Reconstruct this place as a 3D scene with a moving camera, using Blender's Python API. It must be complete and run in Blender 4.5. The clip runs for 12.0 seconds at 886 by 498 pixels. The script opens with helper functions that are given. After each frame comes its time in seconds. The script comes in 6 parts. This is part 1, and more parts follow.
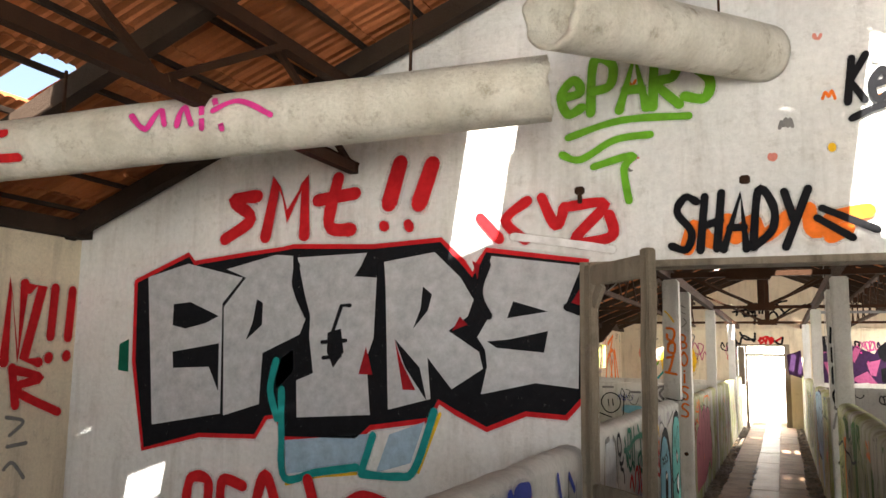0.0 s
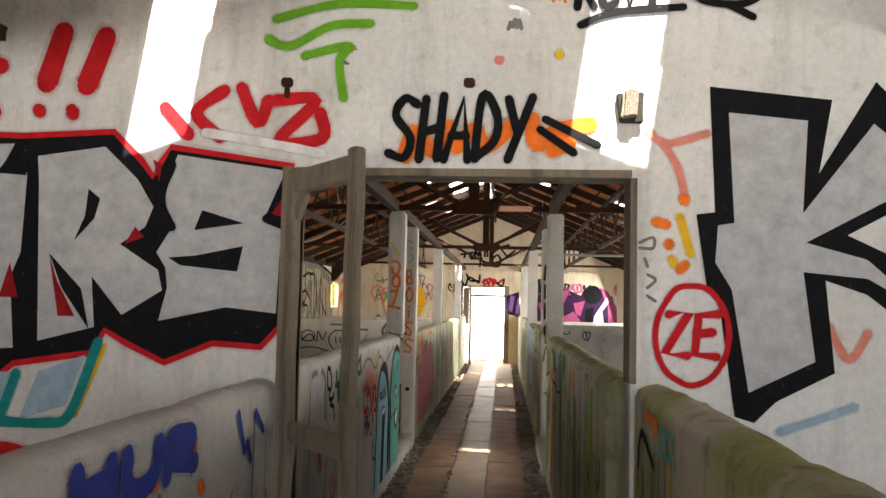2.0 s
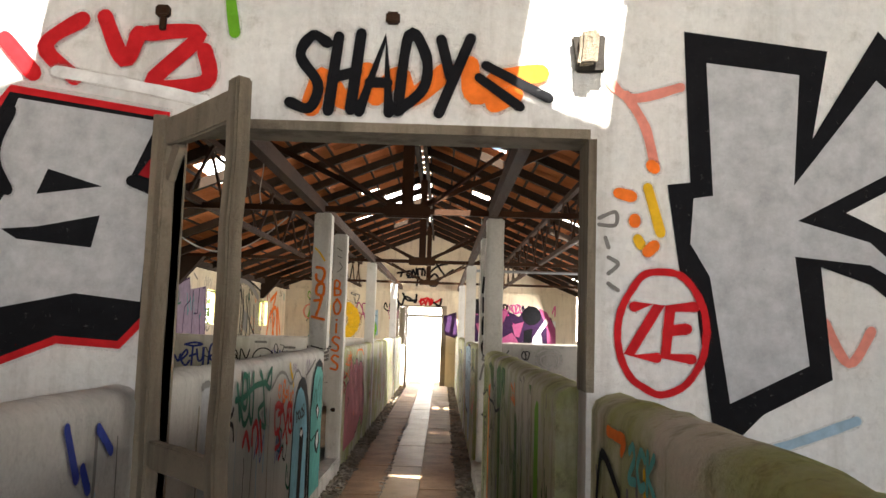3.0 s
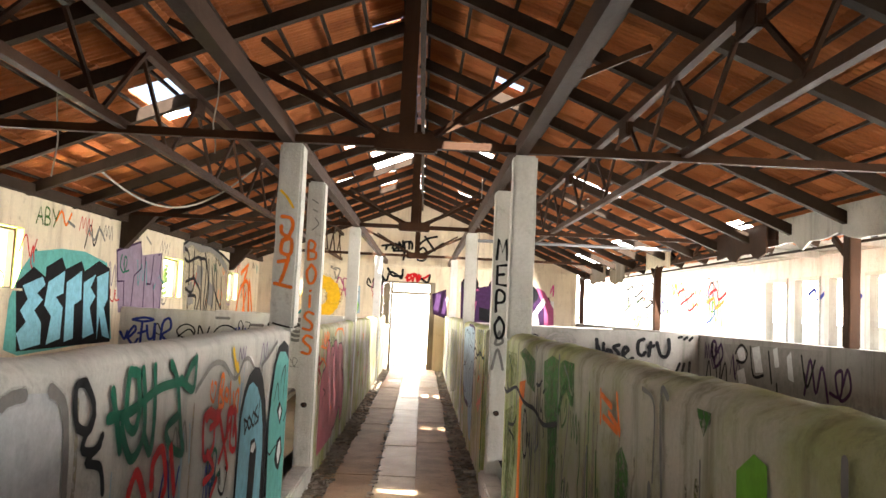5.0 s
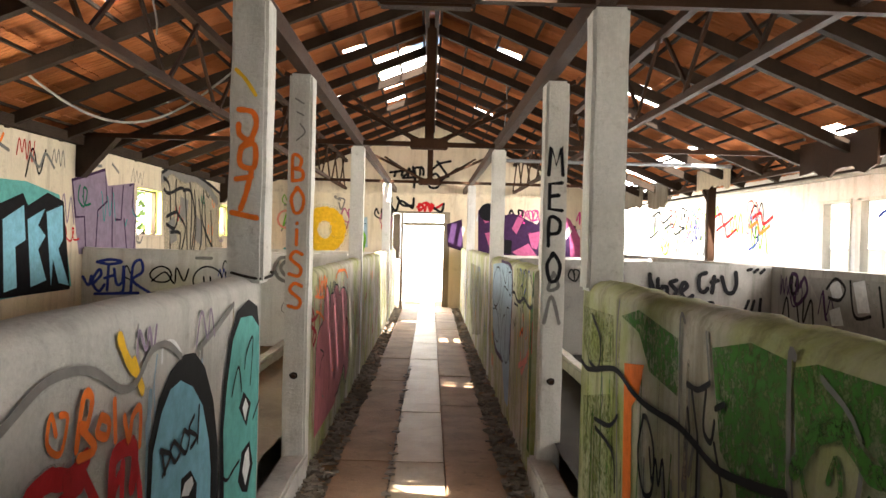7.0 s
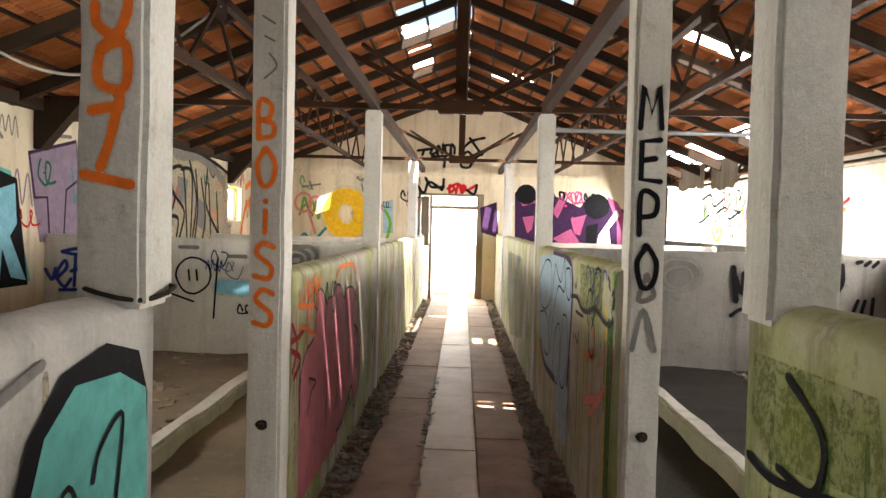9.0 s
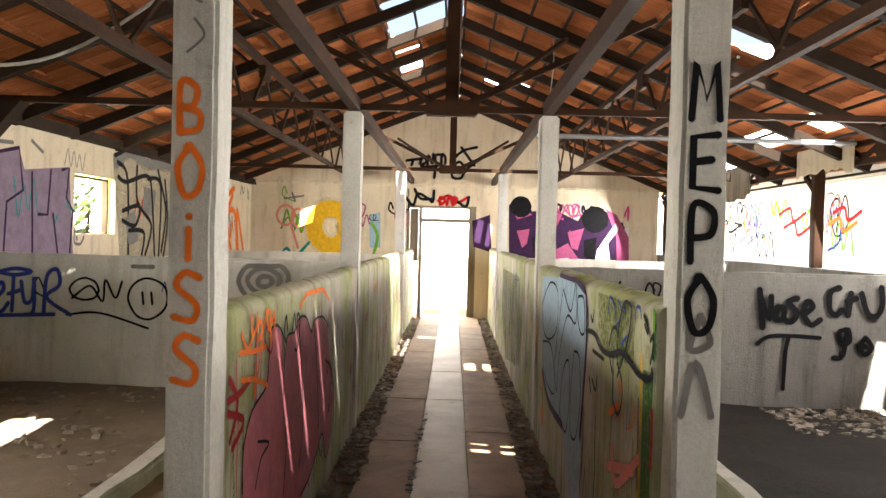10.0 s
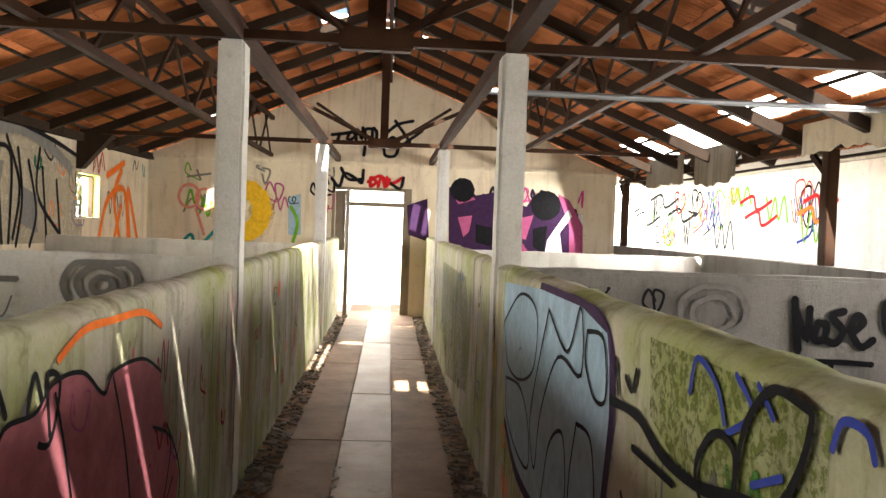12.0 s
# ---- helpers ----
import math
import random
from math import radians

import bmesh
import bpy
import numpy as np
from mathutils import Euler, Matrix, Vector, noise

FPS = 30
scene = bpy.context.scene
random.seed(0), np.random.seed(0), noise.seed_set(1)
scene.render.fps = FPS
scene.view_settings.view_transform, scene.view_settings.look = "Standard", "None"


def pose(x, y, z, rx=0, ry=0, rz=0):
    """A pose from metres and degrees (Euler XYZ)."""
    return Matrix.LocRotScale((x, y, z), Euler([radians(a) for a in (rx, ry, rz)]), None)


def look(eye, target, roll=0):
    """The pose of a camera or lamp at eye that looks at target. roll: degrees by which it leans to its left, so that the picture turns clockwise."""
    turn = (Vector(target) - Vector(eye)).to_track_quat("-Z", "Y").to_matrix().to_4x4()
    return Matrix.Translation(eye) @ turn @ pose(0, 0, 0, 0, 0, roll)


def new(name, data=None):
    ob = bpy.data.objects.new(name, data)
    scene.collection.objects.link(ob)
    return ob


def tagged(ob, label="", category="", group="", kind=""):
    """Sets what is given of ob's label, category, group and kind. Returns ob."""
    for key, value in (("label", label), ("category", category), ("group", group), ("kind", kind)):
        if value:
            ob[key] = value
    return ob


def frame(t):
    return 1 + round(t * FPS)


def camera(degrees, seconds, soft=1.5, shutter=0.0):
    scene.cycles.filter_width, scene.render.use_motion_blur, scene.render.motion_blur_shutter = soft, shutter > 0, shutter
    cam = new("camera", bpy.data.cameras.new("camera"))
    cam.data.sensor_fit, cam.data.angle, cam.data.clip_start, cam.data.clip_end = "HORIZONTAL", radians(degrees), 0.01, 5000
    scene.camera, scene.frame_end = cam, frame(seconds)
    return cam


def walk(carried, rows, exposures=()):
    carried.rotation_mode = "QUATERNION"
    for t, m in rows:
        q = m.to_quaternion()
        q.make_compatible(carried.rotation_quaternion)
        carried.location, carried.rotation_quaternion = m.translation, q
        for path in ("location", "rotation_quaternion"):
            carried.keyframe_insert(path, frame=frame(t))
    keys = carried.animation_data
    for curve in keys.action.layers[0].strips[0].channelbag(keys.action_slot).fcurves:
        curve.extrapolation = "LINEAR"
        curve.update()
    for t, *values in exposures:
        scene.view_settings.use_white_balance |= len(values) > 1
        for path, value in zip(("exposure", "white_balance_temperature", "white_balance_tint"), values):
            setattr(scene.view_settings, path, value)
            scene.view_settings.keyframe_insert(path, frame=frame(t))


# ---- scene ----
cam = camera(58.0, 12.0)
PATH = [
    (0, (0.264, 0.376, 1.655), (-0.508, 2.203, 1.917), 0.8),
    (0.5, (0.305, 0.453, 1.644), (-0.376, 2.319, 1.886), 0.5),
    (1, (0.328, 0.552, 1.623), (-0.214, 2.468, 1.8), 0.6),
    (1.5, (0.323, 0.693, 1.596), (-0.025, 2.659, 1.71), 0.7),
    (2, (0.291, 0.936, 1.57), (0.138, 2.927, 1.702), 1.3),
    (2.5, (0.296, 1.217, 1.488), (0.252, 3.21, 1.656), 0.9),
    (3, (0.328, 1.564, 1.459), (0.325, 3.554, 1.656), 1.8),
    (4.8, (0.173, 3.162, 1.384), (0.214, 5.155, 1.549), 2.6),
    (5, (0.152, 3.337, 1.408), (0.197, 5.331, 1.559), 2.7),
    (5.5, (0.114, 3.738, 1.422), (0.155, 5.734, 1.545), 2.5),
    (6, (0.108, 4.209, 1.433), (0.15, 6.209, 1.436), 2.5),
    (6.5, (0.06, 4.602, 1.443), (0.107, 6.602, 1.426), 2.0),
    (7, (0.045, 5.036, 1.432), (0.076, 7.036, 1.409), 1.5),
    (9, (0.042, 6.598, 1.435), (-0.005, 8.597, 1.372), 1.5),
    (9.5, (-0.001, 7.001, 1.463), (-0.032, 8.999, 1.426), 1.4),
    (10, (0.042, 7.419, 1.468), (0.016, 9.419, 1.436), 1.5),
    (10.5, (0.049, 7.824, 1.477), (0.035, 9.823, 1.446), 1.6),
    (11, (0.05, 8.333, 1.471), (0.07, 10.333, 1.44), 1.6),
    (11.5, (0.08, 8.753, 1.466), (0.096, 10.752, 1.431), 2.3),
    (12, (0.106, 9.229, 1.469), (0.241, 11.223, 1.409), 2.1),
]
walk(cam, [(t, look(eye, target, roll)) for t, eye, target, roll in PATH], [(0, 3.2), (2, 3.0), (3, 3.15), (5, 3.8), (6, 3.7), (7, 3.45), (9, 3.4), (10, 3.35), (11, 3.2), (12, 3.0)])
from mathutils.geometry import tessellate_polygon

# world, sun and large lights
world = bpy.data.worlds.new("world")
scene.world = world
world.use_nodes = True
sky = world.node_tree.nodes.new("ShaderNodeTexSky")
sky.sky_type, sky.sun_disc = "NISHITA", False
sky.sun_elevation, sky.sun_rotation = radians(60), radians(165)
sky.air_density, sky.dust_density, sky.ozone_density = 1.0, 6.0, 0.4
world.node_tree.links.new(sky.outputs[0], world.node_tree.nodes["Background"].inputs[0])
world.node_tree.nodes["Background"].inputs[1].default_value = 0.05

sun = new("sun", bpy.data.lights.new("sun", "SUN"))
sun.data.energy, sun.data.angle, sun.data.color = 5.0, radians(0.5), (1.0, 0.95, 0.86)
sun.matrix_world = look((0.15, -0.55, 1.0), (0, 0, 0))


def sky_lamp(name, eye, target, width, height, power, color=(1.0, 0.95, 0.87)):
    """An area lamp in an opening, for the light of the sky outside."""
    lamp = new(name, bpy.data.lights.new(name, "AREA"))
    lamp.data.shape, lamp.data.size, lamp.data.size_y = "RECTANGLE", width, height
    lamp.data.energy, lamp.data.color = power, color
    lamp.matrix_world = look(eye, target)
    return lamp


sky_lamp("sky_far_door", (-0.08, 22.6, 1.1), (-0.08, 10, 0.9), 0.8, 1.7, 13)
sky_lamp("sky_side_opening", (4.0, 14.0, 1.7), (0.0, 13.5, 0.5), 16.0, 0.8, 75, (1.0, 0.94, 0.86))
for y0, y1 in ((10.1, 11.05), (15.2, 16.15), (19.15, 19.95)):
    sky_lamp("sky_window", (-3.95, (y0 + y1) / 2, 1.7), (0, (y0 + y1) / 2, 1.5), y1 - y0, 0.55, 14, (1.0, 0.94, 0.82))
# Two fill lamps added out of view to brighten the front room.
sky_lamp("sky_back_opening", (0.8, -4.4, 1.5), (0.6, 4, 1.3), 3.6, 2.0, 26, (0.93, 0.97, 1.0))
sky_lamp("sky_side_opening_front", (3.6, -0.4, 1.9), (0, 2, 1.8), 4.0, 1.2, 5, (0.93, 0.97, 1.0))


# materials
def material(name, build):
    m = bpy.data.materials.new(name)
    m.use_nodes = True
    nt = m.node_tree
    build(nt, nt.nodes["Principled BSDF"])
    return m


def add(nt, kind, **values):
    n = nt.nodes.new(kind)
    for key, value in values.items():
        if key in n.inputs:
            n.inputs[key].default_value = value
    return n


def coords(nt, scale=(1, 1, 1)):
    """World metres, stretched by scale."""
    geo = nt.nodes.new("ShaderNodeNewGeometry")
    m = nt.nodes.new("ShaderNodeMapping")
    m.inputs["Scale"].default_value = scale
    nt.links.new(geo.outputs["Position"], m.inputs["Vector"])
    return m.outputs[0]


def noise_tex(nt, scale, detail=6, stretch=(1, 1, 1), rough=0.6):
    n = add(nt, "ShaderNodeTexNoise", Scale=scale, Detail=detail, Roughness=rough)
    nt.links.new(coords(nt, stretch), n.inputs["Vector"])
    return n.outputs["Fac"]


def ramp(nt, fac, stops):
    r = nt.nodes.new("ShaderNodeValToRGB")
    e = r.color_ramp.elements
    while len(e) < len(stops):
        e.new(0.5)
    for k, (at, c) in enumerate(stops):
        e[k].position = at
        e[k].color = (c, c, c, 1) if isinstance(c, (int, float)) else (*c, 1)
    nt.links.new(fac, r.inputs[0])
    return r.outputs[0]


def mix(nt, fac, a, b, kind="MIX"):
    m = nt.nodes.new("ShaderNodeMix")
    m.data_type, m.blend_type = "RGBA", kind
    for socket, value in ((m.inputs[0], fac), (m.inputs[6], a), (m.inputs[7], b)):
        if isinstance(value, (int, float)):
            socket.default_value = value
        elif isinstance(value, tuple):
            socket.default_value = (*value, 1)
        else:
            nt.links.new(value, socket)
    return m.outputs[2]


def bump(nt, bsdf, height, strength, distance=0.01):
    b = add(nt, "ShaderNodeBump", Strength=strength, Distance=distance)
    nt.links.new(height, b.inputs["Height"])
    nt.links.new(b.outputs[0], bsdf.inputs["Normal"])


def surface(name, base, other, stain, rough=0.85, spots=0.5, streaks=0.4, grain=60.0, relief=0.5, metal=0.0, vary=0.0, island=False, coarse=1.3):
    """A worn surface: two tones in large patches, stains that run down, fine grain and relief."""
    def build(nt, bsdf):
        large = ramp(nt, noise_tex(nt, coarse, 8), [(0.38, 0.0), (0.66, 1.0)])
        colour = mix(nt, large, base, other)
        if streaks:
            runs = ramp(nt, noise_tex(nt, 1.0, 8, (7, 7, 0.7), 0.65), [(0.50, 0.0), (0.72, streaks)])
            colour = mix(nt, runs, colour, stain)
        if spots:
            dots = ramp(nt, noise_tex(nt, 9.0, 10, rough=0.75), [(0.55, 0.0), (0.72, spots)])
            colour = mix(nt, dots, colour, stain)
        fine = noise_tex(nt, grain, 8, rough=0.7)
        colour = mix(nt, 0.35, colour, ramp(nt, fine, [(0.25, 0.35), (0.75, 1.0)]), "MULTIPLY")
        if vary:
            if island:
                rnd = nt.nodes.new("ShaderNodeNewGeometry").outputs["Random Per Island"]
            else:
                rnd = nt.nodes.new("ShaderNodeObjectInfo").outputs["Random"]
            colour = mix(nt, vary, colour, ramp(nt, rnd, [(0.0, 0.35), (0.5, 0.85), (1.0, 1.0)]), "MULTIPLY")
        nt.links.new(colour, bsdf.inputs["Base Color"])
        rr = ramp(nt, fine, [(0.2, max(0.05, rough - 0.15)), (0.8, min(1.0, rough + 0.1))])
        nt.links.new(rr, bsdf.inputs["Roughness"])
        bsdf.inputs["Metallic"].default_value = metal
        bsdf.inputs["Specular IOR Level"].default_value = 0.3 if rough < 0.6 else 0.12
        bump(nt, bsdf, fine, relief)
    return material(name, build)


def spray(name, colour, rough=0.6, wear=0.25, start=0.60):
    """Sprayed paint, thin and worn so that the wall shows through in specks."""
    def build(nt, bsdf):
        soft = ramp(nt, noise_tex(nt, 14.0, 8, rough=0.7), [(0.3, 0.45), (0.7, 1.0)])
        nt.links.new(mix(nt, 0.65, colour, soft, "MULTIPLY"), bsdf.inputs["Base Color"])
        bsdf.inputs["Roughness"].default_value = max(rough, 0.8)
        bsdf.inputs["Specular IOR Level"].default_value = 0.06
        gone = ramp(nt, noise_tex(nt, 38.0, 9, rough=0.8), [(start, 1.0), (start + 0.1, 1.0 - wear)])
        nt.links.new(gone, bsdf.inputs["Alpha"])
    return material(name, build)


plaster = surface("white_plaster", (0.80, 0.80, 0.79), (0.68, 0.68, 0.66), (0.30, 0.28, 0.24), spots=0.5, streaks=0.42, grain=34, relief=0.8)
plaster_old = surface("cream_plaster", (0.78, 0.69, 0.53), (0.68, 0.58, 0.43), (0.30, 0.24, 0.18), spots=0.5, streaks=0.55)
plaster_pen = surface("pen_plaster", (0.76, 0.75, 0.71), (0.62, 0.60, 0.55), (0.30, 0.27, 0.21), spots=0.4, streaks=0.5)
concrete = surface("mossy_concrete", (0.56, 0.52, 0.43), (0.33, 0.37, 0.10), (0.13, 0.12, 0.05), spots=0.8, streaks=0.95, relief=0.9, coarse=1.9)
concrete_pale = surface("pale_concrete", (0.60, 0.58, 0.54), (0.48, 0.47, 0.44), (0.22, 0.21, 0.19), spots=0.5, streaks=0.5, relief=0.8)
column_paint = surface("column_whitewash", (0.72, 0.71, 0.67), (0.58, 0.57, 0.52), (0.27, 0.25, 0.20), spots=0.6, streaks=0.45, relief=0.8)
timber = surface("weathered_timber", (0.30, 0.26, 0.20), (0.22, 0.18, 0.13), (0.08, 0.06, 0.04), streaks=0.8, grain=90, relief=0.9)
dark_timber = surface("dark_timber", (0.045, 0.029, 0.02), (0.03, 0.02, 0.014), (0.015, 0.01, 0.007), streaks=0.5, relief=0.7)
rust = surface("rusted_steel", (0.052, 0.023, 0.011), (0.028, 0.013, 0.007), (0.08, 0.034, 0.016), rough=0.7, spots=0.45, streaks=0.3, metal=0.0)
terracotta = surface("terracotta_tile", (0.60, 0.22, 0.085), (0.50, 0.17, 0.065), (0.20, 0.08, 0.04), spots=0.6, streaks=0.0, vary=0.75, island=True, relief=0.6)
terracotta_piece = surface("terracotta_single_tile", (0.60, 0.22, 0.085), (0.50, 0.17, 0.065), (0.20, 0.08, 0.04), spots=0.6, streaks=0.0, vary=0.75, relief=0.6)
slab_mid = surface("polished_concrete", (0.44, 0.32, 0.20), (0.33, 0.23, 0.14), (0.12, 0.085, 0.05), rough=0.64, spots=0.6, streaks=0.0, relief=0.5, vary=0.08, coarse=2.5)
slab_side = surface("trodden_concrete", (0.40, 0.25, 0.15), (0.26, 0.165, 0.10), (0.10, 0.07, 0.045), rough=0.82, spots=0.8, streaks=0.0, relief=0.6, vary=0.08, coarse=3.0)
soil = surface("dry_dung_soil", (0.24, 0.19, 0.14), (0.15, 0.12, 0.09), (0.34, 0.29, 0.22), rough=0.95, spots=0.6, streaks=0.0, grain=30, relief=1.0)
# Soil of the right pen, with the pen's shade put into its colour.
soil_shaded = surface("shade_darkened_soil", (0.035, 0.03, 0.026), (0.022, 0.02, 0.018), (0.07, 0.06, 0.05), rough=0.95, spots=0.5, streaks=0.0, grain=30, relief=1.0)
rubble = surface("rubble", (0.42, 0.37, 0.31), (0.24, 0.20, 0.16), (0.08, 0.07, 0.06), rough=0.95, streaks=0.0, vary=0.7, island=True)
ground_mat = surface("pale_dry_ground", (0.62, 0.57, 0.48), (0.50, 0.46, 0.38), (0.30, 0.30, 0.17), streaks=0.0, grain=12)
pipe_mat = surface("fibre_cement", (0.76, 0.74, 0.66), (0.58, 0.56, 0.48), (0.26, 0.22, 0.15), spots=0.85, streaks=0.3, coarse=4.0, relief=0.9)
# Stained concrete darkened in colour for faces turned away from the light.
shaded_concrete = surface("shade_darkened_concrete", (0.27, 0.26, 0.24), (0.20, 0.19, 0.18), (0.09, 0.085, 0.075), spots=0.6, streaks=0.7, relief=0.8)
yard_mat = surface("weathered_yard_concrete", (0.30, 0.28, 0.25), (0.22, 0.21, 0.18), (0.12, 0.13, 0.07), streaks=0.0, grain=12)
# Near-black: the painted shade of holes, and the colour of the black wire.
hole_mat = surface("hollow_shade_and_black_wire", (0.04, 0.035, 0.03), (0.03, 0.025, 0.02), (0.01, 0.01, 0.01))
leaf_mat = surface("leaf", (0.10, 0.15, 0.04), (0.07, 0.12, 0.03), (0.16, 0.17, 0.05), rough=0.6, spots=0.3, streaks=0.0, vary=0.5, island=True)
cable_mat = surface("grey_cable", (0.42, 0.40, 0.36), (0.3, 0.28, 0.25), (0.1, 0.1, 0.1), streaks=0.0)
steel_pale = surface("galvanised_bar", (0.34, 0.36, 0.38), (0.25, 0.26, 0.27), (0.14, 0.09, 0.06), rough=0.5, metal=0.6, streaks=0.0)

# Emission stands in for overbright daylight beyond the door and windows.
def glow_sheet(nt, bsdf):
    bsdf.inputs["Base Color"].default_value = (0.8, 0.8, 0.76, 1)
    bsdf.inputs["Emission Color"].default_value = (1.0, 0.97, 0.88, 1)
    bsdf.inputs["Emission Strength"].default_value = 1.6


glow = material("backdrop_glow", glow_sheet)

PAINT = {n: spray(n + "_spray_paint", c) for n, c in dict(
    black=(0.012, 0.012, 0.014), red=(0.55, 0.02, 0.025), dark_red=(0.30, 0.015, 0.02), silver=(0.50, 0.51, 0.53), pale_blue=(0.36, 0.50, 0.62),
    teal=(0.02, 0.28, 0.27), green=(0.16, 0.42, 0.03), orange=(0.88, 0.20, 0.03), pink=(0.72, 0.05, 0.30), rose=(0.52, 0.17, 0.20), blue=(0.04, 0.06, 0.30),
    yellow=(0.82, 0.50, 0.03), purple=(0.045, 0.02, 0.06), magenta=(0.42, 0.10, 0.22), mauve=(0.27, 0.21, 0.29), white=(0.8, 0.8, 0.8), moss=(0.12, 0.20, 0.03),
    grey=(0.22, 0.21, 0.20), salmon=(0.75, 0.28, 0.22), dark_green=(0.01, 0.12, 0.07), leafgreen=(0.06, 0.20, 0.025), turquoise=(0.14, 0.45, 0.42), skyblue=(0.25, 0.55, 0.70), beige=(0.42, 0.37, 0.27)).items()}


PAINT["moss"] = spray("thin_moss_paint", (0.15, 0.18, 0.04), 0.8, 0.85, 0.42)
PAINT["leafgreen"] = spray("thin_green_paint", (0.06, 0.18, 0.03), 0.7, 0.75, 0.48)
PAINT["beige"] = spray("thin_beige_paint", (0.42, 0.37, 0.27), 0.7, 0.8, 0.45)


def mist(name, colour):
    """Specks of drifting spray, mostly clear."""
    def build(nt, bsdf):
        bsdf.inputs["Base Color"].default_value = (*colour, 1)
        bsdf.inputs["Roughness"].default_value = 0.8
        specks = ramp(nt, noise_tex(nt, 420.0, 3, rough=0.8), [(0.44, 0.0), (0.66, 0.42)])
        nt.links.new(specks, bsdf.inputs["Alpha"])
    return material(name, build)


MIST = {n: mist(n + "_mist", tuple(m.node_tree.nodes["Principled BSDF"].inputs["Base Color"].links[0].from_node.inputs[6].default_value)[:3]) for n, m in PAINT.items()}


# helpers for shapes
def mesh_of(name, bm):
    me = bpy.data.meshes.new(name)
    bm.to_mesh(me)
    bm.free()
    return me


def part(name, bm, mat, parent=None, label="", smooth=False):
    """Links a bmesh as one mesh object, under a thing or a part."""
    me = mesh_of(name, bm)
    me.materials.append(mat)
    if smooth:
        for p in me.polygons:
            p.use_smooth = True
    ob = new(name, me)
    if parent:
        ob.parent = parent
    return tagged(ob, label=label)


def box(bm, x0, x1, y0, y1, z0, z1):
    v = [bm.verts.new((x, y, z)) for x in (x0, x1) for y in (y0, y1) for z in (z0, z1)]
    for f in ((0, 1, 3, 2), (4, 6, 7, 5), (0, 4, 5, 1), (2, 3, 7, 6), (0, 2, 6, 4), (1, 5, 7, 3)):
        bm.faces.new([v[i] for i in f])
    return v


def boxes(*dims):
    bm = bmesh.new()
    for d in dims:
        box(bm, *d)
    return bm


def worn_box(x0, x1, y0, y1, z0, z1, bevel=0.012, cuts=0, jitter=0.0, seed=0):
    bm = boxes((x0, x1, y0, y1, z0, z1))
    bmesh.ops.bevel(bm, geom=bm.edges[:], offset=bevel, segments=2, affect="EDGES")
    if cuts:
        longest = max(x1 - x0, y1 - y0, z1 - z0)
        bmesh.ops.subdivide_edges(bm, edges=[e for e in bm.edges if e.calc_length() > longest * 0.7], cuts=cuts, use_grid_fill=True)
    if jitter:
        for v in bm.verts:
            v.co += jitter * noise.noise_vector(v.co * 5 + Vector((seed, 0, 0)))
    return bm


def bar(bm, a, b, w, h):
    """A bar of section w x h from a to b (h upright where it can be)."""
    a, b = Vector(a), Vector(b)
    d = (b - a).normalized()
    up = Vector((0, 0, 1)) if abs(d.z) < 0.95 else Vector((0, 1, 0))
    s = d.cross(up).normalized()
    u = s.cross(d)
    ends = [[bm.verts.new(p + s * i * w / 2 + u * j * h / 2) for i, j in ((-1, -1), (1, -1), (1, 1), (-1, 1))] for p in (a, b)]
    for k in range(4):
        bm.faces.new((ends[0][k], ends[0][(k + 1) % 4], ends[1][(k + 1) % 4], ends[1][k]))
    bm.faces.new(ends[0][::-1])
    bm.faces.new(ends[1])
    return bm


def tube(points, radius, sides=8, closed_ends=True):
    bm = bmesh.new()
    rings = []
    pts = [Vector(p) for p in points]
    for k, p in enumerate(pts):
        d = (pts[min(k + 1, len(pts) - 1)] - pts[max(k - 1, 0)]).normalized()
        s = d.cross(Vector((0.13, 0.21, 1))).normalized()
        u = s.cross(d)
        rings.append([bm.verts.new(p + radius * (s * math.cos(a) + u * math.sin(a))) for a in [2 * math.pi * i / sides for i in range(sides)]])
    for r, q in zip(rings, rings[1:]):
        for i in range(sides):
            bm.faces.new((r[i], r[(i + 1) % sides], q[(i + 1) % sides], q[i]))
    if closed_ends:
        bm.faces.new(rings[0][::-1])
        bm.faces.new(rings[-1])
    return bm


def wall_boxes(bm, along, at0, at1, a0, a1, z0, z1, holes):
    """A wall along x or y with rectangular holes (a0, a1, z0, z1) cut right through."""
    cuts_a = sorted({a0, a1, *[h[0] for h in holes], *[h[1] for h in holes]})
    for p, q in zip(cuts_a, cuts_a[1:]):
        solid = [(z0, z1)]
        for h0, h1, b0, b1 in holes:
            if h0 < q - 1e-6 and h1 > p + 1e-6:
                solid = [s for lo, hi in solid for s in ((lo, min(hi, b0)), (max(lo, b1), hi)) if s[1] - s[0] > 1e-4]
        for lo, hi in solid:
            if along == "x":
                box(bm, p, q, at0, at1, lo, hi)
            else:
                box(bm, at0, at1, p, q, lo, hi)


# paint on walls: a face gives the place of (u, v) on it, a height off the wall in layers
def face_y(y, sign):
    return lambda u, v, n=0: Vector((u, y + sign * (0.003 + 0.0015 * n), v))


def face_x(x, sign):
    return lambda u, v, n=0: Vector((x + sign * (0.003 + 0.0015 * n), u, v))


def fill(face, outline, layer=0):
    bm = bmesh.new()
    verts = [bm.verts.new(face(u, v, layer)) for u, v in outline]
    for tri in tessellate_polygon([[Vector((u, v, 0)) for u, v in outline]]):
        if len(set(tri)) == 3:
            bm.faces.new([verts[i] for i in tri])
    return bm


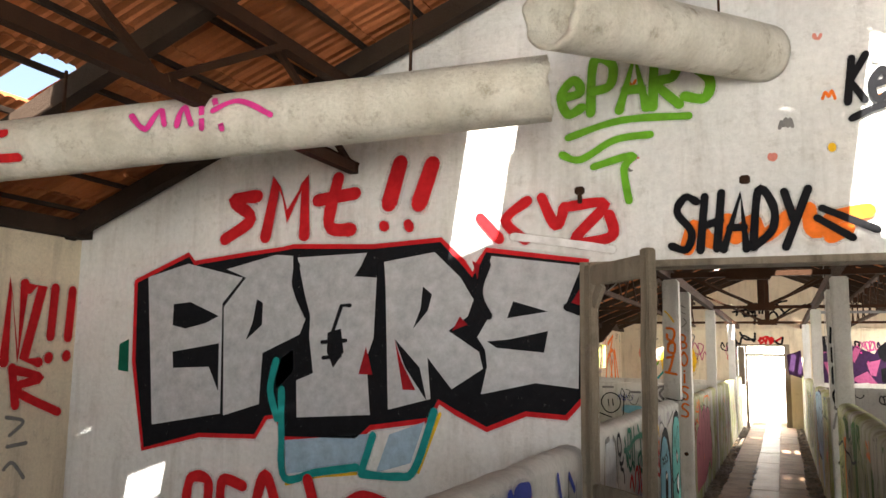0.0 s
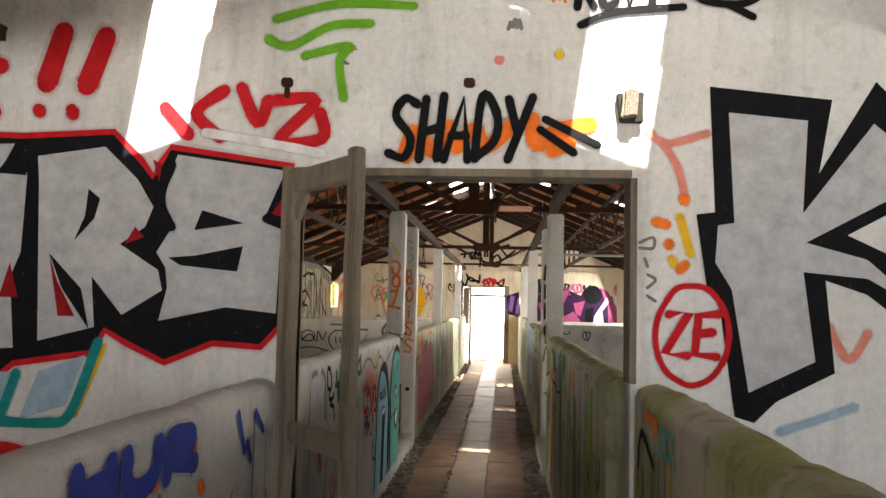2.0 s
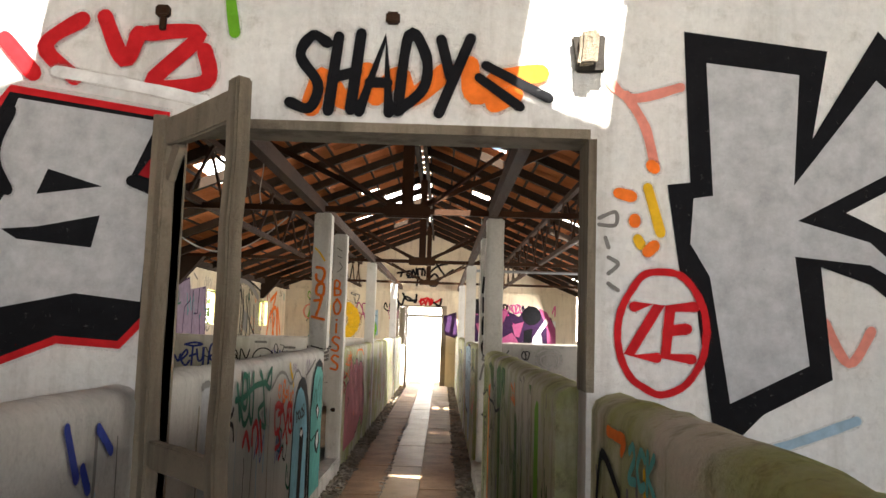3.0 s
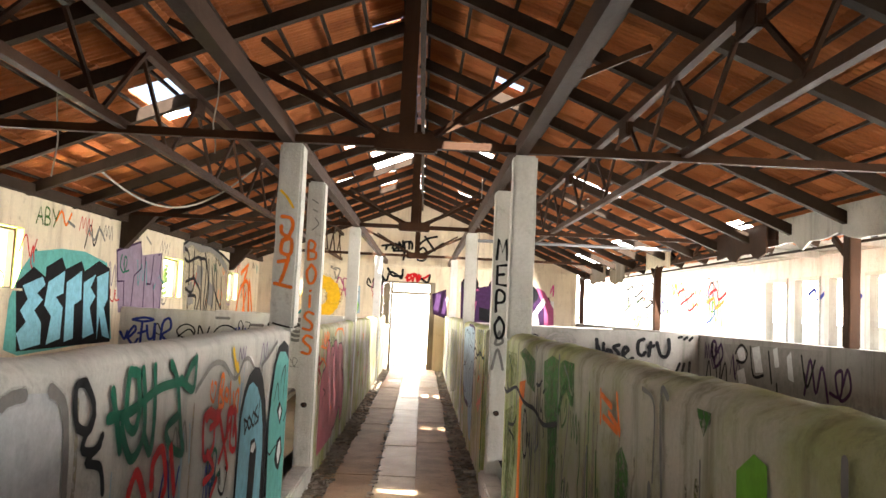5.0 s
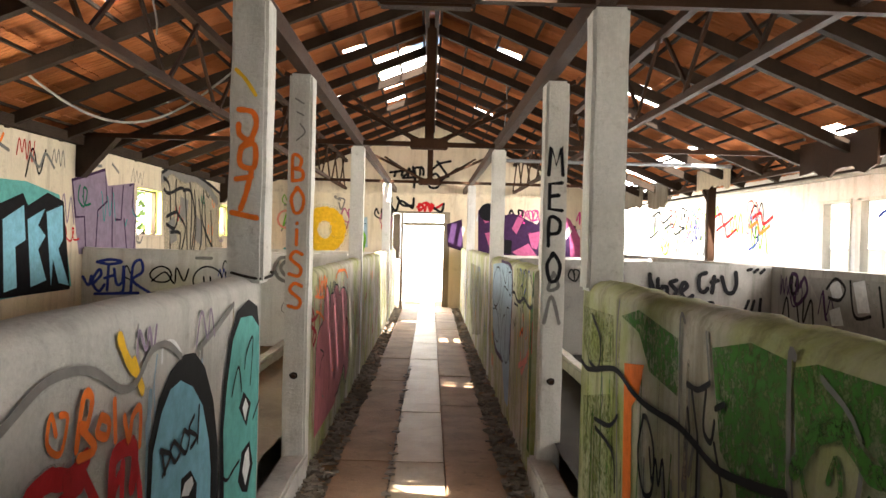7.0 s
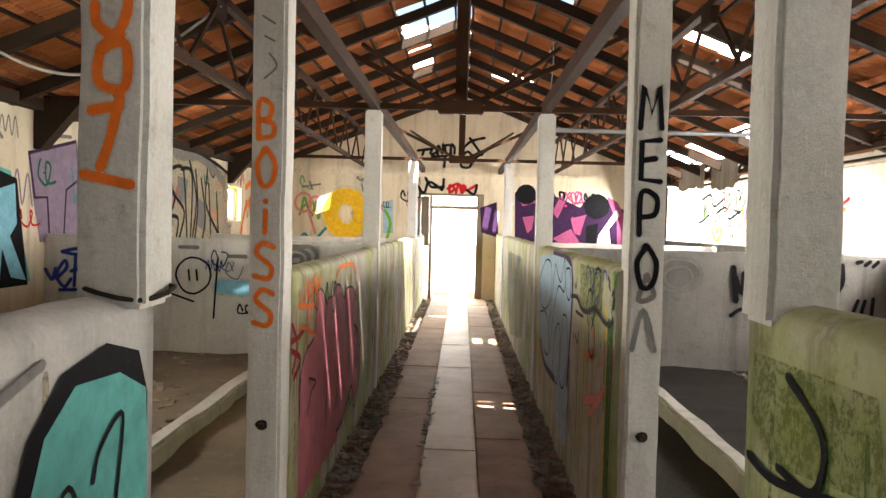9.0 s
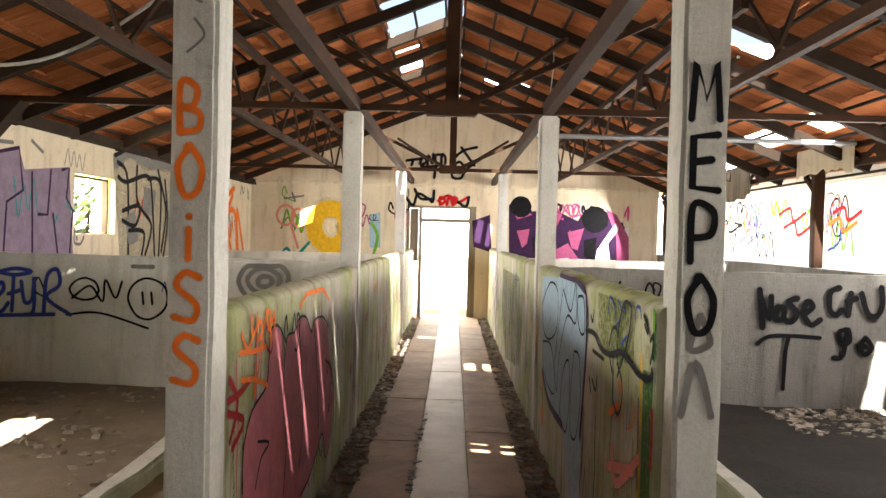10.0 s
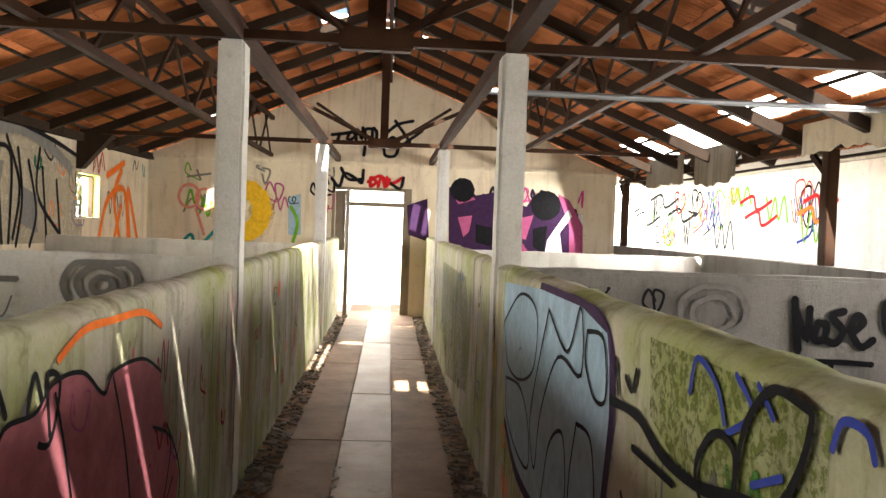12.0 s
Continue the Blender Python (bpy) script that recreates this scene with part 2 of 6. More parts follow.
def smooth_line(points, steps=6):
    """A flowing curve through the points."""
    p = [Vector((*q, 0)) for q in points]
    if len(p) < 3:
        return [(q.x, q.y) for q in p]
    out = []
    for k in range(len(p) - 1):
        a, b, c, d = p[max(k - 1, 0)], p[k], p[k + 1], p[min(k + 2, len(p) - 1)]
        for i in range(steps):
            t = i / steps
            q = 0.5 * (2 * b + (c - a) * t + (2 * a - 5 * b + 4 * c - d) * t * t + (3 * b - a - 3 * c + d) * t ** 3)
            out.append((q.x, q.y))
    return out + [(p[-1].x, p[-1].y)]


def stroke(bm, face, points, width, layer=0, flow=True, seed=0):
    """A sprayed line with round ends and an uneven width."""
    pts = [Vector((*q, 0)) for q in (smooth_line(points) if flow else points)]
    left, right = [], []
    for k, p in enumerate(pts):
        d = pts[min(k + 1, len(pts) - 1)] - pts[max(k - 1, 0)]
        d = d.normalized() if d.length > 1e-6 else Vector((1, 0, 0))
        w = width / 2 * (1 + 0.18 * noise.noise(Vector((k * 0.4, seed, 0))))
        s = Vector((-d.y, d.x, 0)) * w
        n = layer + 0.02 * k
        left.append(bm.verts.new(face(p.x + s.x, p.y + s.y, n)))
        right.append(bm.verts.new(face(p.x - s.x, p.y - s.y, n)))
    for k in range(len(pts) - 1):
        bm.faces.new((left[k], left[k + 1], right[k + 1], right[k]))
    for k, p in ((0, pts[0]), (len(pts) - 1, pts[-1])):
        ring = [bm.verts.new(face(p.x + width / 2 * math.cos(a), p.y + width / 2 * math.sin(a), layer + 0.02 * k + 0.12)) for a in [i * math.pi / 5 for i in range(10)]]
        bm.faces.new(ring)


def overspray(face, parent, colour, lines, width, layer, flow):
    """The thin speckled mist beside a sprayed line."""
    if width < 0.02:
        return
    bm = bmesh.new()
    for k, line in enumerate(lines):
        stroke(bm, face, line, width * 1.4, layer - 0.3 + 0.05 * (k % 3), flow, k + 5)
    part("overspray", bm, MIST[colour], parent)


def tag_lines(face, parent, colour, lines, width, layer=0, label="", flow=True, name="graffiti_tag"):
    bm = bmesh.new()
    for k, line in enumerate(lines):
        stroke(bm, face, line, width, layer + 0.27 * (k % 4), flow, k)
    overspray(face, parent, colour, lines, width, layer, flow)
    return part(name, bm, PAINT[colour], parent, label)


def tag_fill(face, parent, colour, outlines, layer=0, label="", name="graffiti_fill"):
    bm = bmesh.new()
    for o in outlines:
        b = fill(face, o, layer)
        me = mesh_of("x", b)
        bm.from_mesh(me)
        bpy.data.meshes.remove(me)
    return part(name, bm, PAINT[colour], parent, label)


def tag_text(face, parent, colour, text, u, v, height, width, layer=1, slant=0.0, turn=0.0, bold=0.02, mirror=1, label="", upright=False):
    """Lettering with the built-in font, fitted to width and height from its lower left corner (u, v). upright: letters one below the other."""
    bm = bmesh.new()
    rows = list(text) if upright else [text]
    for k, row in enumerate(rows):
        cu = bpy.data.curves.new("lettering", "FONT")
        cu.body, cu.offset, cu.resolution_u = row, bold, 3
        tmp = new("lettering", cu)
        bpy.context.view_layer.update()
        me = bpy.data.meshes.new_from_object(tmp.evaluated_get(bpy.context.evaluated_depsgraph_get()))
        bpy.data.objects.remove(tmp)
        if not me.vertices:
            continue
        xs, ys = [w.co.x for w in me.vertices], [w.co.y for w in me.vertices]
        x0, x1, y0, y1 = min(xs), max(xs), min(ys), max(ys)
        step = height / len(rows)
        hh = step * 0.82 if upright else height
        base = v + (len(rows) - 1 - k) * step
        c, s = math.cos(radians(turn)), math.sin(radians(turn))
        for w in me.vertices:
            a = (w.co.x - x0) / max(x1 - x0, 1e-6) * width
            b = (w.co.y - y0) / max(y1 - y0, 1e-6) * hh
            a += slant * b + 0.02 * height / len(rows) * noise.noise(Vector((a * 9, b * 9, k + len(text))))
            w.co = face(u + mirror * (a * c - b * s), base + a * s + b * c, layer)
        bm.from_mesh(me)
        bpy.data.meshes.remove(me)
    return part("lettering", bm, PAINT[colour], parent, label)


# hand-drawn letters as short strokes in a unit box
LETTERS = {
    "A": [[(0, 0), (0.5, 1), (1, 0)], [(0.2, 0.38), (0.8, 0.38)]], "B": [[(0.1, 0), (0.1, 1), (0.7, 0.9), (0.6, 0.55), (0.15, 0.5), (0.8, 0.4), (0.8, 0.08), (0.1, 0)]],
    "C": [[(1, 0.85), (0.5, 1), (0.05, 0.5), (0.4, 0.02), (1, 0.15)]], "D": [[(0.1, 0), (0.1, 1), (0.8, 0.7), (0.85, 0.3), (0.1, 0)]], "E": [[(0.95, 1), (0.1, 0.95), (0.1, 0.05), (1, 0)], [(0.1, 0.5), (0.75, 0.55)]],
    "F": [[(0.1, 0), (0.1, 0.95), (1, 1)], [(0.1, 0.5), (0.7, 0.55)]], "G": [[(1, 0.9), (0.4, 1), (0.05, 0.5), (0.4, 0), (0.95, 0.1), (0.9, 0.5), (0.55, 0.45)]], "H": [[(0.1, 1), (0.15, 0)], [(0.85, 1), (0.9, 0)], [(0.1, 0.45), (0.9, 0.55)]],
    "I": [[(0.5, 1), (0.5, 0)]], "K": [[(0.15, 1), (0.1, 0)], [(0.9, 1), (0.15, 0.45), (1, 0)]], "L": [[(0.15, 1), (0.1, 0.05), (0.95, 0)]], "M": [[(0, 0), (0.12, 1), (0.5, 0.35), (0.85, 1), (1, 0)]],
    "N": [[(0.05, 0), (0.1, 1), (0.85, 0.05), (0.95, 1)]], "O": [[(0.5, 1), (0.05, 0.6), (0.3, 0.02), (0.8, 0.1), (0.95, 0.6), (0.5, 1), (0.35, 0.95)]], "P": [[(0.1, 0), (0.15, 1), (0.85, 0.9), (0.8, 0.5), (0.15, 0.42)]],
    "R": [[(0.05, 0), (0.12, 1), (0.85, 0.9), (0.75, 0.55), (0.15, 0.45), (1, 0)]], "S": [[(0.95, 0.9), (0.4, 1), (0.1, 0.72), (0.85, 0.35), (0.7, 0.03), (0, 0.1)]], "T": [[(0, 0.97), (1, 1)], [(0.5, 1), (0.45, 0)]],
    "U": [[(0.05, 1), (0.1, 0.25), (0.45, 0), (0.85, 0.25), (0.95, 1)]], "V": [[(0, 1), (0.5, 0), (1, 1)]], "X": [[(0, 1), (1, 0)], [(1, 1), (0, 0)]], "Y": [[(0, 1), (0.5, 0.5)], [(1, 1), (0.3, 0)]], "Z": [[(0.05, 0.95), (0.9, 1), (0.05, 0.05), (1, 0)]],
    "e": [[(0.1, 0.35), (0.85, 0.42), (0.6, 0.68), (0.1, 0.4), (0.4, 0.02), (0.95, 0.12)]], "i": [[(0.5, 0.6), (0.5, 0)], [(0.5, 0.85), (0.52, 0.87)]], "o": [[(0.5, 0.65), (0.1, 0.35), (0.45, 0.02), (0.9, 0.3), (0.5, 0.65)]],
    "s": [[(0.85, 0.75), (0.2, 0.7), (0.75, 0.35), (0.1, 0.0)]], "t": [[(0.5, 0.95), (0.4, 0.15), (0.95, 0.05)], [(0.05, 0.6), (0.95, 0.68)]], "!": [[(0.55, 1), (0.45, 0.35)], [(0.42, 0.06), (0.44, 0.08)]],
    "2": [[(0.1, 0.8), (0.6, 1), (0.8, 0.65), (0.05, 0.02), (1, 0.05)]], "7": [[(0.05, 0.95), (0.95, 1), (0.4, 0)]], "9": [[(0.85, 0.85), (0.4, 1), (0.15, 0.65), (0.8, 0.6), (0.85, 0.85), (0.6, 0)]], "0": [[(0.5, 1), (0.08, 0.5), (0.5, 0), (0.92, 0.5), (0.5, 1)]],
}


def tag_hand(face, parent, colour, text, u, v, height, width, layer=1, slant=0.0, line=0.03, mirror=1, label="", upright=False):
    """A word sprayed by hand, fitted to width and height from its lower left corner (u, v)."""
    bm = bmesh.new()
    n = len(text)
    bent, straight = [], []
    for k, ch in enumerate(text):
        for j, pts in enumerate(LETTERS[ch]):
            wob = 0.08 * noise.noise(Vector((k * 3.1, j * 1.7, len(label))))
            if upright:
                step = height / n
                place = [(u + mirror * (a * width), v + (n - 1 - k) * step + b * step * 0.78) for a, b in pts]
            else:
                step = width / n
                place = [(u + mirror * (k * step + a * step * 0.84 + slant * b * height), v + (b * (1 + wob) + wob * 0.6) * height) for a, b in pts]
            sharp = ch in "AEFHIKLMNTVXYZ"
            stroke(bm, face, place, line * (1 + 0.3 * wob), layer + 0.2 * ((k + j) % 5), not sharp, k)
            (bent if not sharp else straight).append(place)
    for lines, flow in ((bent, True), (straight, False)):
        if lines:
            overspray(face, parent, colour, lines, line, layer, flow)
    return part("lettering", bm, PAINT[colour], parent, label)


def scrawls(face, parent, colours, u0, u1, v0, v1, count, size, seed, line=0.016):
    """Small illegible loops and zigzags of old spray paint."""
    rng = random.Random(seed)
    for k in range(count):
        u, v = rng.uniform(u0, u1), rng.uniform(v0, v1)
        n = rng.randint(4, 8)
        w, h = size * rng.uniform(0.5, 1.3), size * rng.uniform(0.3, 0.8)
        if rng.random() < 0.5:
            pts = [(u + w * i / n, v + h * (0.5 if i % 2 else -0.5) * rng.uniform(0.5, 1.2)) for i in range(n)]
        else:
            pts = [(u + w * i / n * 0.6 + 0.35 * h * math.cos(i * 1.7), v + 0.5 * h * math.sin(i * 1.7)) for i in range(n)]
        pts = [(min(max(p, u0), u1), min(max(q, v0), v1)) for p, q in pts]
        tag_lines(face, parent, rng.choice(colours), [pts], line * rng.uniform(0.6, 1.4), -0.6 + 0.1 * (k % 9))


def drips(face, parent, colours, u0, u1, v0, v1, count, seed):
    """Runs of paint and damp down a wall."""
    rng = random.Random(seed)
    for k, colour in enumerate(colours):
        bm = bmesh.new()
        for j in range(count):
            u, top = rng.uniform(u0, u1), rng.uniform(v0 + 0.55 * (v1 - v0), v1)
            low = rng.uniform(v0, top - 0.1)
            pts = [(u + 0.012 * rng.uniform(-1, 1), top + (low - top) * i / 4) for i in range(5)]
            stroke(bm, face, pts, rng.uniform(0.006, 0.03), -1.4 + 0.15 * k + 0.012 * j, True, j)
        part("paint_run", bm, PAINT[colour], parent, "thin runs of old paint")


# the roof's height over x
RIDGE, SLOPE, XL, XR, YA, YB, YF = 3.95, 0.40, -3.68, 3.75, -4.6, 4.0, 22.0


def roof_z(x):
    return RIDGE - SLOPE * abs(x)


# ground and floors
bm = bmesh.new()
bmesh.ops.create_grid(bm, x_segments=40, y_segments=40, size=400)
ground = part("ground", bm, ground_mat)
ground.location.z = -0.12
# Two added sheets that glow, so the openings read as bright daylight.
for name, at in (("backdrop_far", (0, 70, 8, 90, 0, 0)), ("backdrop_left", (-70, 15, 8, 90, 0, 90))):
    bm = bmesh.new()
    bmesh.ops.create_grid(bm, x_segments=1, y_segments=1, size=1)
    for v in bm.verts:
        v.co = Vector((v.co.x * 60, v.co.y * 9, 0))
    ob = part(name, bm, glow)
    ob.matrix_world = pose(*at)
    tagged(ob, "glowing sheet added in place of bright daylight", "backdrop", kind="structure")
tagged(ground, "pale dry ground around the old barn", "ground", kind="structure")

floor = part("floor", boxes((-0.72, 0.72, YA, YF + 0.6, -0.10, -0.03)), slab_side)
tagged(floor, "trodden concrete bed of the feeding passage", "floor", kind="structure")


def pen_ground(name, x0, x1, y0, y1, z, mat, label, seed):
    bm = bmesh.new()
    nx, ny = int((x1 - x0) / 0.12), int((y1 - y0) / 0.12)
    grid = [[bm.verts.new((x0 + (x1 - x0) * i / nx, y0 + (y1 - y0) * j / ny,
             z + 0.035 * noise.noise(Vector((i * 0.16, j * 0.16, seed))) + 0.018 * noise.noise(Vector((i * 0.7, j * 0.7, seed))))) for j in range(ny + 1)] for i in range(nx + 1)]
    for i in range(nx):
        for j in range(ny):
            bm.faces.new((grid[i][j], grid[i + 1][j], grid[i + 1][j + 1], grid[i][j + 1]))
    return tagged(part(name, bm, mat, smooth=True), label, "floor", kind="structure")


pen_ground("floor_pen_left", XL, -0.82, YB + 0.1, YF, 0.24, soil, "dry brown dung and soil over the pen floor", 1)
pen_ground("floor_pen_right", 0.82, XR, YB + 0.1, YF, 0.22, soil_shaded, "soil over the pen floor, darkened for its shade", 2)
pen_ground("floor_front_left", XL, -0.70, YA, YB, 0.05, soil, "dusty soil over the front pen floor", 3)
pen_ground("floor_front_right", 0.70, XR, YA, YB, 0.05, soil, "dusty soil over the front pen floor", 4)

# walls
bm = bmesh.new()
wall_boxes(bm, "x", YB, YB + 0.14, XL, XR, -0.1, 2.40, [(-0.53, 0.77, -0.1, 2.08)])
prism = [(XL, 2.40), (XR, 2.40), (XR, roof_z(XR) - 0.05), (0, RIDGE - 0.05), (XL, roof_z(XL) - 0.05)]
front = [bm.verts.new((x, YB, z)) for x, z in prism]
back = [bm.verts.new((x, YB + 0.14, z)) for x, z in prism]
bm.faces.new(front)
bm.faces.new(back[::-1])
for k in range(5):
    bm.faces.new((front[k], back[k], back[(k + 1) % 5], front[(k + 1) % 5]))
wall_door = tagged(part("wall_partition", bm, plaster), "whitewashed gable partition wall covered with graffiti", "wall", kind="structure")

bm = bmesh.new()
wall_boxes(bm, "x", YF, YF + 0.2, XL, XR, -0.1, 2.36, [(-0.82, 0.44, -0.1, 2.02)])
prism = [(XL, 2.36), (XR, 2.36), (XR, roof_z(XR) - 0.05), (0, RIDGE - 0.05), (XL, roof_z(XL) - 0.05)]
front = [bm.verts.new((x, YF, z)) for x, z in prism]
back = [bm.verts.new((x, YF + 0.2, z)) for x, z in prism]
bm.faces.new(front)
bm.faces.new(back[::-1])
for k in range(5):
    bm.faces.new((front[k], back[k], back[(k + 1) % 5], front[(k + 1) % 5]))
wall_far = tagged(part("wall_far", bm, plaster_old), "cream plastered end wall with a doorway to daylight", "wall", kind="structure")
tagged(part("trim_far_wall", boxes((XL, XR, YF - 0.05, YF - 0.003, 2.36, 2.42)), plaster_old), "plaster ledge across the end wall", "trim", kind="structure")

WINDOWS = [(10.1, 11.05, 1.40, 2.0), (15.2, 16.15, 1.38, 2.0), (19.15, 19.95, 1.38, 1.95)]
bm = bmesh.new()
wall_boxes(bm, "y", XL - 0.22, XL, YA, YF + 0.2, -0.1, 2.42, WINDOWS)
wall_left = tagged(part("wall_left", bm, plaster_old), "cream side wall with small windows and old graffiti", "wall", kind="structure")
bm = bmesh.new()
wall_boxes(bm, "y", XR, XR + 0.15, YB + 0.14, YF + 0.2, -0.1, 1.24, [])
wall_right = tagged(part("wall_right", bm, shaded_concrete), "low parapet along the open side, grey darkened for its shaded side", "wall", kind="structure")
# Unseen walls behind the camera; their openings are added for the fill lamps.
bm = bmesh.new()
wall_boxes(bm, "y", XR, XR + 0.2, YA, YB + 0.14, -0.1, 2.40, [(-2.5, 1.7, 1.2, 2.3)])
wall_boxes(bm, "x", YA - 0.2, YA, XL - 0.2, XR + 0.2, -0.1, 2.40, [(-2.6, 2.6, 0.4, 2.3)])
tagged(part("wall_front_room", bm, plaster), "plain whitewashed walls of the front room, out of view, with added openings", "wall", kind="structure")


# the low walls of the passage, cast with a rounded top
def low_wall(name, x0, x1, y0, y1, z0, z1, mat, label, seed, joints=True):
    bm = bmesh.new()
    n = max(2, int((y1 - y0) / 0.09))
    r = (x1 - x0) / 2
    prof = [(x0, z0), (x0, z0 + 0.4), (x0, z0 + 0.8)] + [((x0 + x1) / 2 - r * math.cos(a), z1 - 0.6 * r + 0.6 * r * math.sin(a)) for a in [k * math.pi / 6 for k in range(7)]] + [(x1, z0 + 0.8), (x1, z0 + 0.4), (x1, z0)]
    rings = []
    for j in range(n + 1):
        y = y0 + (y1 - y0) * j / n
        ring = []
        for k, (x, z) in enumerate(prof):
            d = 0.004 * noise.noise(Vector((x * 6, y * 3, z * 4 + seed))) + 0.003 * noise.noise(Vector((x * 20, y * 16, z * 16 + seed)))
            top = z > z0 + 0.85 and x0 < x < x1
            ring.append(bm.verts.new((x + (d if top else 0.1 * d), y, z + (2.6 * d if top else 0))))
        rings.append(ring)
    for a, b in zip(rings, rings[1:]):
        for k in range(len(prof) - 1):
            bm.faces.new((a[k], a[k + 1], b[k + 1], b[k]))
    bm.faces.new(rings[0])
    bm.faces.new(rings[-1][::-1])
    return tagged(part(name, bm, mat, smooth=True), label, "low wall", kind="structure")


wall_l0 = low_wall("wall_low_1", -0.72, -0.565, YA, YB - 0.003, -0.1, 1.26, concrete_pale, "low grey concrete wall of the front passage", 1)
wall_r0 = low_wall("wall_low_2", 0.785, 0.95, YA, YB - 0.003, -0.1, 1.28, concrete, "low mossy concrete wall of the front passage", 2)
wall_l1 = low_wall("wall_low_3", -0.82, -0.665, YB + 0.145, 8.42, -0.1, 1.26, concrete_pale, "low grey concrete wall with painted figures", 3)
wall_r1 = low_wall("wall_low_4", 0.70, 0.86, YB + 0.145, 8.42, -0.1, 1.285, concrete, "low mossy concrete wall with a round top", 4)
wall_l2 = low_wall("wall_low_5", -0.82, -0.685, 9.93, YF - 0.003, -0.1, 1.22, concrete, "low stained concrete wall with a pink piece", 5)
wall_r2 = low_wall("wall_low_6", 0.69, 0.83, 9.93, YF - 0.003, -0.1, 1.275, concrete, "low mossy green concrete wall with a blue piece", 6)

# cross walls between the pens
def cross_wall(name, x0, x1, y, z1, mat, label):
    bm = worn_box(x0, x1, y, y + 0.13, 0.0, z1, 0.02, 24, 0.012, y)
    return tagged(part(name, bm, mat), label, "low wall", kind="structure")


wall_c1 = cross_wall("wall_cross_1", XL, -0.825, 13.62, 1.25, plaster_pen, "white pen wall with scribbled black tags")
# This wall is backlit; its shade is in the material's darker grey.
wall_c2 = cross_wall("wall_cross_2", 0.825, XR - 0.003, 13.62, 1.25, shaded_concrete, "dirty pen wall with black lettering, grey darkened for its shaded side")
cross_wall("wall_cross_3", 0.825, XR - 0.003, 18.3, 1.2, plaster_pen, "dirty white pen wall")
cross_wall("wall_cross_4", XL, -0.825, 18.3, 1.2, plaster_pen, "dirty white pen wall")

# feeding kerbs in the pens
for name, x0, x1 in (("kerb_left", -1.52, -1.40), ("kerb_right", 1.36, 1.48)):
    for y0, y1 in ((YB + 0.15, 13.6), (13.76, 18.28)):
        tagged(part(name, worn_box(x0, x1, y0, y1, 0.0, 0.33, 0.02, 30, 0.02, x0), concrete_pale), "broken concrete feeding kerb beside the low wall", "kerb", kind="structure")

# sill between the posts at the cross passage
for name, x0, x1 in (("sill_left", -0.82, -0.67), ("sill_right", 0.67, 0.82)):
    tagged(part(name, worn_box(x0, x1, 8.42, 9.93, -0.1, 0.12, 0.015, 12, 0.01), concrete_pale), "worn concrete sill between two posts", "sill", kind="structure")

# posts
def post(x, y, z0, z1, label, half=0.07, deep=0.085, mat=None, seed=0):
    root = tagged(new("post"), label, "post", "posts of the passage")
    root.location = (x, y, z0)
    part("shaft", worn_box(-half, half, -deep, deep, 0, z1 - z0, 0.014, 26, 0.005, seed), mat or column_paint, root)
    return root


POSTS = {}
for k, (y, half) in enumerate(((8.36, 0.075), (9.90, 0.07), (13.58, 0.07), (19.2, 0.07))):
    for s in (-1, 1):
        on_wall = y < 8.5
        z0 = 1.235 if on_wall else -0.05
        POSTS[k, s] = post({(0, -1): -0.705, (0, 1): 0.76, (1, 1): 0.785}.get((k, s), s * 0.75), y, z0, 2.40, "whitewashed square concrete post " + ("on the end of the low wall" if on_wall else "beside the low wall"), half, mat=plaster if k == 3 else None, seed=k * 2 + s)
# A flat dark disc gives the shade inside each bolt hole.
for (k, s) in ((1, -1), (1, 1)):
    bm = bmesh.new()
    bmesh.ops.create_circle(bm, cap_ends=True, segments=9, radius=0.022)
    for v in bm.verts:
        v.co = Vector((v.co.x * 1.2 * (1 + 0.3 * noise.noise(v.co * 60)), -0.102, 0.65 + v.co.y))
    part("bolt_hole", bm, hole_mat, POSTS[k, s], "dark disc for the shade in a rusty bolt hole")
    part("bolt", tube([(0, -0.10, 0.65), (0, -0.125, 0.65)], 0.012, 8), rust, POSTS[k, s], "rusty bolt")

# wire wound round the post foot
for s in (-1,):
    root = tagged(new("wire_loop"), "black wire wound round the foot of a post", "wire")
    root.location = (-0.705, 8.36, 1.262)
    pts = [(0.095 * math.cos(a) * (1 + 0.1 * math.sin(3 * a)), 0.10 * math.sin(a), 0.012 * math.sin(2 * a) + 0.004) for a in [k * 0.45 for k in range(16)]]
    part("wire", tube(pts, 0.006, 6), hole_mat, root)

# long beams on the posts
for s in (-1, 1):
    bm = bmesh.new()
    for y0, y1 in ((YB + 0.145, 8.36), (8.365, 13.58), (13.585, YF - 0.003)):
        bar(bm, (s * 0.735, y0, 2.455), (s * 0.735, y1, 2.455), 0.07, 0.10)
    tagged(part("long_beam", bm, rust), "rusty dark steel beam on the posts", "beam", kind="structure")

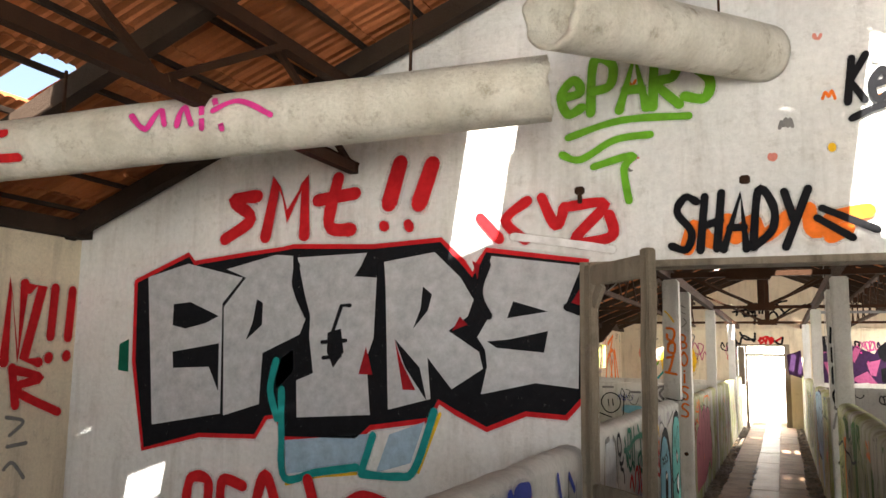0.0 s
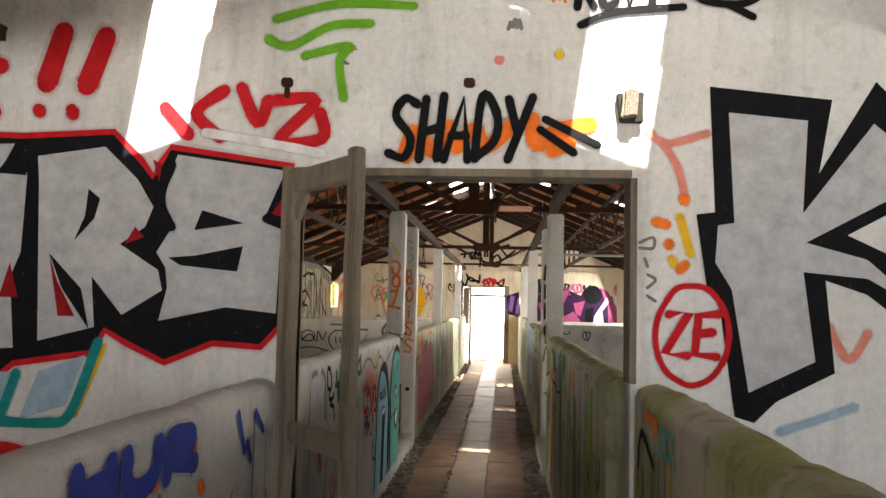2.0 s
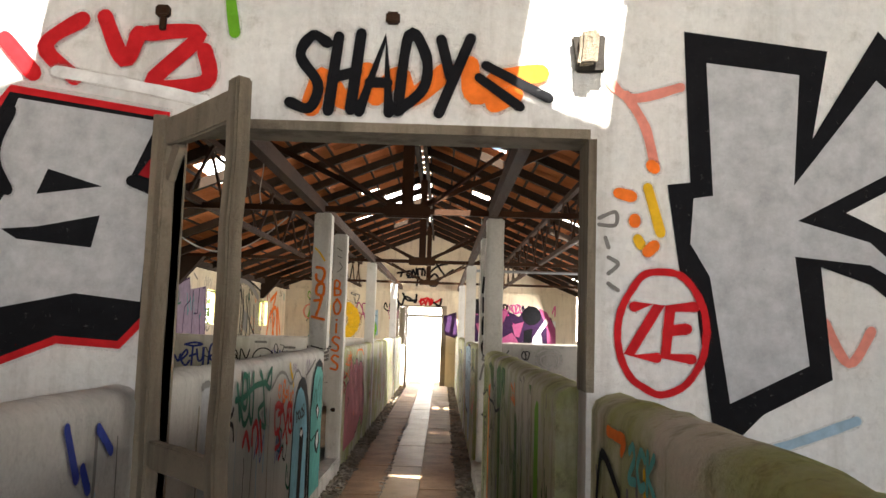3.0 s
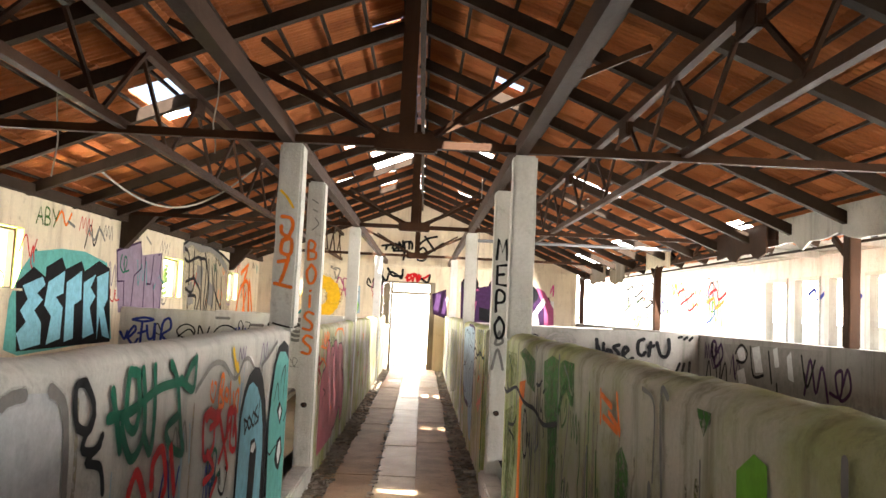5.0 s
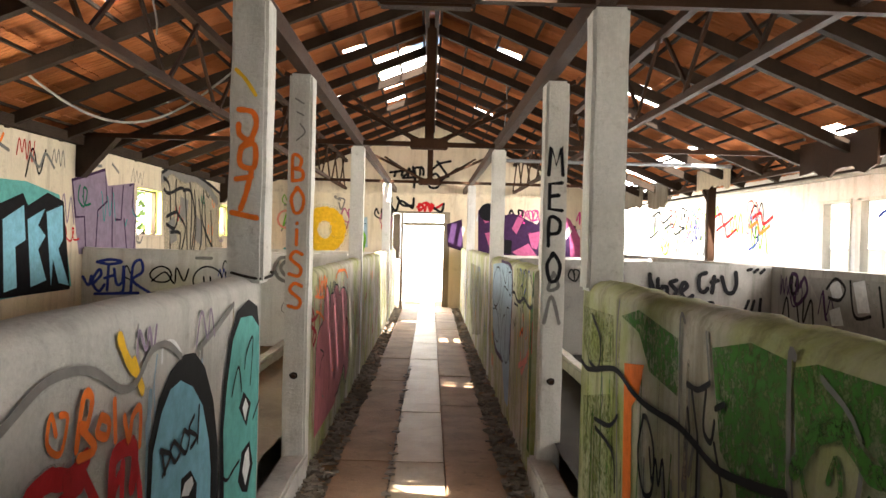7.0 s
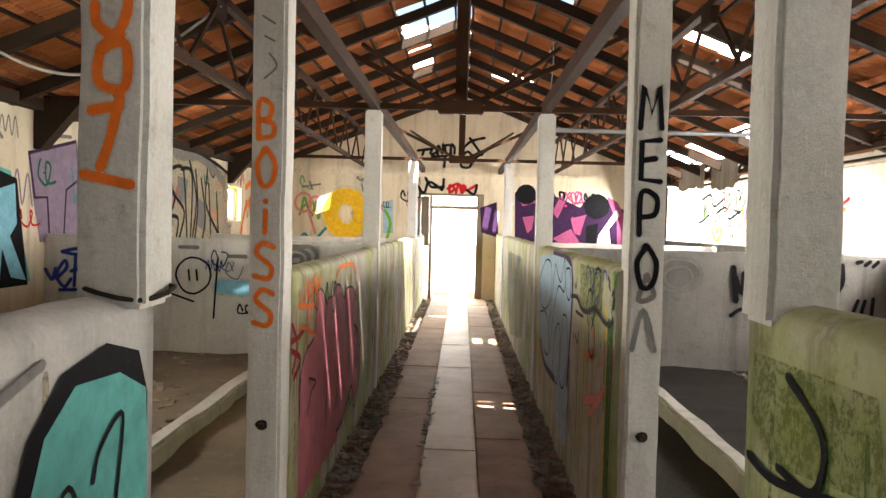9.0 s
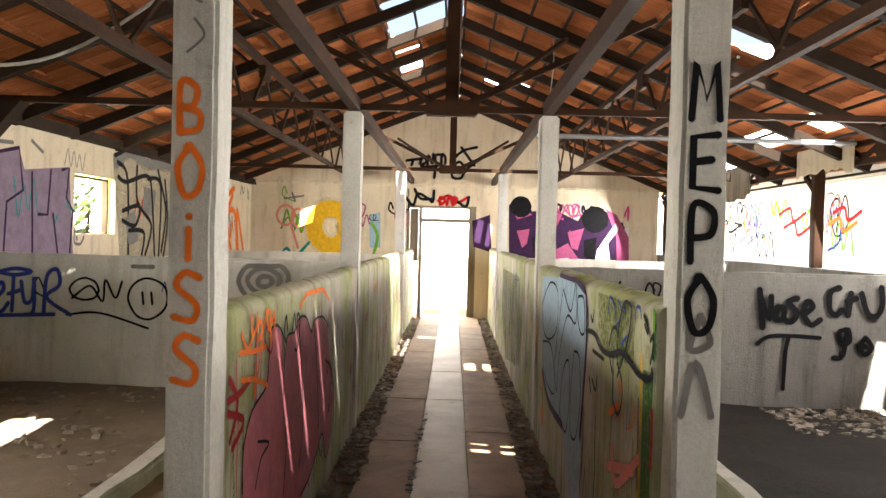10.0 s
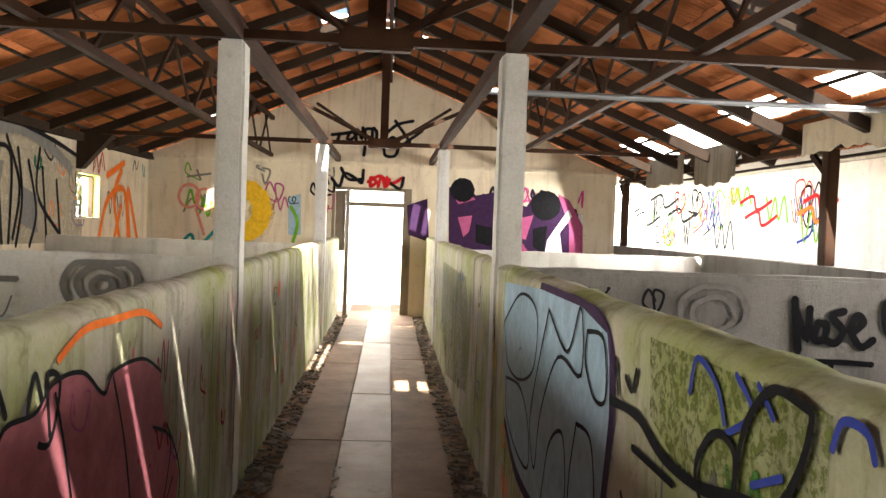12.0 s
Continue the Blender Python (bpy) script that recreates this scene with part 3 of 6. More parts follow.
# ties with king post, hub and braces
def tie_truss(y, first=False):
    root = tagged(new("tie_truss"), "rusty dark steel roof truss over the passage", "truss", "roof trusses")
    root.location = (0, y, 2.45)
    part("tie_bar", bar(bmesh.new(), (XL + 0.02, 0, -0.005), (XR - 0.02, 0, -0.005), 0.055, 0.05), rust, root)
    part("king_post", bar(bmesh.new(), (0, 0.03, 0.03), (0, 0.03, RIDGE - 2.45 - 0.16), 0.10, 0.07), rust, root)
    part("hub_plate", worn_box(-0.2, 0.2, -0.045, 0.045, -0.06, 0.06, 0.012), rust, root)
    for s in (-1, 1):
        part("brace", bar(bmesh.new(), (s * 0.12, 0.0, 0.04), (s * 1.55, 0.0, roof_z(1.55) - 2.45 - 0.17), 0.035, 0.045), rust, root)
        part("tie_rod", bar(bmesh.new(), (s * 0.15, 0.02, 0.03), (s * 0.75, -0.9, 0.33), 0.025, 0.025), rust, root)
    return root


for y in (8.36, 13.58, 19.2):
    tie_truss(y)

# lattice girders under the rafters at mid slope, and under the ridge
def girder(x, y0, y1, z0, z1, step, label, w=0.045):
    root = tagged(new("lattice_girder"), label, "girder", "lattice girders")
    root.location = (x, y0, z0)
    n = round((y1 - y0) / step)
    st = (y1 - y0) / n
    part("bottom_chord", bar(bmesh.new(), (0, 0, 0), (0, y1 - y0, 0), 0.05, 0.055), rust, root)
    part("top_chord", bar(bmesh.new(), (0, 0, z1 - z0), (0, y1 - y0, z1 - z0), 0.06, 0.06), rust, root)
    for k in range(n):
        a, b, m = k * st, (k + 1) * st, (k + 0.5) * st
        part("web_bar", bar(bmesh.new(), (0.02, a, 0.02), (0.02, m, z1 - z0 - 0.02), 0.022, w * 0.7), rust, root)
        part("web_bar", bar(bmesh.new(), (-0.02, m, z1 - z0 - 0.02), (-0.02, b, 0.02), 0.022, w * 0.7), rust, root)
        if k % 2 == 0:
            part("gusset", worn_box(-0.03, 0.03, m - 0.13, m + 0.13, z1 - z0 - 0.15, z1 - z0 + 0.01, 0.01), rust, root)
    return root


for s in (-1, 1):
    girder(s * 1.78, YB + 0.15, YF - 0.01, 2.47, roof_z(1.78) - 0.19, 1.3, "rusty lattice girder under the tiled roof slope")
    girder(s * 1.78, YA + 0.01, YB - 0.005, 2.62, roof_z(1.78) - 0.19, 1.4, "rusty lattice girder under the front roof slope")
for y0, y1 in ((YA + 0.01, YB - 0.005), (YB + 0.15, YF - 0.01)):
    bm = bmesh.new()
    for x in (-0.05, 0.05):
        bar(bm, (x, y0, RIDGE - 0.19), (x, y1, RIDGE - 0.19), 0.045, 0.14)
    tagged(part("ridge_beam", bm, dark_timber), "double dark ridge beam", "beam", kind="structure")

# rafters
y = YA + 0.35
while y < YF:
    if abs(y - YB - 0.07) > 0.14:
        for s in (-1, 1):
            bm = bmesh.new()
            xe = (XR if s > 0 else -XL) + 0.25
            bar(bm, (s * 0.03, y, roof_z(0.03) - 0.115), (s * xe, y, roof_z(xe) - 0.115), 0.075, 0.10)
            for v in bm.verts:
                v.co.z += 0.01 * noise.noise(v.co)
            tagged(part("rafter", bm, dark_timber), "dark stained sawn rafter", "rafter", "rafters of the tiled roof")
    y += 1.02

tagged(part("wall_plate", boxes((XL + 0.002, XL + 0.09, YB + 0.142, YF - 0.003, 2.32, 2.42), (XL + 0.002, XL + 0.09, YA + 0.003, YB - 0.003, 2.32, 2.42)), dark_timber), "dark timber plate along the wall top", "beam", kind="structure")

# eave girder and posts on the open side
girder(XR + 0.07, YB + 0.16, YF, 2.26, 2.44, 0.7, "rusty eave girder on the open side", 0.06)
for y, z1 in ((10.1, 2.23), (15.8, 2.23), (21.7, 2.23)):
    root = tagged(new("side_post"), "dark rusty post on the parapet of the open side", "post", "posts of the open side")
    root.location = (XR + 0.07, y, 1.24)
    part("shaft", worn_box(-0.05, 0.05, -0.06, 0.06, 0, z1 - 1.24, 0.008, 8, 0.006), rust, root)
    part("bracket", bar(bmesh.new(), (0, 0.05, 0.78), (0, 0.30, z1 - 1.26), 0.04, 0.05), rust, root)
# torn panels under the eave
for y0, y1, z0, mat, lab in ((14.9, 16.1, 2.2, plaster_old, "pale green-tagged board under the eave"), (11.6, 13.0, 2.15, rust, "rusty hanging sheet under the eave"), (9.0, 11.3, 2.18, concrete_pale, "grey broken board under the eave"), (17.5, 18.6, 2.05, timber, "dark torn board under the eave"), (19.0, 20.4, 2.1, timber, "dark torn board under the eave")):
    bm = bmesh.new()
    n = 14
    rows = []
    for i in range(n + 1):
        yy = y0 + (y1 - y0) * i / n
        low = z0 + 0.10 * noise.noise(Vector((yy * 3, z0, 0))) + 0.05 * noise.noise(Vector((yy * 11, z0, 0)))
        rows.append([bm.verts.new((XR + dx, yy, z)) for dx, z in ((-0.03, low), (-0.03, 2.47), (-0.01, 2.47), (-0.01, low))])
    for a, b in zip(rows, rows[1:]):
        for k in range(4):
            bm.faces.new((a[k], a[(k + 1) % 4], b[(k + 1) % 4], b[k]))
    bm.faces.new(rows[0])
    bm.faces.new(rows[-1][::-1])
    tagged(part("eave_board", bm, mat), lab, "board")

# tin lath pieces and a pale bar across the right aisle
for x0, x1, y, z in ((0.9, 3.7, 14.9, 2.43),):
    tagged(part("cross_bar", tube([(x0 - 0.15, y, z), (x1 + 0.05, y, z)], 0.024, 8), steel_pale), "pale galvanised pipe across the aisle", "pipe")

# outside annex on the open side
ANNEX_BAYS = [7.0 + 1.22 * k for k in range(10)]
annex = tagged(new("annex"), "white graffitied annex with open window bays beside the barn", "building")
annex.location = (6.9, 0, -0.12)
bm = bmesh.new()
wall_boxes(bm, "y", 0, 0.2, 4.0, 30.0, 0, 2.75, [(y, y + 1.05, 1.15, 2.4) for y in ANNEX_BAYS])
annex_wall = part("wall", bm, plaster, annex)
part("coping", boxes((-0.05, 0.25, 3.8, 30.2, 2.755, 2.80)), concrete_pale, annex)
for y in ANNEX_BAYS:
    bm = boxes((-0.02, 0.10, y, y + 0.05, 1.15, 2.4), (-0.02, 0.10, y + 0.9, y + 1.05, 1.15, 2.4), (-0.02, 0.10, y + 0.05, y + 1.0, 2.35, 2.4), (-0.05, 0.12, y + 0.05, y + 1.0, 1.15, 1.19))
    part("window_frame", bm, plaster_pen, annex)
part("awning", boxes((-1.5, 4.6, 3.8, 30.2, 2.82, 2.92)), concrete_pale, annex, "pale concrete awning slab")
for y in ANNEX_BAYS[::2]:
    part("awning_rib", boxes((-1.5, -0.06, y - 0.05, y + 0.05, 2.70, 2.815)), plaster, annex)
part("back_wall", boxes((4.6, 4.8, 4.0, 30.0, 0, 1.6)), plaster, annex)
tagged(part("paving", boxes((XR + 0.16, 6.88, 4.2, 30.0, -0.11, -0.02)), yard_mat), "weathered concrete yard beside the barn", "yard", kind="structure")

# doorway trims
bm = boxes((-0.57, -0.53, YB - 0.05, YB + 0.16, -0.1, 2.08), (-0.53, 0.77, YB - 0.012, YB + 0.152, 2.055, 2.085), (0.765, 0.79, YB - 0.012, YB + 0.152, 1.28, 2.055))
tagged(part("door_frame", bm, timber), "weathered timber door frame in the partition", "frame", kind="structure")


# the open leaf: two stiles and three rails, its boards gone
def door_leaf():
    root = tagged(new("door_1"), "open weathered door leaf with its panels gone", "door", kind="structure")
    root.location = (-0.535, YB - 0.045, 0.02)
    a = math.atan2(-0.40, 0.34)
    root.rotation_euler = (0, 0, a)
    for x, w in ((0.03, 0.055), (0.50, 0.055)):
        part("stile", worn_box(x - w / 2, x + w / 2, -0.022, 0.022, 0, 2.06 if x > 0.1 else 2.04, 0.006, 20, 0.008, x * 9), timber, root)
    for z, h in ((1.95, 0.09), (1.02, 0.075), (0.12, 0.12)):
        part("rail", worn_box(0.058, 0.472, -0.018, 0.018, z, z + h, 0.006, 6, 0.008, z), timber, root)
    part("strut", bar(bmesh.new(), (0.06, 0.0, 1.86), (0.13, 0.0, 1.95), 0.02, 0.05), timber, root)
    return root


door_leaf()

# frame of the far doorway
bm = boxes((-0.82, -0.77, YF + 0.02, YF + 0.14, -0.03, 2.02), (-0.60, -0.54, YF + 0.02, YF + 0.14, -0.03, 1.97), (0.31, 0.44, YF + 0.02, YF + 0.14, -0.03, 2.02), (-0.54, 0.31, YF + 0.02, YF + 0.14, 1.72, 1.79), (-0.77, 0.31, YF + 0.02, YF + 0.14, 1.97, 2.02))
tagged(part("door_frame", bm, timber), "old timber frame of the end doorway", "frame", kind="structure")

lime_paint = surface("lime_paint", (0.50, 0.55, 0.10), (0.42, 0.47, 0.10), (0.2, 0.2, 0.08), streaks=0.3)
bm = worn_box(-0.765, -0.605, YF + 0.06, YF + 0.10, 1.0, 1.965, 0.006)
tagged(part("door_side_panel", bm, timber), "faded timber panel beside the end doorway", "panel", kind="structure")
# corbels under the truss ends
for y in (8.36, 13.5, 19.2):
    bm = bmesh.new()
    shape = [(0, -0.42), (0.06, -0.42), (0.42, 0.0), (0, 0.0)]
    f = [bm.verts.new((x, -0.07, z)) for x, z in shape]
    g = [bm.verts.new((x, 0.07, z)) for x, z in shape]
    bm.faces.new(f)
    bm.faces.new(g[::-1])
    for k in range(4):
        bm.faces.new((f[k], g[k], g[(k + 1) % 4], f[(k + 1) % 4]))
    ob = tagged(part("corbel", bm, dark_timber), "dark timber corbel under the truss end", "corbel", "corbels")
    ob.location = (XL + 0.003, y, 2.41)

# window frames on the left wall
for k, (y0, y1, z0, z1) in enumerate(WINDOWS):
    root = tagged(new("window_%d" % (k + 1)), "small unglazed window with a yellow-green reveal", "window", kind="structure")
    root.location = (XL - 0.11, y0, z0)
    L, H = y1 - y0, z1 - z0
    part("window_frame", boxes((-0.03, 0.03, 0.0, 0.035, 0, H), (-0.03, 0.03, L - 0.035, L, 0, H), (-0.03, 0.03, 0.035, L - 0.035, H - 0.035, H), (-0.03, 0.03, 0.035, L - 0.035, 0, 0.03)), dark_timber, root)
    for dims in ((-0.10, 0.105, 0.0, L, H - 0.012, H - 0.003), (-0.10, 0.105, 0.003, 0.012, 0.02, H - 0.013), (-0.10, 0.105, L - 0.012, L - 0.003, 0.02, H - 0.013)):
        part("reveal", boxes(dims), lime_paint, root, "yellow-green painted reveal")
    part("window_sill", boxes((-0.02, 0.135, 0.0, L, -0.002, 0.02)), plaster_old, root)


# bushes outside the windows
def bush(x, y, r, h, seed):
    rng = random.Random(seed)
    root = tagged(new("bush"), "sunlit green bush outside the window", "bush", "bushes outside")
    root.location = (x, y, -0.12)
    bm = bmesh.new()
    for k in range(7):
        a = rng.uniform(0, 6.28)
        m = bmesh.new()
        bar(m, (0.05 * math.cos(a), 0.05 * math.sin(a), 0), (r * 0.6 * math.cos(a), r * 0.6 * math.sin(a), h * rng.uniform(0.6, 0.9)), 0.03, 0.03)
        me = mesh_of("x", m)
        bm.from_mesh(me)
        bpy.data.meshes.remove(me)
    part("stems", bm, dark_timber, root)
    verts, faces = [], []
    for k in range(2600):
        d = Vector((rng.gauss(0, 1), rng.gauss(0, 1), rng.gauss(0, 1))).normalized() * rng.uniform(0.35, 1.0) ** 0.5
        c = Vector((d.x * r, d.y * r, h * 0.55 + d.z * h * 0.5)) * (1 + 0.25 * noise.noise(d * 2.5 + Vector((seed, 0, 0))))
        n = Vector((rng.gauss(0, 1), rng.gauss(0, 1), rng.gauss(0, 1))).normalized()
        t = n.orthogonal().normalized() * rng.uniform(0.04, 0.08)
        b = n.cross(t) * 0.45
        i = len(verts)
        verts += [c - t, c + b, c + t, c - b]
        faces.append((i, i + 1, i + 2, i + 3))
    me = bpy.data.meshes.new("leaves")
    me.from_pydata(verts, [], faces)
    me.materials.append(leaf_mat)
    ob = new("leaves", me)
    ob.parent = root
    tagged(ob, kind="stuff")


for k, (y, r, h) in enumerate(((11.2, 1.1, 2.5), (17.0, 1.2, 2.7), (21.5, 1.0, 2.4))):
    bush(-5.3, y + 1.9, r * 0.8, h * 0.95, k)
bush(12.5, 15.5, 1.4, 3.2, 7)


# fibre-cement pipes hung under the front roof
def pipe(eye, end, r, label, ring_end):
    root = tagged(new("hanging_pipe"), label, "pipe")
    a, b = Vector(eye), Vector(end)
    root.location = a
    d = (b - a)
    L = d.length
    q = d.to_track_quat("Z", "Y").to_matrix()
    bm = bmesh.new()
    rings = []
    for z, rr in [(k * L / 40, r) for k in range(41)] + [(L, r - 0.018), (L - 0.5, r - 0.018)]:
        rings.append([bm.verts.new(q @ Vector((rr * math.cos(t), rr * math.sin(t), z + (0.02 * noise.noise(Vector((t * 2, 0, 1))) if abs(z - L) < 0.01 else 0))) + 0.004 * noise.noise_vector(Vector((t, z * 2, 3)))) for t in [i * math.pi / 20 for i in range(40)]])
    for p, s in zip(rings, rings[1:]):
        for i in range(40):
            bm.faces.new((p[i], p[(i + 1) % 40], s[(i + 1) % 40], s[i]))
    bm.faces.new(rings[-1])
    bm.faces.new(rings[0][::-1])
    body = part("body", bm, pipe_mat, root, smooth=True)
    for f in (0.25, 0.8):
        p = d * f
        part("hanger_wire", bar(bmesh.new(), p + Vector((0, 0, r * 0.9)), Vector((p.x, p.y, roof_z(a.x + p.x) - 0.16 - a.z)), 0.01, 0.01), rust, root)
    return root


P1A, P1B = Vector((-3.1, 2.57, 2.44)), Vector((-0.5, 3.19, 2.65))
pipe_1 = pipe(P1A, P1B, 0.125, "long chalky fibre-cement duct with pink and red tags", True)
pipe_2 = pipe((0.24, 3.98, 2.97), (-0.41, 2.86, 2.80), 0.125, "broken chalky fibre-cement duct", True)

# cable slung under the left slope
cab = tagged(new("hanging_cable"), "pale cable sagging from the roof timbers", "cable")
cab.location = (-2.6, 11.0, 2.6)
part("cable", tube([(-0.75 + 1.6 * t, 0.2 + 1.2 * t, 0.25 - 0.75 * math.sin(math.pi * t) * 0.75 + 0.12 * t) for t in [k / 24 for k in range(25)]], 0.011, 6), cable_mat, cab)
for x, y, z0, z1 in ((-2.45, 8.9, 2.2, 2.95), (-1.55, 9.6, 2.55, 3.25), (0.95, 15.2, 1.9, 3.5)):
    w = tagged(new("dangling_wire"), "thin wire dangling from the roof", "wire", "dangling wires")
    w.location = (x, y, z0)
    part("wire", tube([(0.04 * noise.noise(Vector((x, t * 3, 0))), 0.03 * noise.noise(Vector((y, t * 3, 0))), (z1 - z0) * t) for t in [k / 12 for k in range(13)]], 0.006, 5), cable_mat, w)

# broken beam stub and bolts in the partition
hole = tagged(new("broken_joint"), "broken beam socket with torn brown timber", "socket")
hole.location = (0.76, YB, 2.33)
# No recess is cut; a near-black block gives the socket's inner shade.
part("hollow", worn_box(-0.055, 0.05, -0.02, -0.003, -0.07, 0.06, 0.006, 4, 0.02), hole_mat, hole)
part("timber_stub", worn_box(-0.035, 0.03, -0.055, -0.021, -0.055, 0.07, 0.01, 5, 0.025, 3), timber, hole)
stub = tagged(new("beam_stub"), "rusty bar end leaning out of the partition", "bar")
stub.location = (-1.76, YB, 2.62)
part("bar", bar(bmesh.new(), (0, -0.01, 0), (-0.65, -0.5, 0.36), 0.05, 0.05), rust, stub)
for x, z in ((-0.575, 2.42), (0.145, 2.42)):
    b = tagged(new("bolt"), "rusty bolt in the plaster", "bolt", "bolts in the partition")
    b.location = (x, YB, z)
    part("head", worn_box(-0.022, 0.022, -0.03, -0.002, -0.018, 0.018, 0.006), rust, b)
    if x < 0:
        part("shank", worn_box(-0.01, 0.01, -0.02, -0.004, -0.06, -0.018, 0.003), rust, b)


# chips and litter
def chips(name, label, areas, count, seed, size):
    rng = random.Random(seed)
    verts, faces = [], []
    for _ in range(count):
        x0, x1, y0, y1, z = rng.choice(areas)
        c = Vector((rng.uniform(x0, x1), rng.uniform(y0, y1), z))
        s = size * rng.uniform(0.35, 1.0) ** 2 + 0.006
        i = len(verts)
        a = rng.uniform(0, 6.28)
        for k in range(4):
            t = a + k * 1.57 + rng.uniform(-0.4, 0.4)
            verts.append(c + Vector((s * math.cos(t), s * math.sin(t) * rng.uniform(0.5, 1), 0)))
        for k in range(4):
            verts.append(verts[i + k] * 1 + Vector((rng.uniform(-0.3, 0.3) * s, rng.uniform(-0.3, 0.3) * s, s * rng.uniform(0.3, 0.9))))
        faces += [(i + 4, i + 5, i + 6, i + 7)] + [(i + k, i + (k + 1) % 4, i + 4 + (k + 1) % 4, i + 4 + k) for k in range(4)]
    me = bpy.data.meshes.new(name)
    me.from_pydata(verts, [], faces)
    me.materials.append(rubble)
    return tagged(new(name, me), label, "rubble", kind="stuff")


chips("gutter_rubble", "broken plaster, leaves and grit in the side gutters", [(-0.68, -0.50, 4.2, 14, -0.008), (0.50, 0.69, 4.2, 14, -0.008), (-0.175, -0.163, 4.2, 14, -0.022), (-0.68, -0.52, 4.2, 13, -0.035), (0.52, 0.68, 4.2, 13, -0.035), (-0.68, -0.52, 13, 22, -0.035), (0.52, 0.68, 13, 22, -0.035), (-0.56, -0.52, -2, 4, -0.035), (0.52, 0.74, -2, 4, -0.035)], 7000, 5, 0.03)
chips("pen_litter", "scattered chips and rubbish on the pen soil", [(XL + 0.1, -1.6, 8, 13.5, 0.235), (2.4, XR - 0.1, 12.6, 13.5, 0.215)], 1100, 6, 0.035)

# passage slabs
mid_mesh, side_mesh = [], []
for w, store, mat in ((0.328, mid_mesh, slab_mid), (0.336, side_mesh, slab_side)):
    for k in range(3):
        bm = worn_box(-w / 2, w / 2, -0.735, 0.735, -0.03, 0.0, 0.004, 10, 0.004, k + w)
        me = mesh_of("slab", bm)
        me.materials.append(mat)
        store.append(me)
n = 0
for j in range(19):
    y = YA + 0.75 + j * 1.475
    for x, store in ((0, mid_mesh), (-0.338, side_mesh), (0.338, side_mesh)):
        ob = new("slab", store[(j + n) % 3])
        ob.parent = floor
        ob.location = (x, y + (0.3 if x > 0 else 0), 0.002 * ((j * 7 + n) % 3) - 0.003)
        n += 1

# roof tiles: ribbed interlocking clay tiles, with gaps where they have slipped away
TW, TL = 0.225, 0.34
GAPS = [(-0.80, -0.10, 15.0, 16.7), (-2.32, -1.90, 9.7, 10.75), (-0.98, -0.72, 14.1, 14.4), (0.72, 1.0, 14.25, 14.6), (0.78, 1.05, 18.4, 18.8), (0.72, 0.95, 20.7, 21.0), (2.0, 2.6, 13.2, 13.95),
        (-1.0, -0.75, 18.6, 18.95), (-1.05, -0.9, 20.4, 20.7), (-1.3, -1.15, 16.5, 16.75), (-3.0, -2.7, 2.75, 3.0), (3.25, 3.5, 14.4, 15.2), (3.3, 3.6, 15.7, 16.9), (3.2, 4.1, 17.6, 18.4), (3.4, 4.1, 19.2, 20.3),
        (3.45, 4.1, 12.0, 12.6), (-0.97, -0.80, 3.2, 3.65), (0.80, 0.97, 3.2, 3.65), (0.4, 0.65, 7.35, 7.7), (0.4, 0.65, 19.2, 19.5), (-0.72, -0.42, 18.1, 18.4)]
# narrow slits between two tiles beside the ridge: place and width
SLITS = [(9.16, 0.035), (9.56, 0.06), (10.14, 0.04), (10.70, 0.035), (11.78, 0.025), (13.12, 0.03)]
prof = [(-0.5, 0.0), (-0.42, -0.012), (-0.34, 0.0), (-0.17, 0.0), (-0.11, -0.010), (-0.05, 0.0), (0.1, 0.0), (0.16, -0.010), (0.22, 0.0), (0.38, 0.0), (0.44, -0.014), (0.5, 0.0)]


def tile_shape(k):
    """Vertices and faces of one tile: u across, v down the slope, w up."""
    vs = [(u * TW * 0.985, v, w) for v in (-TL * 0.53, TL * 0.53) for u, w in prof] + [(u, v, 0.016) for v in (-TL * 0.53, TL * 0.53) for u in (-TW * 0.49, TW * 0.49)]
    m = len(prof)
    fs = [(i, i + 1, m + i + 1, m + i) for i in range(m - 1)] + [(2 * m, 2 * m + 2, 2 * m + 3, 2 * m + 1)]
    fs += [tuple(range(m)) + (2 * m + 1, 2 * m), tuple(range(2 * m - 1, m - 1, -1)) + (2 * m + 2, 2 * m + 3)]
    return vs, fs


tv, tf = tile_shape(0)
tile_me = bpy.data.meshes.new("tile")
tile_me.from_pydata(tv, [], tf)
tile_me.materials.append(terracotta_piece)
rng = random.Random(11)
rest_v, rest_f = [], []
roof = tagged(new("roof"), "old terracotta tiled roof seen from below, with missing tiles", "roof", kind="structure")
singles = 0
ca = math.atan(SLOPE)
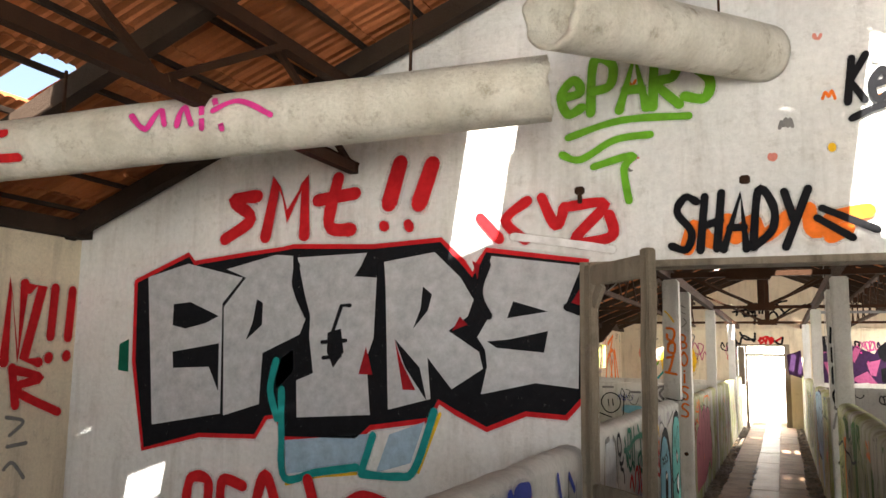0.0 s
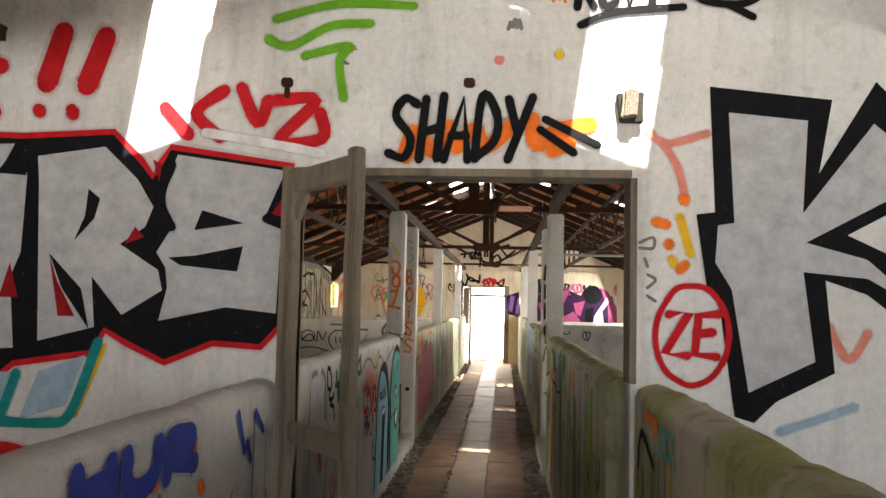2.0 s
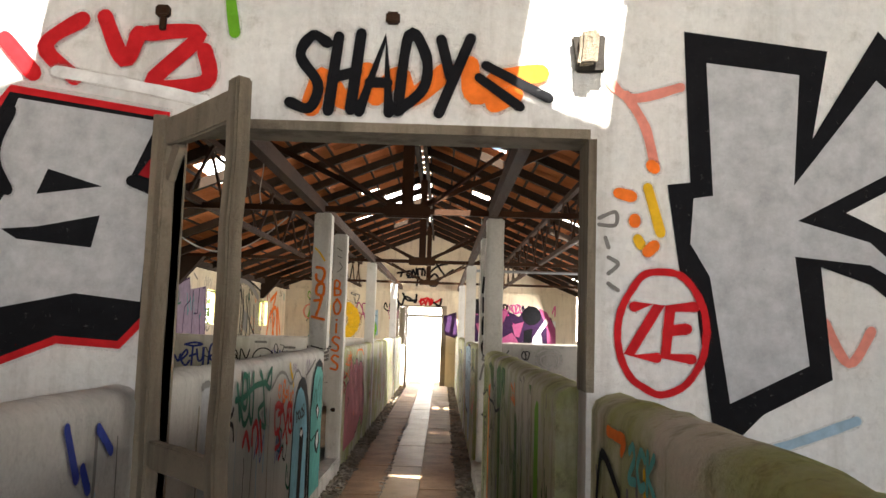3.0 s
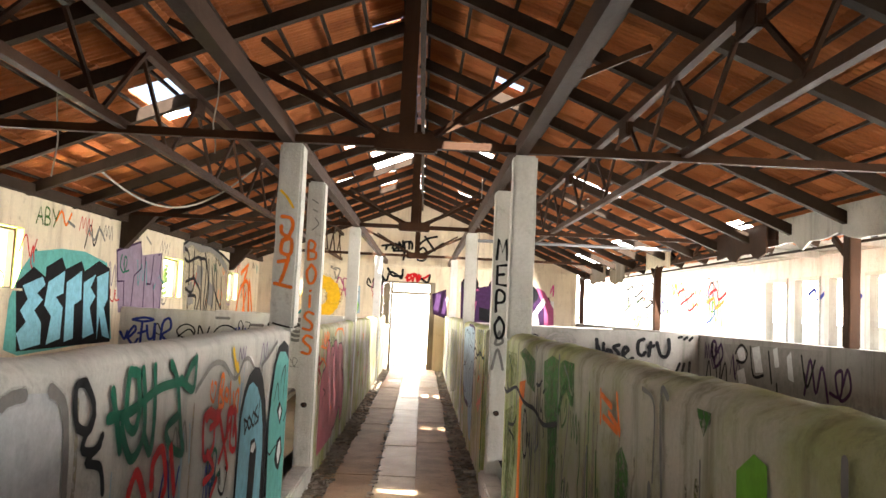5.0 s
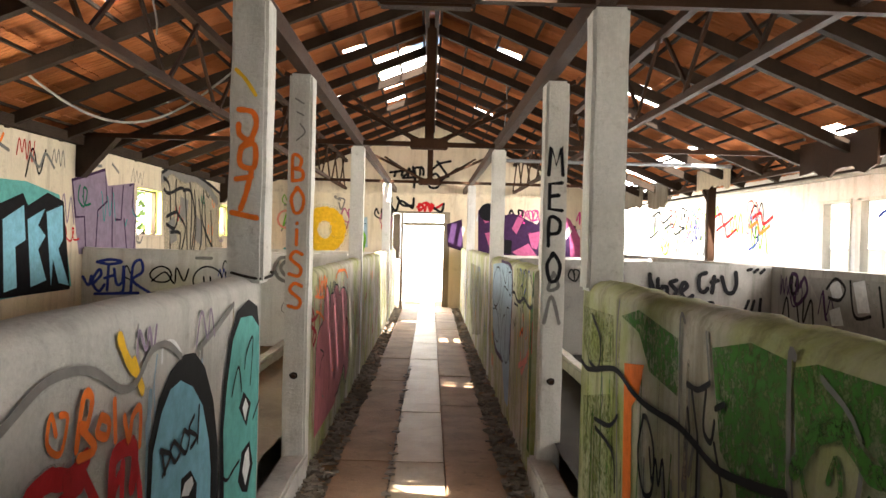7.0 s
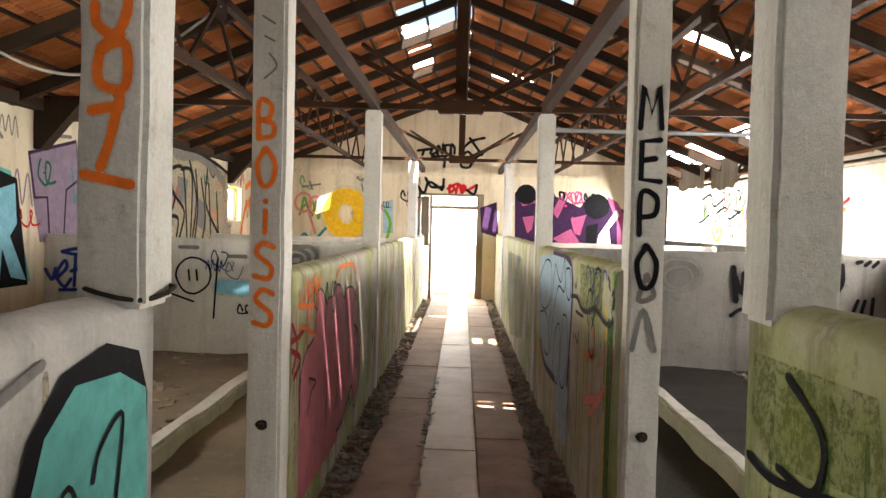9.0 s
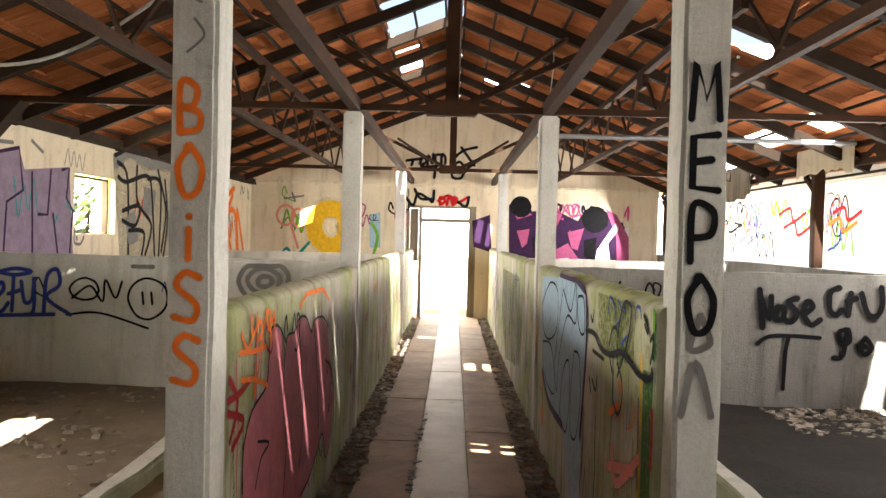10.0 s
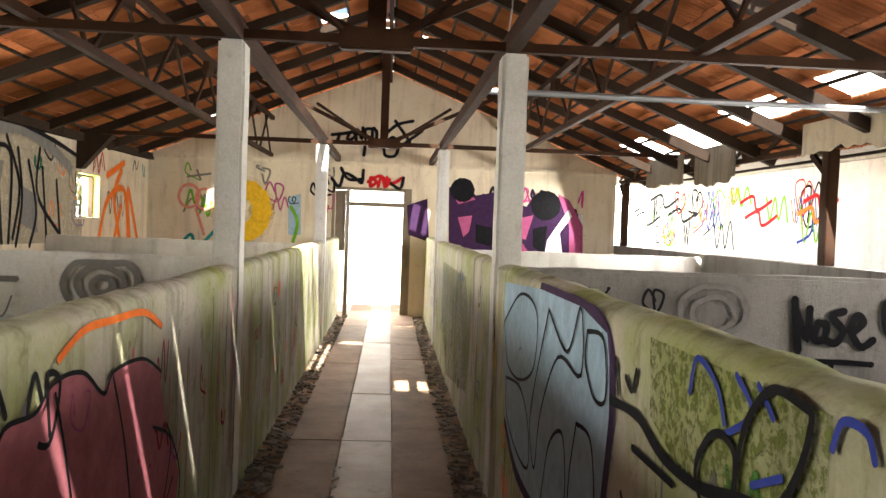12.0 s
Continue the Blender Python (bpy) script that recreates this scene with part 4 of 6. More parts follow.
for s in (-1, 1):
    rows = int((3.75 + 0.45) / (TL * math.cos(ca)))
    for i in range(rows):
        x = s * (0.10 + (i + 0.5) * TL * math.cos(ca))
        j, y = 0, YA - 0.2
        while y < YF + 0.3:
            y += TW
            if any(g[0] < x < g[1] and g[2] < y < g[3] for g in GAPS) or (rng.random() < 0.004 and abs(x) < 3.0 and y > 9):
                continue
            slip = rng.uniform(-0.015, 0.015)
            lift = 0.026 + rng.uniform(-0.003, 0.004)
            m = Matrix.Translation((x + s * slip, y, roof_z(x) + lift)) @ Matrix.Rotation(s * (ca - 0.035), 4, "Y") @ Matrix.Rotation(-s * math.pi / 2, 4, "Z") @ Matrix.Rotation(rng.uniform(-0.012, 0.012), 4, "Z")
            pieces = [m]
            slit = next(((q, w) for q, w in SLITS if s < 0 and i == 0 and abs(y - q) <= TW / 2), None)
            if slit:
                q = min(max(slit[0], y - TW / 2 + slit[1]), y + TW / 2 - slit[1]) - y
                lo, hi = q - slit[1] / 2, q + slit[1] / 2
                pieces = [m @ Matrix.Translation(((e0 + e1) / 2, 0, 0)) @ Matrix.Diagonal(((e1 - e0) / TW, 1, 1, 1)) for e0, e1 in ((-TW / 2, lo), (hi, TW / 2))]
                pieces.append(m @ Matrix.Translation((0, 0.27 * TL, 0.02)) @ Matrix.Diagonal((1, 0.5, 1, 1)))
            for m in pieces:
                if 9.5 < y < 12.8 and singles < 300:
                    ob = new("tile", tile_me)
                    ob.parent = roof
                    ob.matrix_basis = m
                    singles += 1
                else:
                    b = len(rest_v)
                    rest_v += [m @ Vector(v) for v in tv]
                    rest_f += [tuple(b + k for k in f) for f in tf]
me = bpy.data.meshes.new("tiles")
me.from_pydata(rest_v, [], rest_f)
me.materials.append(terracotta)
ob = new("tiles", me)
ob.parent = roof
tagged(ob, kind="stuff")
# ridge caps
y = YA
k = 0
cap_bm = bmesh.new()
while y < YF + 0.2:
    if not (15.0 < y < 16.4):
        rings = [[cap_bm.verts.new((r * math.cos(a), yy, RIDGE - 0.045 + 0.75 * r * math.sin(a))) for a in [math.pi * q / 8 for q in range(9)]] for yy, r in ((y, 0.15), (y + 0.43, 0.165))]
        for q in range(8):
            cap_bm.faces.new((rings[0][q], rings[0][q + 1], rings[1][q + 1], rings[1][q]))
    y += 0.4
part("ridge_caps", cap_bm, terracotta, roof)
# laths that carry the courses
rows = int((3.75 + 0.45) / (TL * math.cos(ca)))
for s in (-1, 1):
    for i in range(rows + 1):
        x = s * (0.10 + i * TL * math.cos(ca))
        bm = bmesh.new()
        for y0, y1 in ((YA - 0.1, YB - 0.02), (YB + 0.16, 10.2), (10.21, 16.0), (16.01, YF)):
            broken = [g for g in GAPS if g[0] - 0.05 < x < g[1] + 0.05 and g[1] - g[0] > 0.4 and g[2] > y0 and g[3] < y1]
            ends = [y0] + [e for g in sorted(broken, key=lambda g: g[2]) for e in (g[2], g[3])] + [y1]
            for e0, e1 in zip(ends[::2], ends[1::2]):
                bar(bm, (x, e0, roof_z(x) - 0.045), (x, e1, roof_z(x) - 0.045), 0.026, 0.024)
        part("lath", bm, dark_timber, roof)


# graffiti, wall by wall
F_D = face_y(4, -1)
F_L = face_x(-3.68, 1)
F_F = face_y(22, -1)
F_C1 = face_y(13.608, -1)
F_C2 = face_y(13.608, -1)
F_l0 = face_x(-0.5645, 1)
F_r0 = face_x(0.7845, -1)
F_l1 = face_x(-0.6645, 1)
F_r1 = face_x(0.6995, -1)
F_l2 = face_x(-0.6845, 1)
F_r2 = face_x(0.6895, -1)
F_R = face_x(3.75, -1)
F_AN = lambda u, v, n=0: Vector((-0.003 - 0.0015 * n, u, v + 0.12))
tag_lines(F_D, wall_door, 'red', [[(-3.21, 2.05), (-2.84, 2.19), (-2.8, 2.14), (-2.43, 2.18), (-2.21, 2.2), (-2.14, 2.21), (-1.66, 2.19), (-1.28, 2.21), (-1.17, 2.1), (-1.11, 2.03), (-1.07, 2.09), (-1.04, 2.15), (-0.55, 2.08), (-0.57, 1.84), (-0.57, 1.48), (-0.65, 1.39), (-0.84, 1.4), (-1.03, 1.32), (-1.18, 1.39), (-1.28, 1.44), (-1.33, 1.35), (-1.65, 1.3), (-1.73, 1.23), (-2.15, 1.22), (-2.2, 1.33), (-2.28, 1.32), (-2.34, 1.22), (-2.71, 1.21), (-3.09, 1.11), (-3.19, 1.59), (-3.21, 2.05)]], 0.05, 0, 'ragged red outline', False)
tag_fill(F_D, wall_door, 'black', [[(-3.21, 2.05), (-2.84, 2.19), (-2.8, 2.14), (-2.43, 2.18), (-2.21, 2.2), (-2.14, 2.21), (-1.66, 2.19), (-1.28, 2.21), (-1.17, 2.1), (-1.11, 2.03), (-1.07, 2.09), (-1.04, 2.15), (-0.55, 2.08), (-0.57, 1.84), (-0.57, 1.48), (-0.65, 1.39), (-0.84, 1.4), (-1.03, 1.32), (-1.18, 1.39), (-1.28, 1.44), (-1.33, 1.35), (-1.65, 1.3), (-1.73, 1.23), (-2.15, 1.22), (-2.2, 1.33), (-2.28, 1.32), (-2.34, 1.22), (-2.71, 1.21), (-3.09, 1.11), (-3.19, 1.59)]], 1, 'black backing of a block-letter piece')
tag_fill(F_D, wall_door, 'silver', [[(-3.13, 2.08), (-2.84, 2.15), (-2.46, 2.06), (-2.59, 1.92), (-2.57, 1.32), (-3.04, 1.24)]], 2, 'silver block letter E')
tag_fill(F_D, wall_door, 'silver', [[(-2.57, 2.11), (-2.25, 2.18), (-2.14, 2.17), (-2.13, 2.03), (-2.04, 1.85), (-2.08, 1.75), (-2.31, 1.65), (-2.32, 1.38), (-2.55, 1.31), (-2.58, 1.9), (-2.44, 2.06)]], 2, 'silver block letter P')
tag_fill(F_D, wall_door, 'silver', [[(-2.11, 2.16), (-1.69, 2.17), (-1.75, 2.05), (-1.63, 2.05), (-1.64, 1.73), (-1.71, 1.55), (-1.67, 1.55), (-1.65, 1.35), (-2.08, 1.32), (-2.09, 1.51), (-1.99, 1.55), (-2.02, 1.73), (-2.02, 1.85), (-2.06, 1.97)]], 2, 'silver block letter A')
tag_fill(F_D, wall_door, 'silver', [[(-1.59, 2.12), (-1.31, 2.16), (-1.17, 2.03), (-1.1, 1.92), (-1.13, 1.84), (-1.23, 1.77), (-1.07, 1.67), (-1.05, 1.59), (-1.21, 1.49), (-1.34, 1.64), (-1.32, 1.44), (-1.55, 1.38), (-1.58, 2.02)]], 2, 'silver block letter R')
tag_fill(F_D, wall_door, 'silver', [[(-1.01, 2.13), (-0.57, 2.07), (-0.65, 1.88), (-0.58, 1.86), (-0.59, 1.51), (-0.79, 1.53), (-1.06, 1.47), (-1.03, 1.6), (-1.04, 1.68), (-1.08, 1.74), (-1.02, 1.84), (-1.07, 1.95)]], 2, 'silver block letter S')
tag_fill(F_D, wall_door, 'black', [[(-2.93, 1.92), (-2.81, 1.93), (-2.61, 1.85), (-2.7, 1.81), (-2.84, 1.78), (-2.93, 1.8)], [(-2.92, 1.65), (-2.6, 1.7), (-2.59, 1.44), (-2.66, 1.57), (-2.91, 1.56)], [(-2.36, 1.94), (-2.32, 1.92), (-2.32, 1.8), (-2.42, 1.72), (-2.38, 1.82)], [(-1.91, 1.76), (-1.83, 1.78), (-1.81, 1.66), (-1.87, 1.58), (-1.91, 1.66)], [(-1.76, 2.05), (-1.68, 2.16), (-1.63, 2.04)], [(-1.37, 1.99), (-1.32, 1.95), (-1.34, 1.87), (-1.42, 1.78), (-1.38, 1.88)], [(-0.9, 1.91), (-0.73, 1.86), (-0.93, 1.83)], [(-1.03, 1.72), (-0.92, 1.73), (-0.73, 1.77), (-0.75, 1.67), (-0.98, 1.69)], [(-1.52, 1.73), (-1.38, 1.59), (-1.34, 1.43), (-1.46, 1.59)]], 3, 'black counters of the letters')
tag_lines(F_D, wall_door, 'black', [[(-2.11, 2.12), (-2.12, 2.01), (-2.04, 1.85)], [(-1.03, 2.09), (-1.07, 1.95), (-1.02, 1.84)], [(-1.61, 2.1), (-1.6, 1.84), (-1.62, 1.67)], [(-0.64, 1.88), (-0.56, 1.85)]], 0.035, 3, '', True)
tag_fill(F_D, wall_door, 'dark_red', [[(-1.68, 1.69), (-1.64, 1.55), (-1.72, 1.55)], [(-1.17, 1.84), (-1.13, 1.8), (-1.21, 1.77)], [(-1.52, 1.73), (-1.48, 1.62), (-1.4, 1.48), (-1.47, 1.48)], [(-0.62, 1.9), (-0.56, 1.99), (-0.56, 1.88)], [(-1.11, 2.11), (-1.07, 2.09), (-1.08, 2.02)]], 4, 'dark red shading')
tag_fill(F_D, wall_door, 'pale_blue', [[(-2.15, 1.2), (-1.63, 1.26), (-1.69, 1.1), (-2.13, 1.03)], [(-1.54, 1.26), (-1.35, 1.33), (-1.42, 1.13), (-1.61, 1.07)], [(-2.26, 1.58), (-2.12, 1.67), (-2.11, 1.56), (-2.21, 1.46)]], 1, 'pale blue shadow of the piece')
tag_lines(F_D, wall_door, 'teal', [[(-2.18, 1.46), (-2.17, 1.23), (-2.14, 1.01), (-1.95, 1.05), (-1.72, 1.09)], [(-1.69, 1.06), (-1.5, 1.06), (-1.4, 1.1), (-1.3, 1.38)], [(-1.63, 1.25), (-1.69, 1.07)], [(-2.22, 1.61), (-2.25, 1.46), (-2.2, 1.31)]], 0.04, 2, 'teal outline', True)
tag_lines(F_D, wall_door, 'yellow', [[(-2.13, 0.98), (-1.95, 1.03), (-1.72, 1.06)], [(-1.38, 1.09), (-1.27, 1.37)]], 0.018, 1, '', True)
tag_fill(F_D, wall_door, 'dark_green', [[(-3.32, 1.69), (-3.25, 1.72), (-3.24, 1.53), (-3.32, 1.54)]], 0, '')
tag_hand(F_D, wall_door, 'red', 'sMt', -2.62, 2.28, 0.31, 0.89, 2, 0.1, 0.07, 1, 'red sprayed letters sMt', False)
tag_lines(F_D, wall_door, 'red', [[(-1.51, 2.63), (-1.57, 2.42)], [(-1.33, 2.61), (-1.4, 2.41)]], 0.085, 2, 'red exclamation marks', True)
tag_lines(F_D, wall_door, 'red', [[(-1.6, 2.31), (-1.59, 2.3)], [(-1.46, 2.31), (-1.45, 2.29)]], 0.05, 2, '', True)
tag_lines(F_D, wall_door, 'red', [[(-1.07, 2.32), (-0.97, 2.21)], [(-0.83, 2.39), (-0.94, 2.3), (-0.84, 2.2)], [(-0.76, 2.4), (-0.69, 2.26), (-0.65, 2.35)], [(-0.62, 2.35), (-0.46, 2.35), (-0.6, 2.19), (-0.43, 2.2), (-0.44, 2.3)]], 0.05, 2, 'red scribbled tag', True)
tag_lines(F_D, wall_door, 'white', [[(-0.9, 2.22), (-0.65, 2.18), (-0.43, 2.14)]], 0.035, 3, 'white underline', True)
tag_hand(F_D, wall_door, 'green', 'ePARS', -0.68, 2.79, 0.25, 0.73, 2, 0.05, 0.045, 1, 'green sprayed word above the doorway', False)
tag_lines(F_D, wall_door, 'green', [[(-0.63, 2.68), (-0.38, 2.74), (-0.08, 2.73)], [(-0.66, 2.6), (-0.57, 2.57), (-0.41, 2.65), (-0.25, 2.66)], [(-0.51, 2.53), (-0.33, 2.57), (-0.37, 2.51), (-0.35, 2.36)]], 0.035, 2, 'green underlines', True)
tag_lines(F_D, wall_door, 'orange', [[(-0.1, 2.13), (-0.07, 2.23), (0.01, 2.15), (0.07, 2.25)], [(0.1, 2.17), (0.17, 2.24), (0.21, 2.17), (0.32, 2.26)], [(0.39, 2.28), (0.41, 2.18), (0.49, 2.24), (0.61, 2.26)], [(0.47, 2.16), (0.53, 2.19)]], 0.06, 1, 'orange spray under the black word', True)
tag_hand(F_D, wall_door, 'black', 'SHADY', -0.17, 2.12, 0.24, 0.55, 3, 0.12, 0.034, 1, 'black sprayed word SHADY over the doorway', False)
tag_lines(F_D, wall_door, 'black', [[(0.44, 2.28), (0.64, 2.18)], [(0.42, 2.24), (0.55, 2.15)]], 0.03, 3, '', False)
tag_lines(F_D, wall_door, 'black', [[(0.57, 2.65), (0.7, 2.7), (0.96, 2.72)], [(0.98, 2.81), (1.03, 2.75), (1.13, 2.73), (1.21, 2.74), (1.28, 2.79)], [(1.13, 2.73), (1.22, 2.68)]], 0.03, 2, 'black underline', True)
tag_hand(F_D, wall_door, 'black', 'KeVi', 0.55, 2.72, 0.19, 0.34, 2, 0.1, 0.03, 1, 'black sprayed word KeVi', False)
tag_lines(F_D, wall_door, 'red', [[(-2.77, 0.86), (-2.74, 0.97), (-2.63, 0.96), (-2.63, 0.81)], [(-2.54, 0.82), (-2.53, 0.97), (-2.4, 0.95)], [(-2.32, 0.84), (-2.26, 1.02), (-2.18, 0.85)], [(-2.0, 1.01), (-1.95, 0.87)], [(-1.81, 0.88), (-1.69, 0.95), (-1.56, 0.93)]], 0.06, 2, 'red scribbled tag low on the wall', True)
tag_lines(F_D, wall_door, 'black', [[(-1.88, 1.76), (-1.83, 1.9), (-1.78, 1.9)], [(-1.94, 1.71), (-1.8, 1.72)], [(-1.93, 1.63), (-1.83, 1.64)]], 0.02, 3.4, '', False)
tag_fill(F_D, wall_door, 'black', [[(1.06, 2.41), (1.51, 2.36), (1.46, 2.08), (1.67, 2.43), (1.92, 2.16), (1.76, 1.96), (1.56, 1.85), (1.9, 1.69), (1.89, 1.42), (1.63, 1.63), (1.48, 1.68), (1.51, 1.34), (1.3, 1.23), (1.22, 1.15), (1.15, 1.17), (1.09, 1.62), (1.05, 1.64), (1.01, 1.92), (1.08, 1.93)]], 1, 'black outline of a large letter K')
tag_fill(F_D, wall_door, 'silver', [[(1.13, 2.31), (1.42, 2.28), (1.4, 1.93), (1.66, 2.27), (1.84, 2.11), (1.72, 1.99), (1.41, 1.82), (1.63, 1.76), (1.84, 1.57), (1.63, 1.69), (1.4, 1.71), (1.44, 1.38), (1.2, 1.26), (1.14, 1.64), (1.08, 1.74), (1.09, 1.88), (1.15, 1.89)]], 2, 'silver fill of a large letter K')
tag_lines(F_D, wall_door, 'red', [[(1.13, 1.47), (1.12, 1.4), (1.09, 1.34), (1.05, 1.3), (0.99, 1.28), (0.94, 1.3), (0.9, 1.33), (0.87, 1.39), (0.86, 1.46), (0.87, 1.53), (0.9, 1.59), (0.94, 1.64), (1.0, 1.65), (1.05, 1.64), (1.09, 1.6), (1.12, 1.54), (1.13, 1.47)]], 0.022, 2, 'red ring', True)
tag_hand(F_D, wall_door, 'red', 'ZE', 0.89, 1.39, 0.16, 0.21, 3, 0.1, 0.032, 1, 'red letters ZE in a ring', False)
tag_lines(F_D, wall_door, 'salmon', [[(0.83, 2.24), (0.9, 2.19), (1.05, 2.23)], [(0.88, 2.2), (0.94, 2.1), (0.97, 1.98)], [(1.49, 1.51), (1.56, 1.39), (1.63, 1.49)]], 0.03, 0, 'faded salmon strokes', True)
tag_lines(F_D, wall_door, 'orange', [[(0.96, 1.98), (0.97, 1.97)], [(0.86, 1.89), (0.9, 1.88)], [(0.91, 1.81), (0.91, 1.8)], [(0.95, 1.71), (0.97, 1.73)]], 0.035, 1, '', True)
tag_lines(F_D, wall_door, 'yellow', [[(0.95, 1.91), (0.99, 1.77)], [(0.92, 1.75), (0.93, 1.73)], [(0.49, 2.54), (0.49, 2.53)]], 0.03, 0, '', True)
tag_lines(F_D, wall_door, 'grey', [[(0.8, 1.81), (0.85, 1.83), (0.85, 1.79), (0.8, 1.79)], [(0.82, 1.75), (0.83, 1.72)], [(0.83, 1.69), (0.86, 1.67), (0.83, 1.64)], [(0.83, 1.61), (0.86, 1.59)]], 0.012, 2, 'small dark scrawl beside the doorway', True)
tag_lines(F_D, wall_door, 'pale_blue', [[(1.31, 1.12), (1.45, 1.17), (1.58, 1.22)]], 0.03, 0, '', True)
tag_hand(F_L, wall_left, 'red', 'NZ!!', 3.52, 1.58, 0.44, 0.5, 2, 0, 0.06, 1, 'red sprayed letters on the side wall', False)
tag_lines(F_L, wall_left, 'red', [[(3.58, 1.55), (3.62, 1.34)], [(3.58, 1.54), (3.77, 1.49), (3.61, 1.43), (3.91, 1.29)]], 0.05, 2, '', True)
tag_lines(F_L, wall_left, 'grey', [[(3.57, 1.28), (3.68, 1.25), (3.6, 1.18)], [(3.59, 1.12), (3.71, 1.13)], [(3.58, 1.0), (3.63, 1.03), (3.71, 0.94)]], 0.02, 2, '', True)
tag_hand(F_l0, wall_l0, 'blue', 'HUR', 2.49, 1.11, 0.09, 0.68, 2, 0.05, 0.06, 1, 'blue sprayed letters with orange dots', False)
tag_lines(F_l0, wall_l0, 'orange', [[(2.5, 1.2), (2.51, 1.2)], [(2.58, 1.13), (2.6, 1.12)], [(2.88, 1.11), (2.89, 1.1)], [(3.13, 1.17), (3.14, 1.15)], [(3.19, 1.03), (3.21, 1.02)]], 0.035, 1, '', True)
tag_lines(F_l0, wall_l0, 'blue', [[(3.51, 1.19), (3.58, 1.06)], [(3.61, 1.08), (3.65, 1.02)], [(3.69, 1.17), (3.78, 1.1)]], 0.03, 1, '', True)
tag_lines(F_r0, wall_r0, 'orange', [[(3.74, 1.2), (3.63, 1.2), (3.54, 1.2), (3.57, 1.17)]], 0.03, 1, '', True)
tag_hand(F_r0, wall_r0, 'turquoise', '2CK', 3.49, 1.12, 0.08, 0.25, 2, 0, 0.022, -1, 'turquoise scrawled letters', False)
tag_lines(F_r0, wall_r0, 'black', [[(3.88, 1.0), (3.81, 1.13), (3.59, 1.06)]], 0.03, 1, '', True)
tag_lines(F_F, wall_far, 'yellow', [[(-1.91, 1.59), (-1.93, 1.46), (-1.99, 1.35), (-2.08, 1.27), (-2.2, 1.24), (-2.31, 1.27), (-2.41, 1.34), (-2.48, 1.45), (-2.51, 1.58), (-2.49, 1.71), (-2.43, 1.82), (-2.33, 1.9), (-2.22, 1.92), (-2.1, 1.9), (-2.0, 1.83), (-1.93, 1.72), (-1.91, 1.59)]], 0.3, 1, 'thick yellow sprayed ring', True)
tag_lines(F_F, wall_far, 'red', [[(-2.29, 1.86), (-2.06, 1.85)]], 0.16, 2, 'red cap', True)
tag_lines(F_F, wall_far, 'salmon', [[(-2.88, 1.79), (-2.92, 1.66), (-3.03, 1.6), (-3.15, 1.65), (-3.2, 1.78), (-3.15, 1.91), (-3.04, 1.96), (-2.93, 1.91), (-2.88, 1.79)], [(-2.65, 1.74), (-2.69, 1.63), (-2.79, 1.58), (-2.89, 1.62), (-2.93, 1.73), (-2.9, 1.85), (-2.8, 1.9), (-2.7, 1.85), (-2.65, 1.74)], [(-2.93, 1.58), (-2.8, 1.19)]], 0.04, 1, 'pink sprayed flower', True)
tag_lines(F_F, wall_far, 'teal', [[(-3.2, 0.95), (-3.0, 1.18), (-2.9, 0.98), (-2.6, 1.29)]], 0.05, 1, '', True)
tag_lines(F_F, wall_far, 'red', [[(-2.49, 0.99), (-2.29, 0.98), (-1.94, 1.01)]], 0.05, 1, '', True)
tag_lines(F_F, wall_far, 'grey', [[(-3.07, 2.08), (-2.72, 2.14)], [(-2.93, 2.19), (-2.87, 2.04)], [(-1.92, 2.26), (-1.8, 2.22), (-1.87, 2.01), (-1.92, 2.16)]], 0.03, 1, '', True)
tag_lines(F_F, wall_far, 'red', [[(-0.26, 2.11), (-0.07, 2.21), (0.09, 2.09), (0.28, 2.19)]], 0.05, 2, '', True)
tag_fill(F_F, wall_far, 'pale_blue', [[(-1.51, 1.82), (-1.31, 1.88), (-1.29, 1.23), (-1.49, 1.22)]], 0, '')
tag_lines(F_F, wall_far, 'green', [[(-1.46, 1.67), (-1.35, 1.43), (-1.41, 1.12)]], 0.05, 1, '', True)
tag_fill(F_L, wall_left, 'beige', [[(16.05, 2.27), (16.83, 2.43), (18.29, 2.3), (19.3, 2.15), (19.37, 1.1), (16.28, 1.13)]], 0, '')
tag_lines(F_L, wall_left, 'black', [[(16.18, 2.19), (16.45, 2.03), (16.51, 1.18)], [(16.72, 2.19), (16.75, 1.78), (17.19, 1.51), (17.01, 1.15)], [(17.38, 2.19), (17.67, 1.71), (17.54, 1.18)], [(18.13, 2.13), (18.09, 1.63), (18.66, 1.22)], [(16.11, 2.26), (16.83, 2.41), (18.29, 2.28), (19.21, 2.13)]], 0.05, 1, 'black outlines on a beige piece', True)
tag_fill(F_L, wall_left, 'grey', [[(16.93, 1.97), (17.33, 1.94), (17.24, 1.6), (16.92, 1.69)], [(17.7, 1.72), (18.09, 1.63), (18.11, 1.22), (17.72, 1.32)], [(16.39, 1.58), (16.67, 1.68), (16.81, 1.32), (16.52, 1.27)]], 2, '')
tag_lines(F_L, wall_left, 'orange', [[(20.74, 1.1), (20.48, 1.69), (20.75, 2.06)], [(21.17, 1.1), (21.04, 1.83), (21.52, 1.09)]], 0.1, 1, 'orange flame', True)
tag_lines(F_L, wall_left, 'grey', [[(12.49, 2.13), (12.66, 2.02), (12.78, 2.16), (12.96, 2.04)], [(13.71, 2.14), (14.09, 2.16)], [(14.39, 2.21), (14.58, 2.13)], [(11.95, 2.16), (12.11, 2.12)]], 0.03, 1, 'small dark scrawls', True)
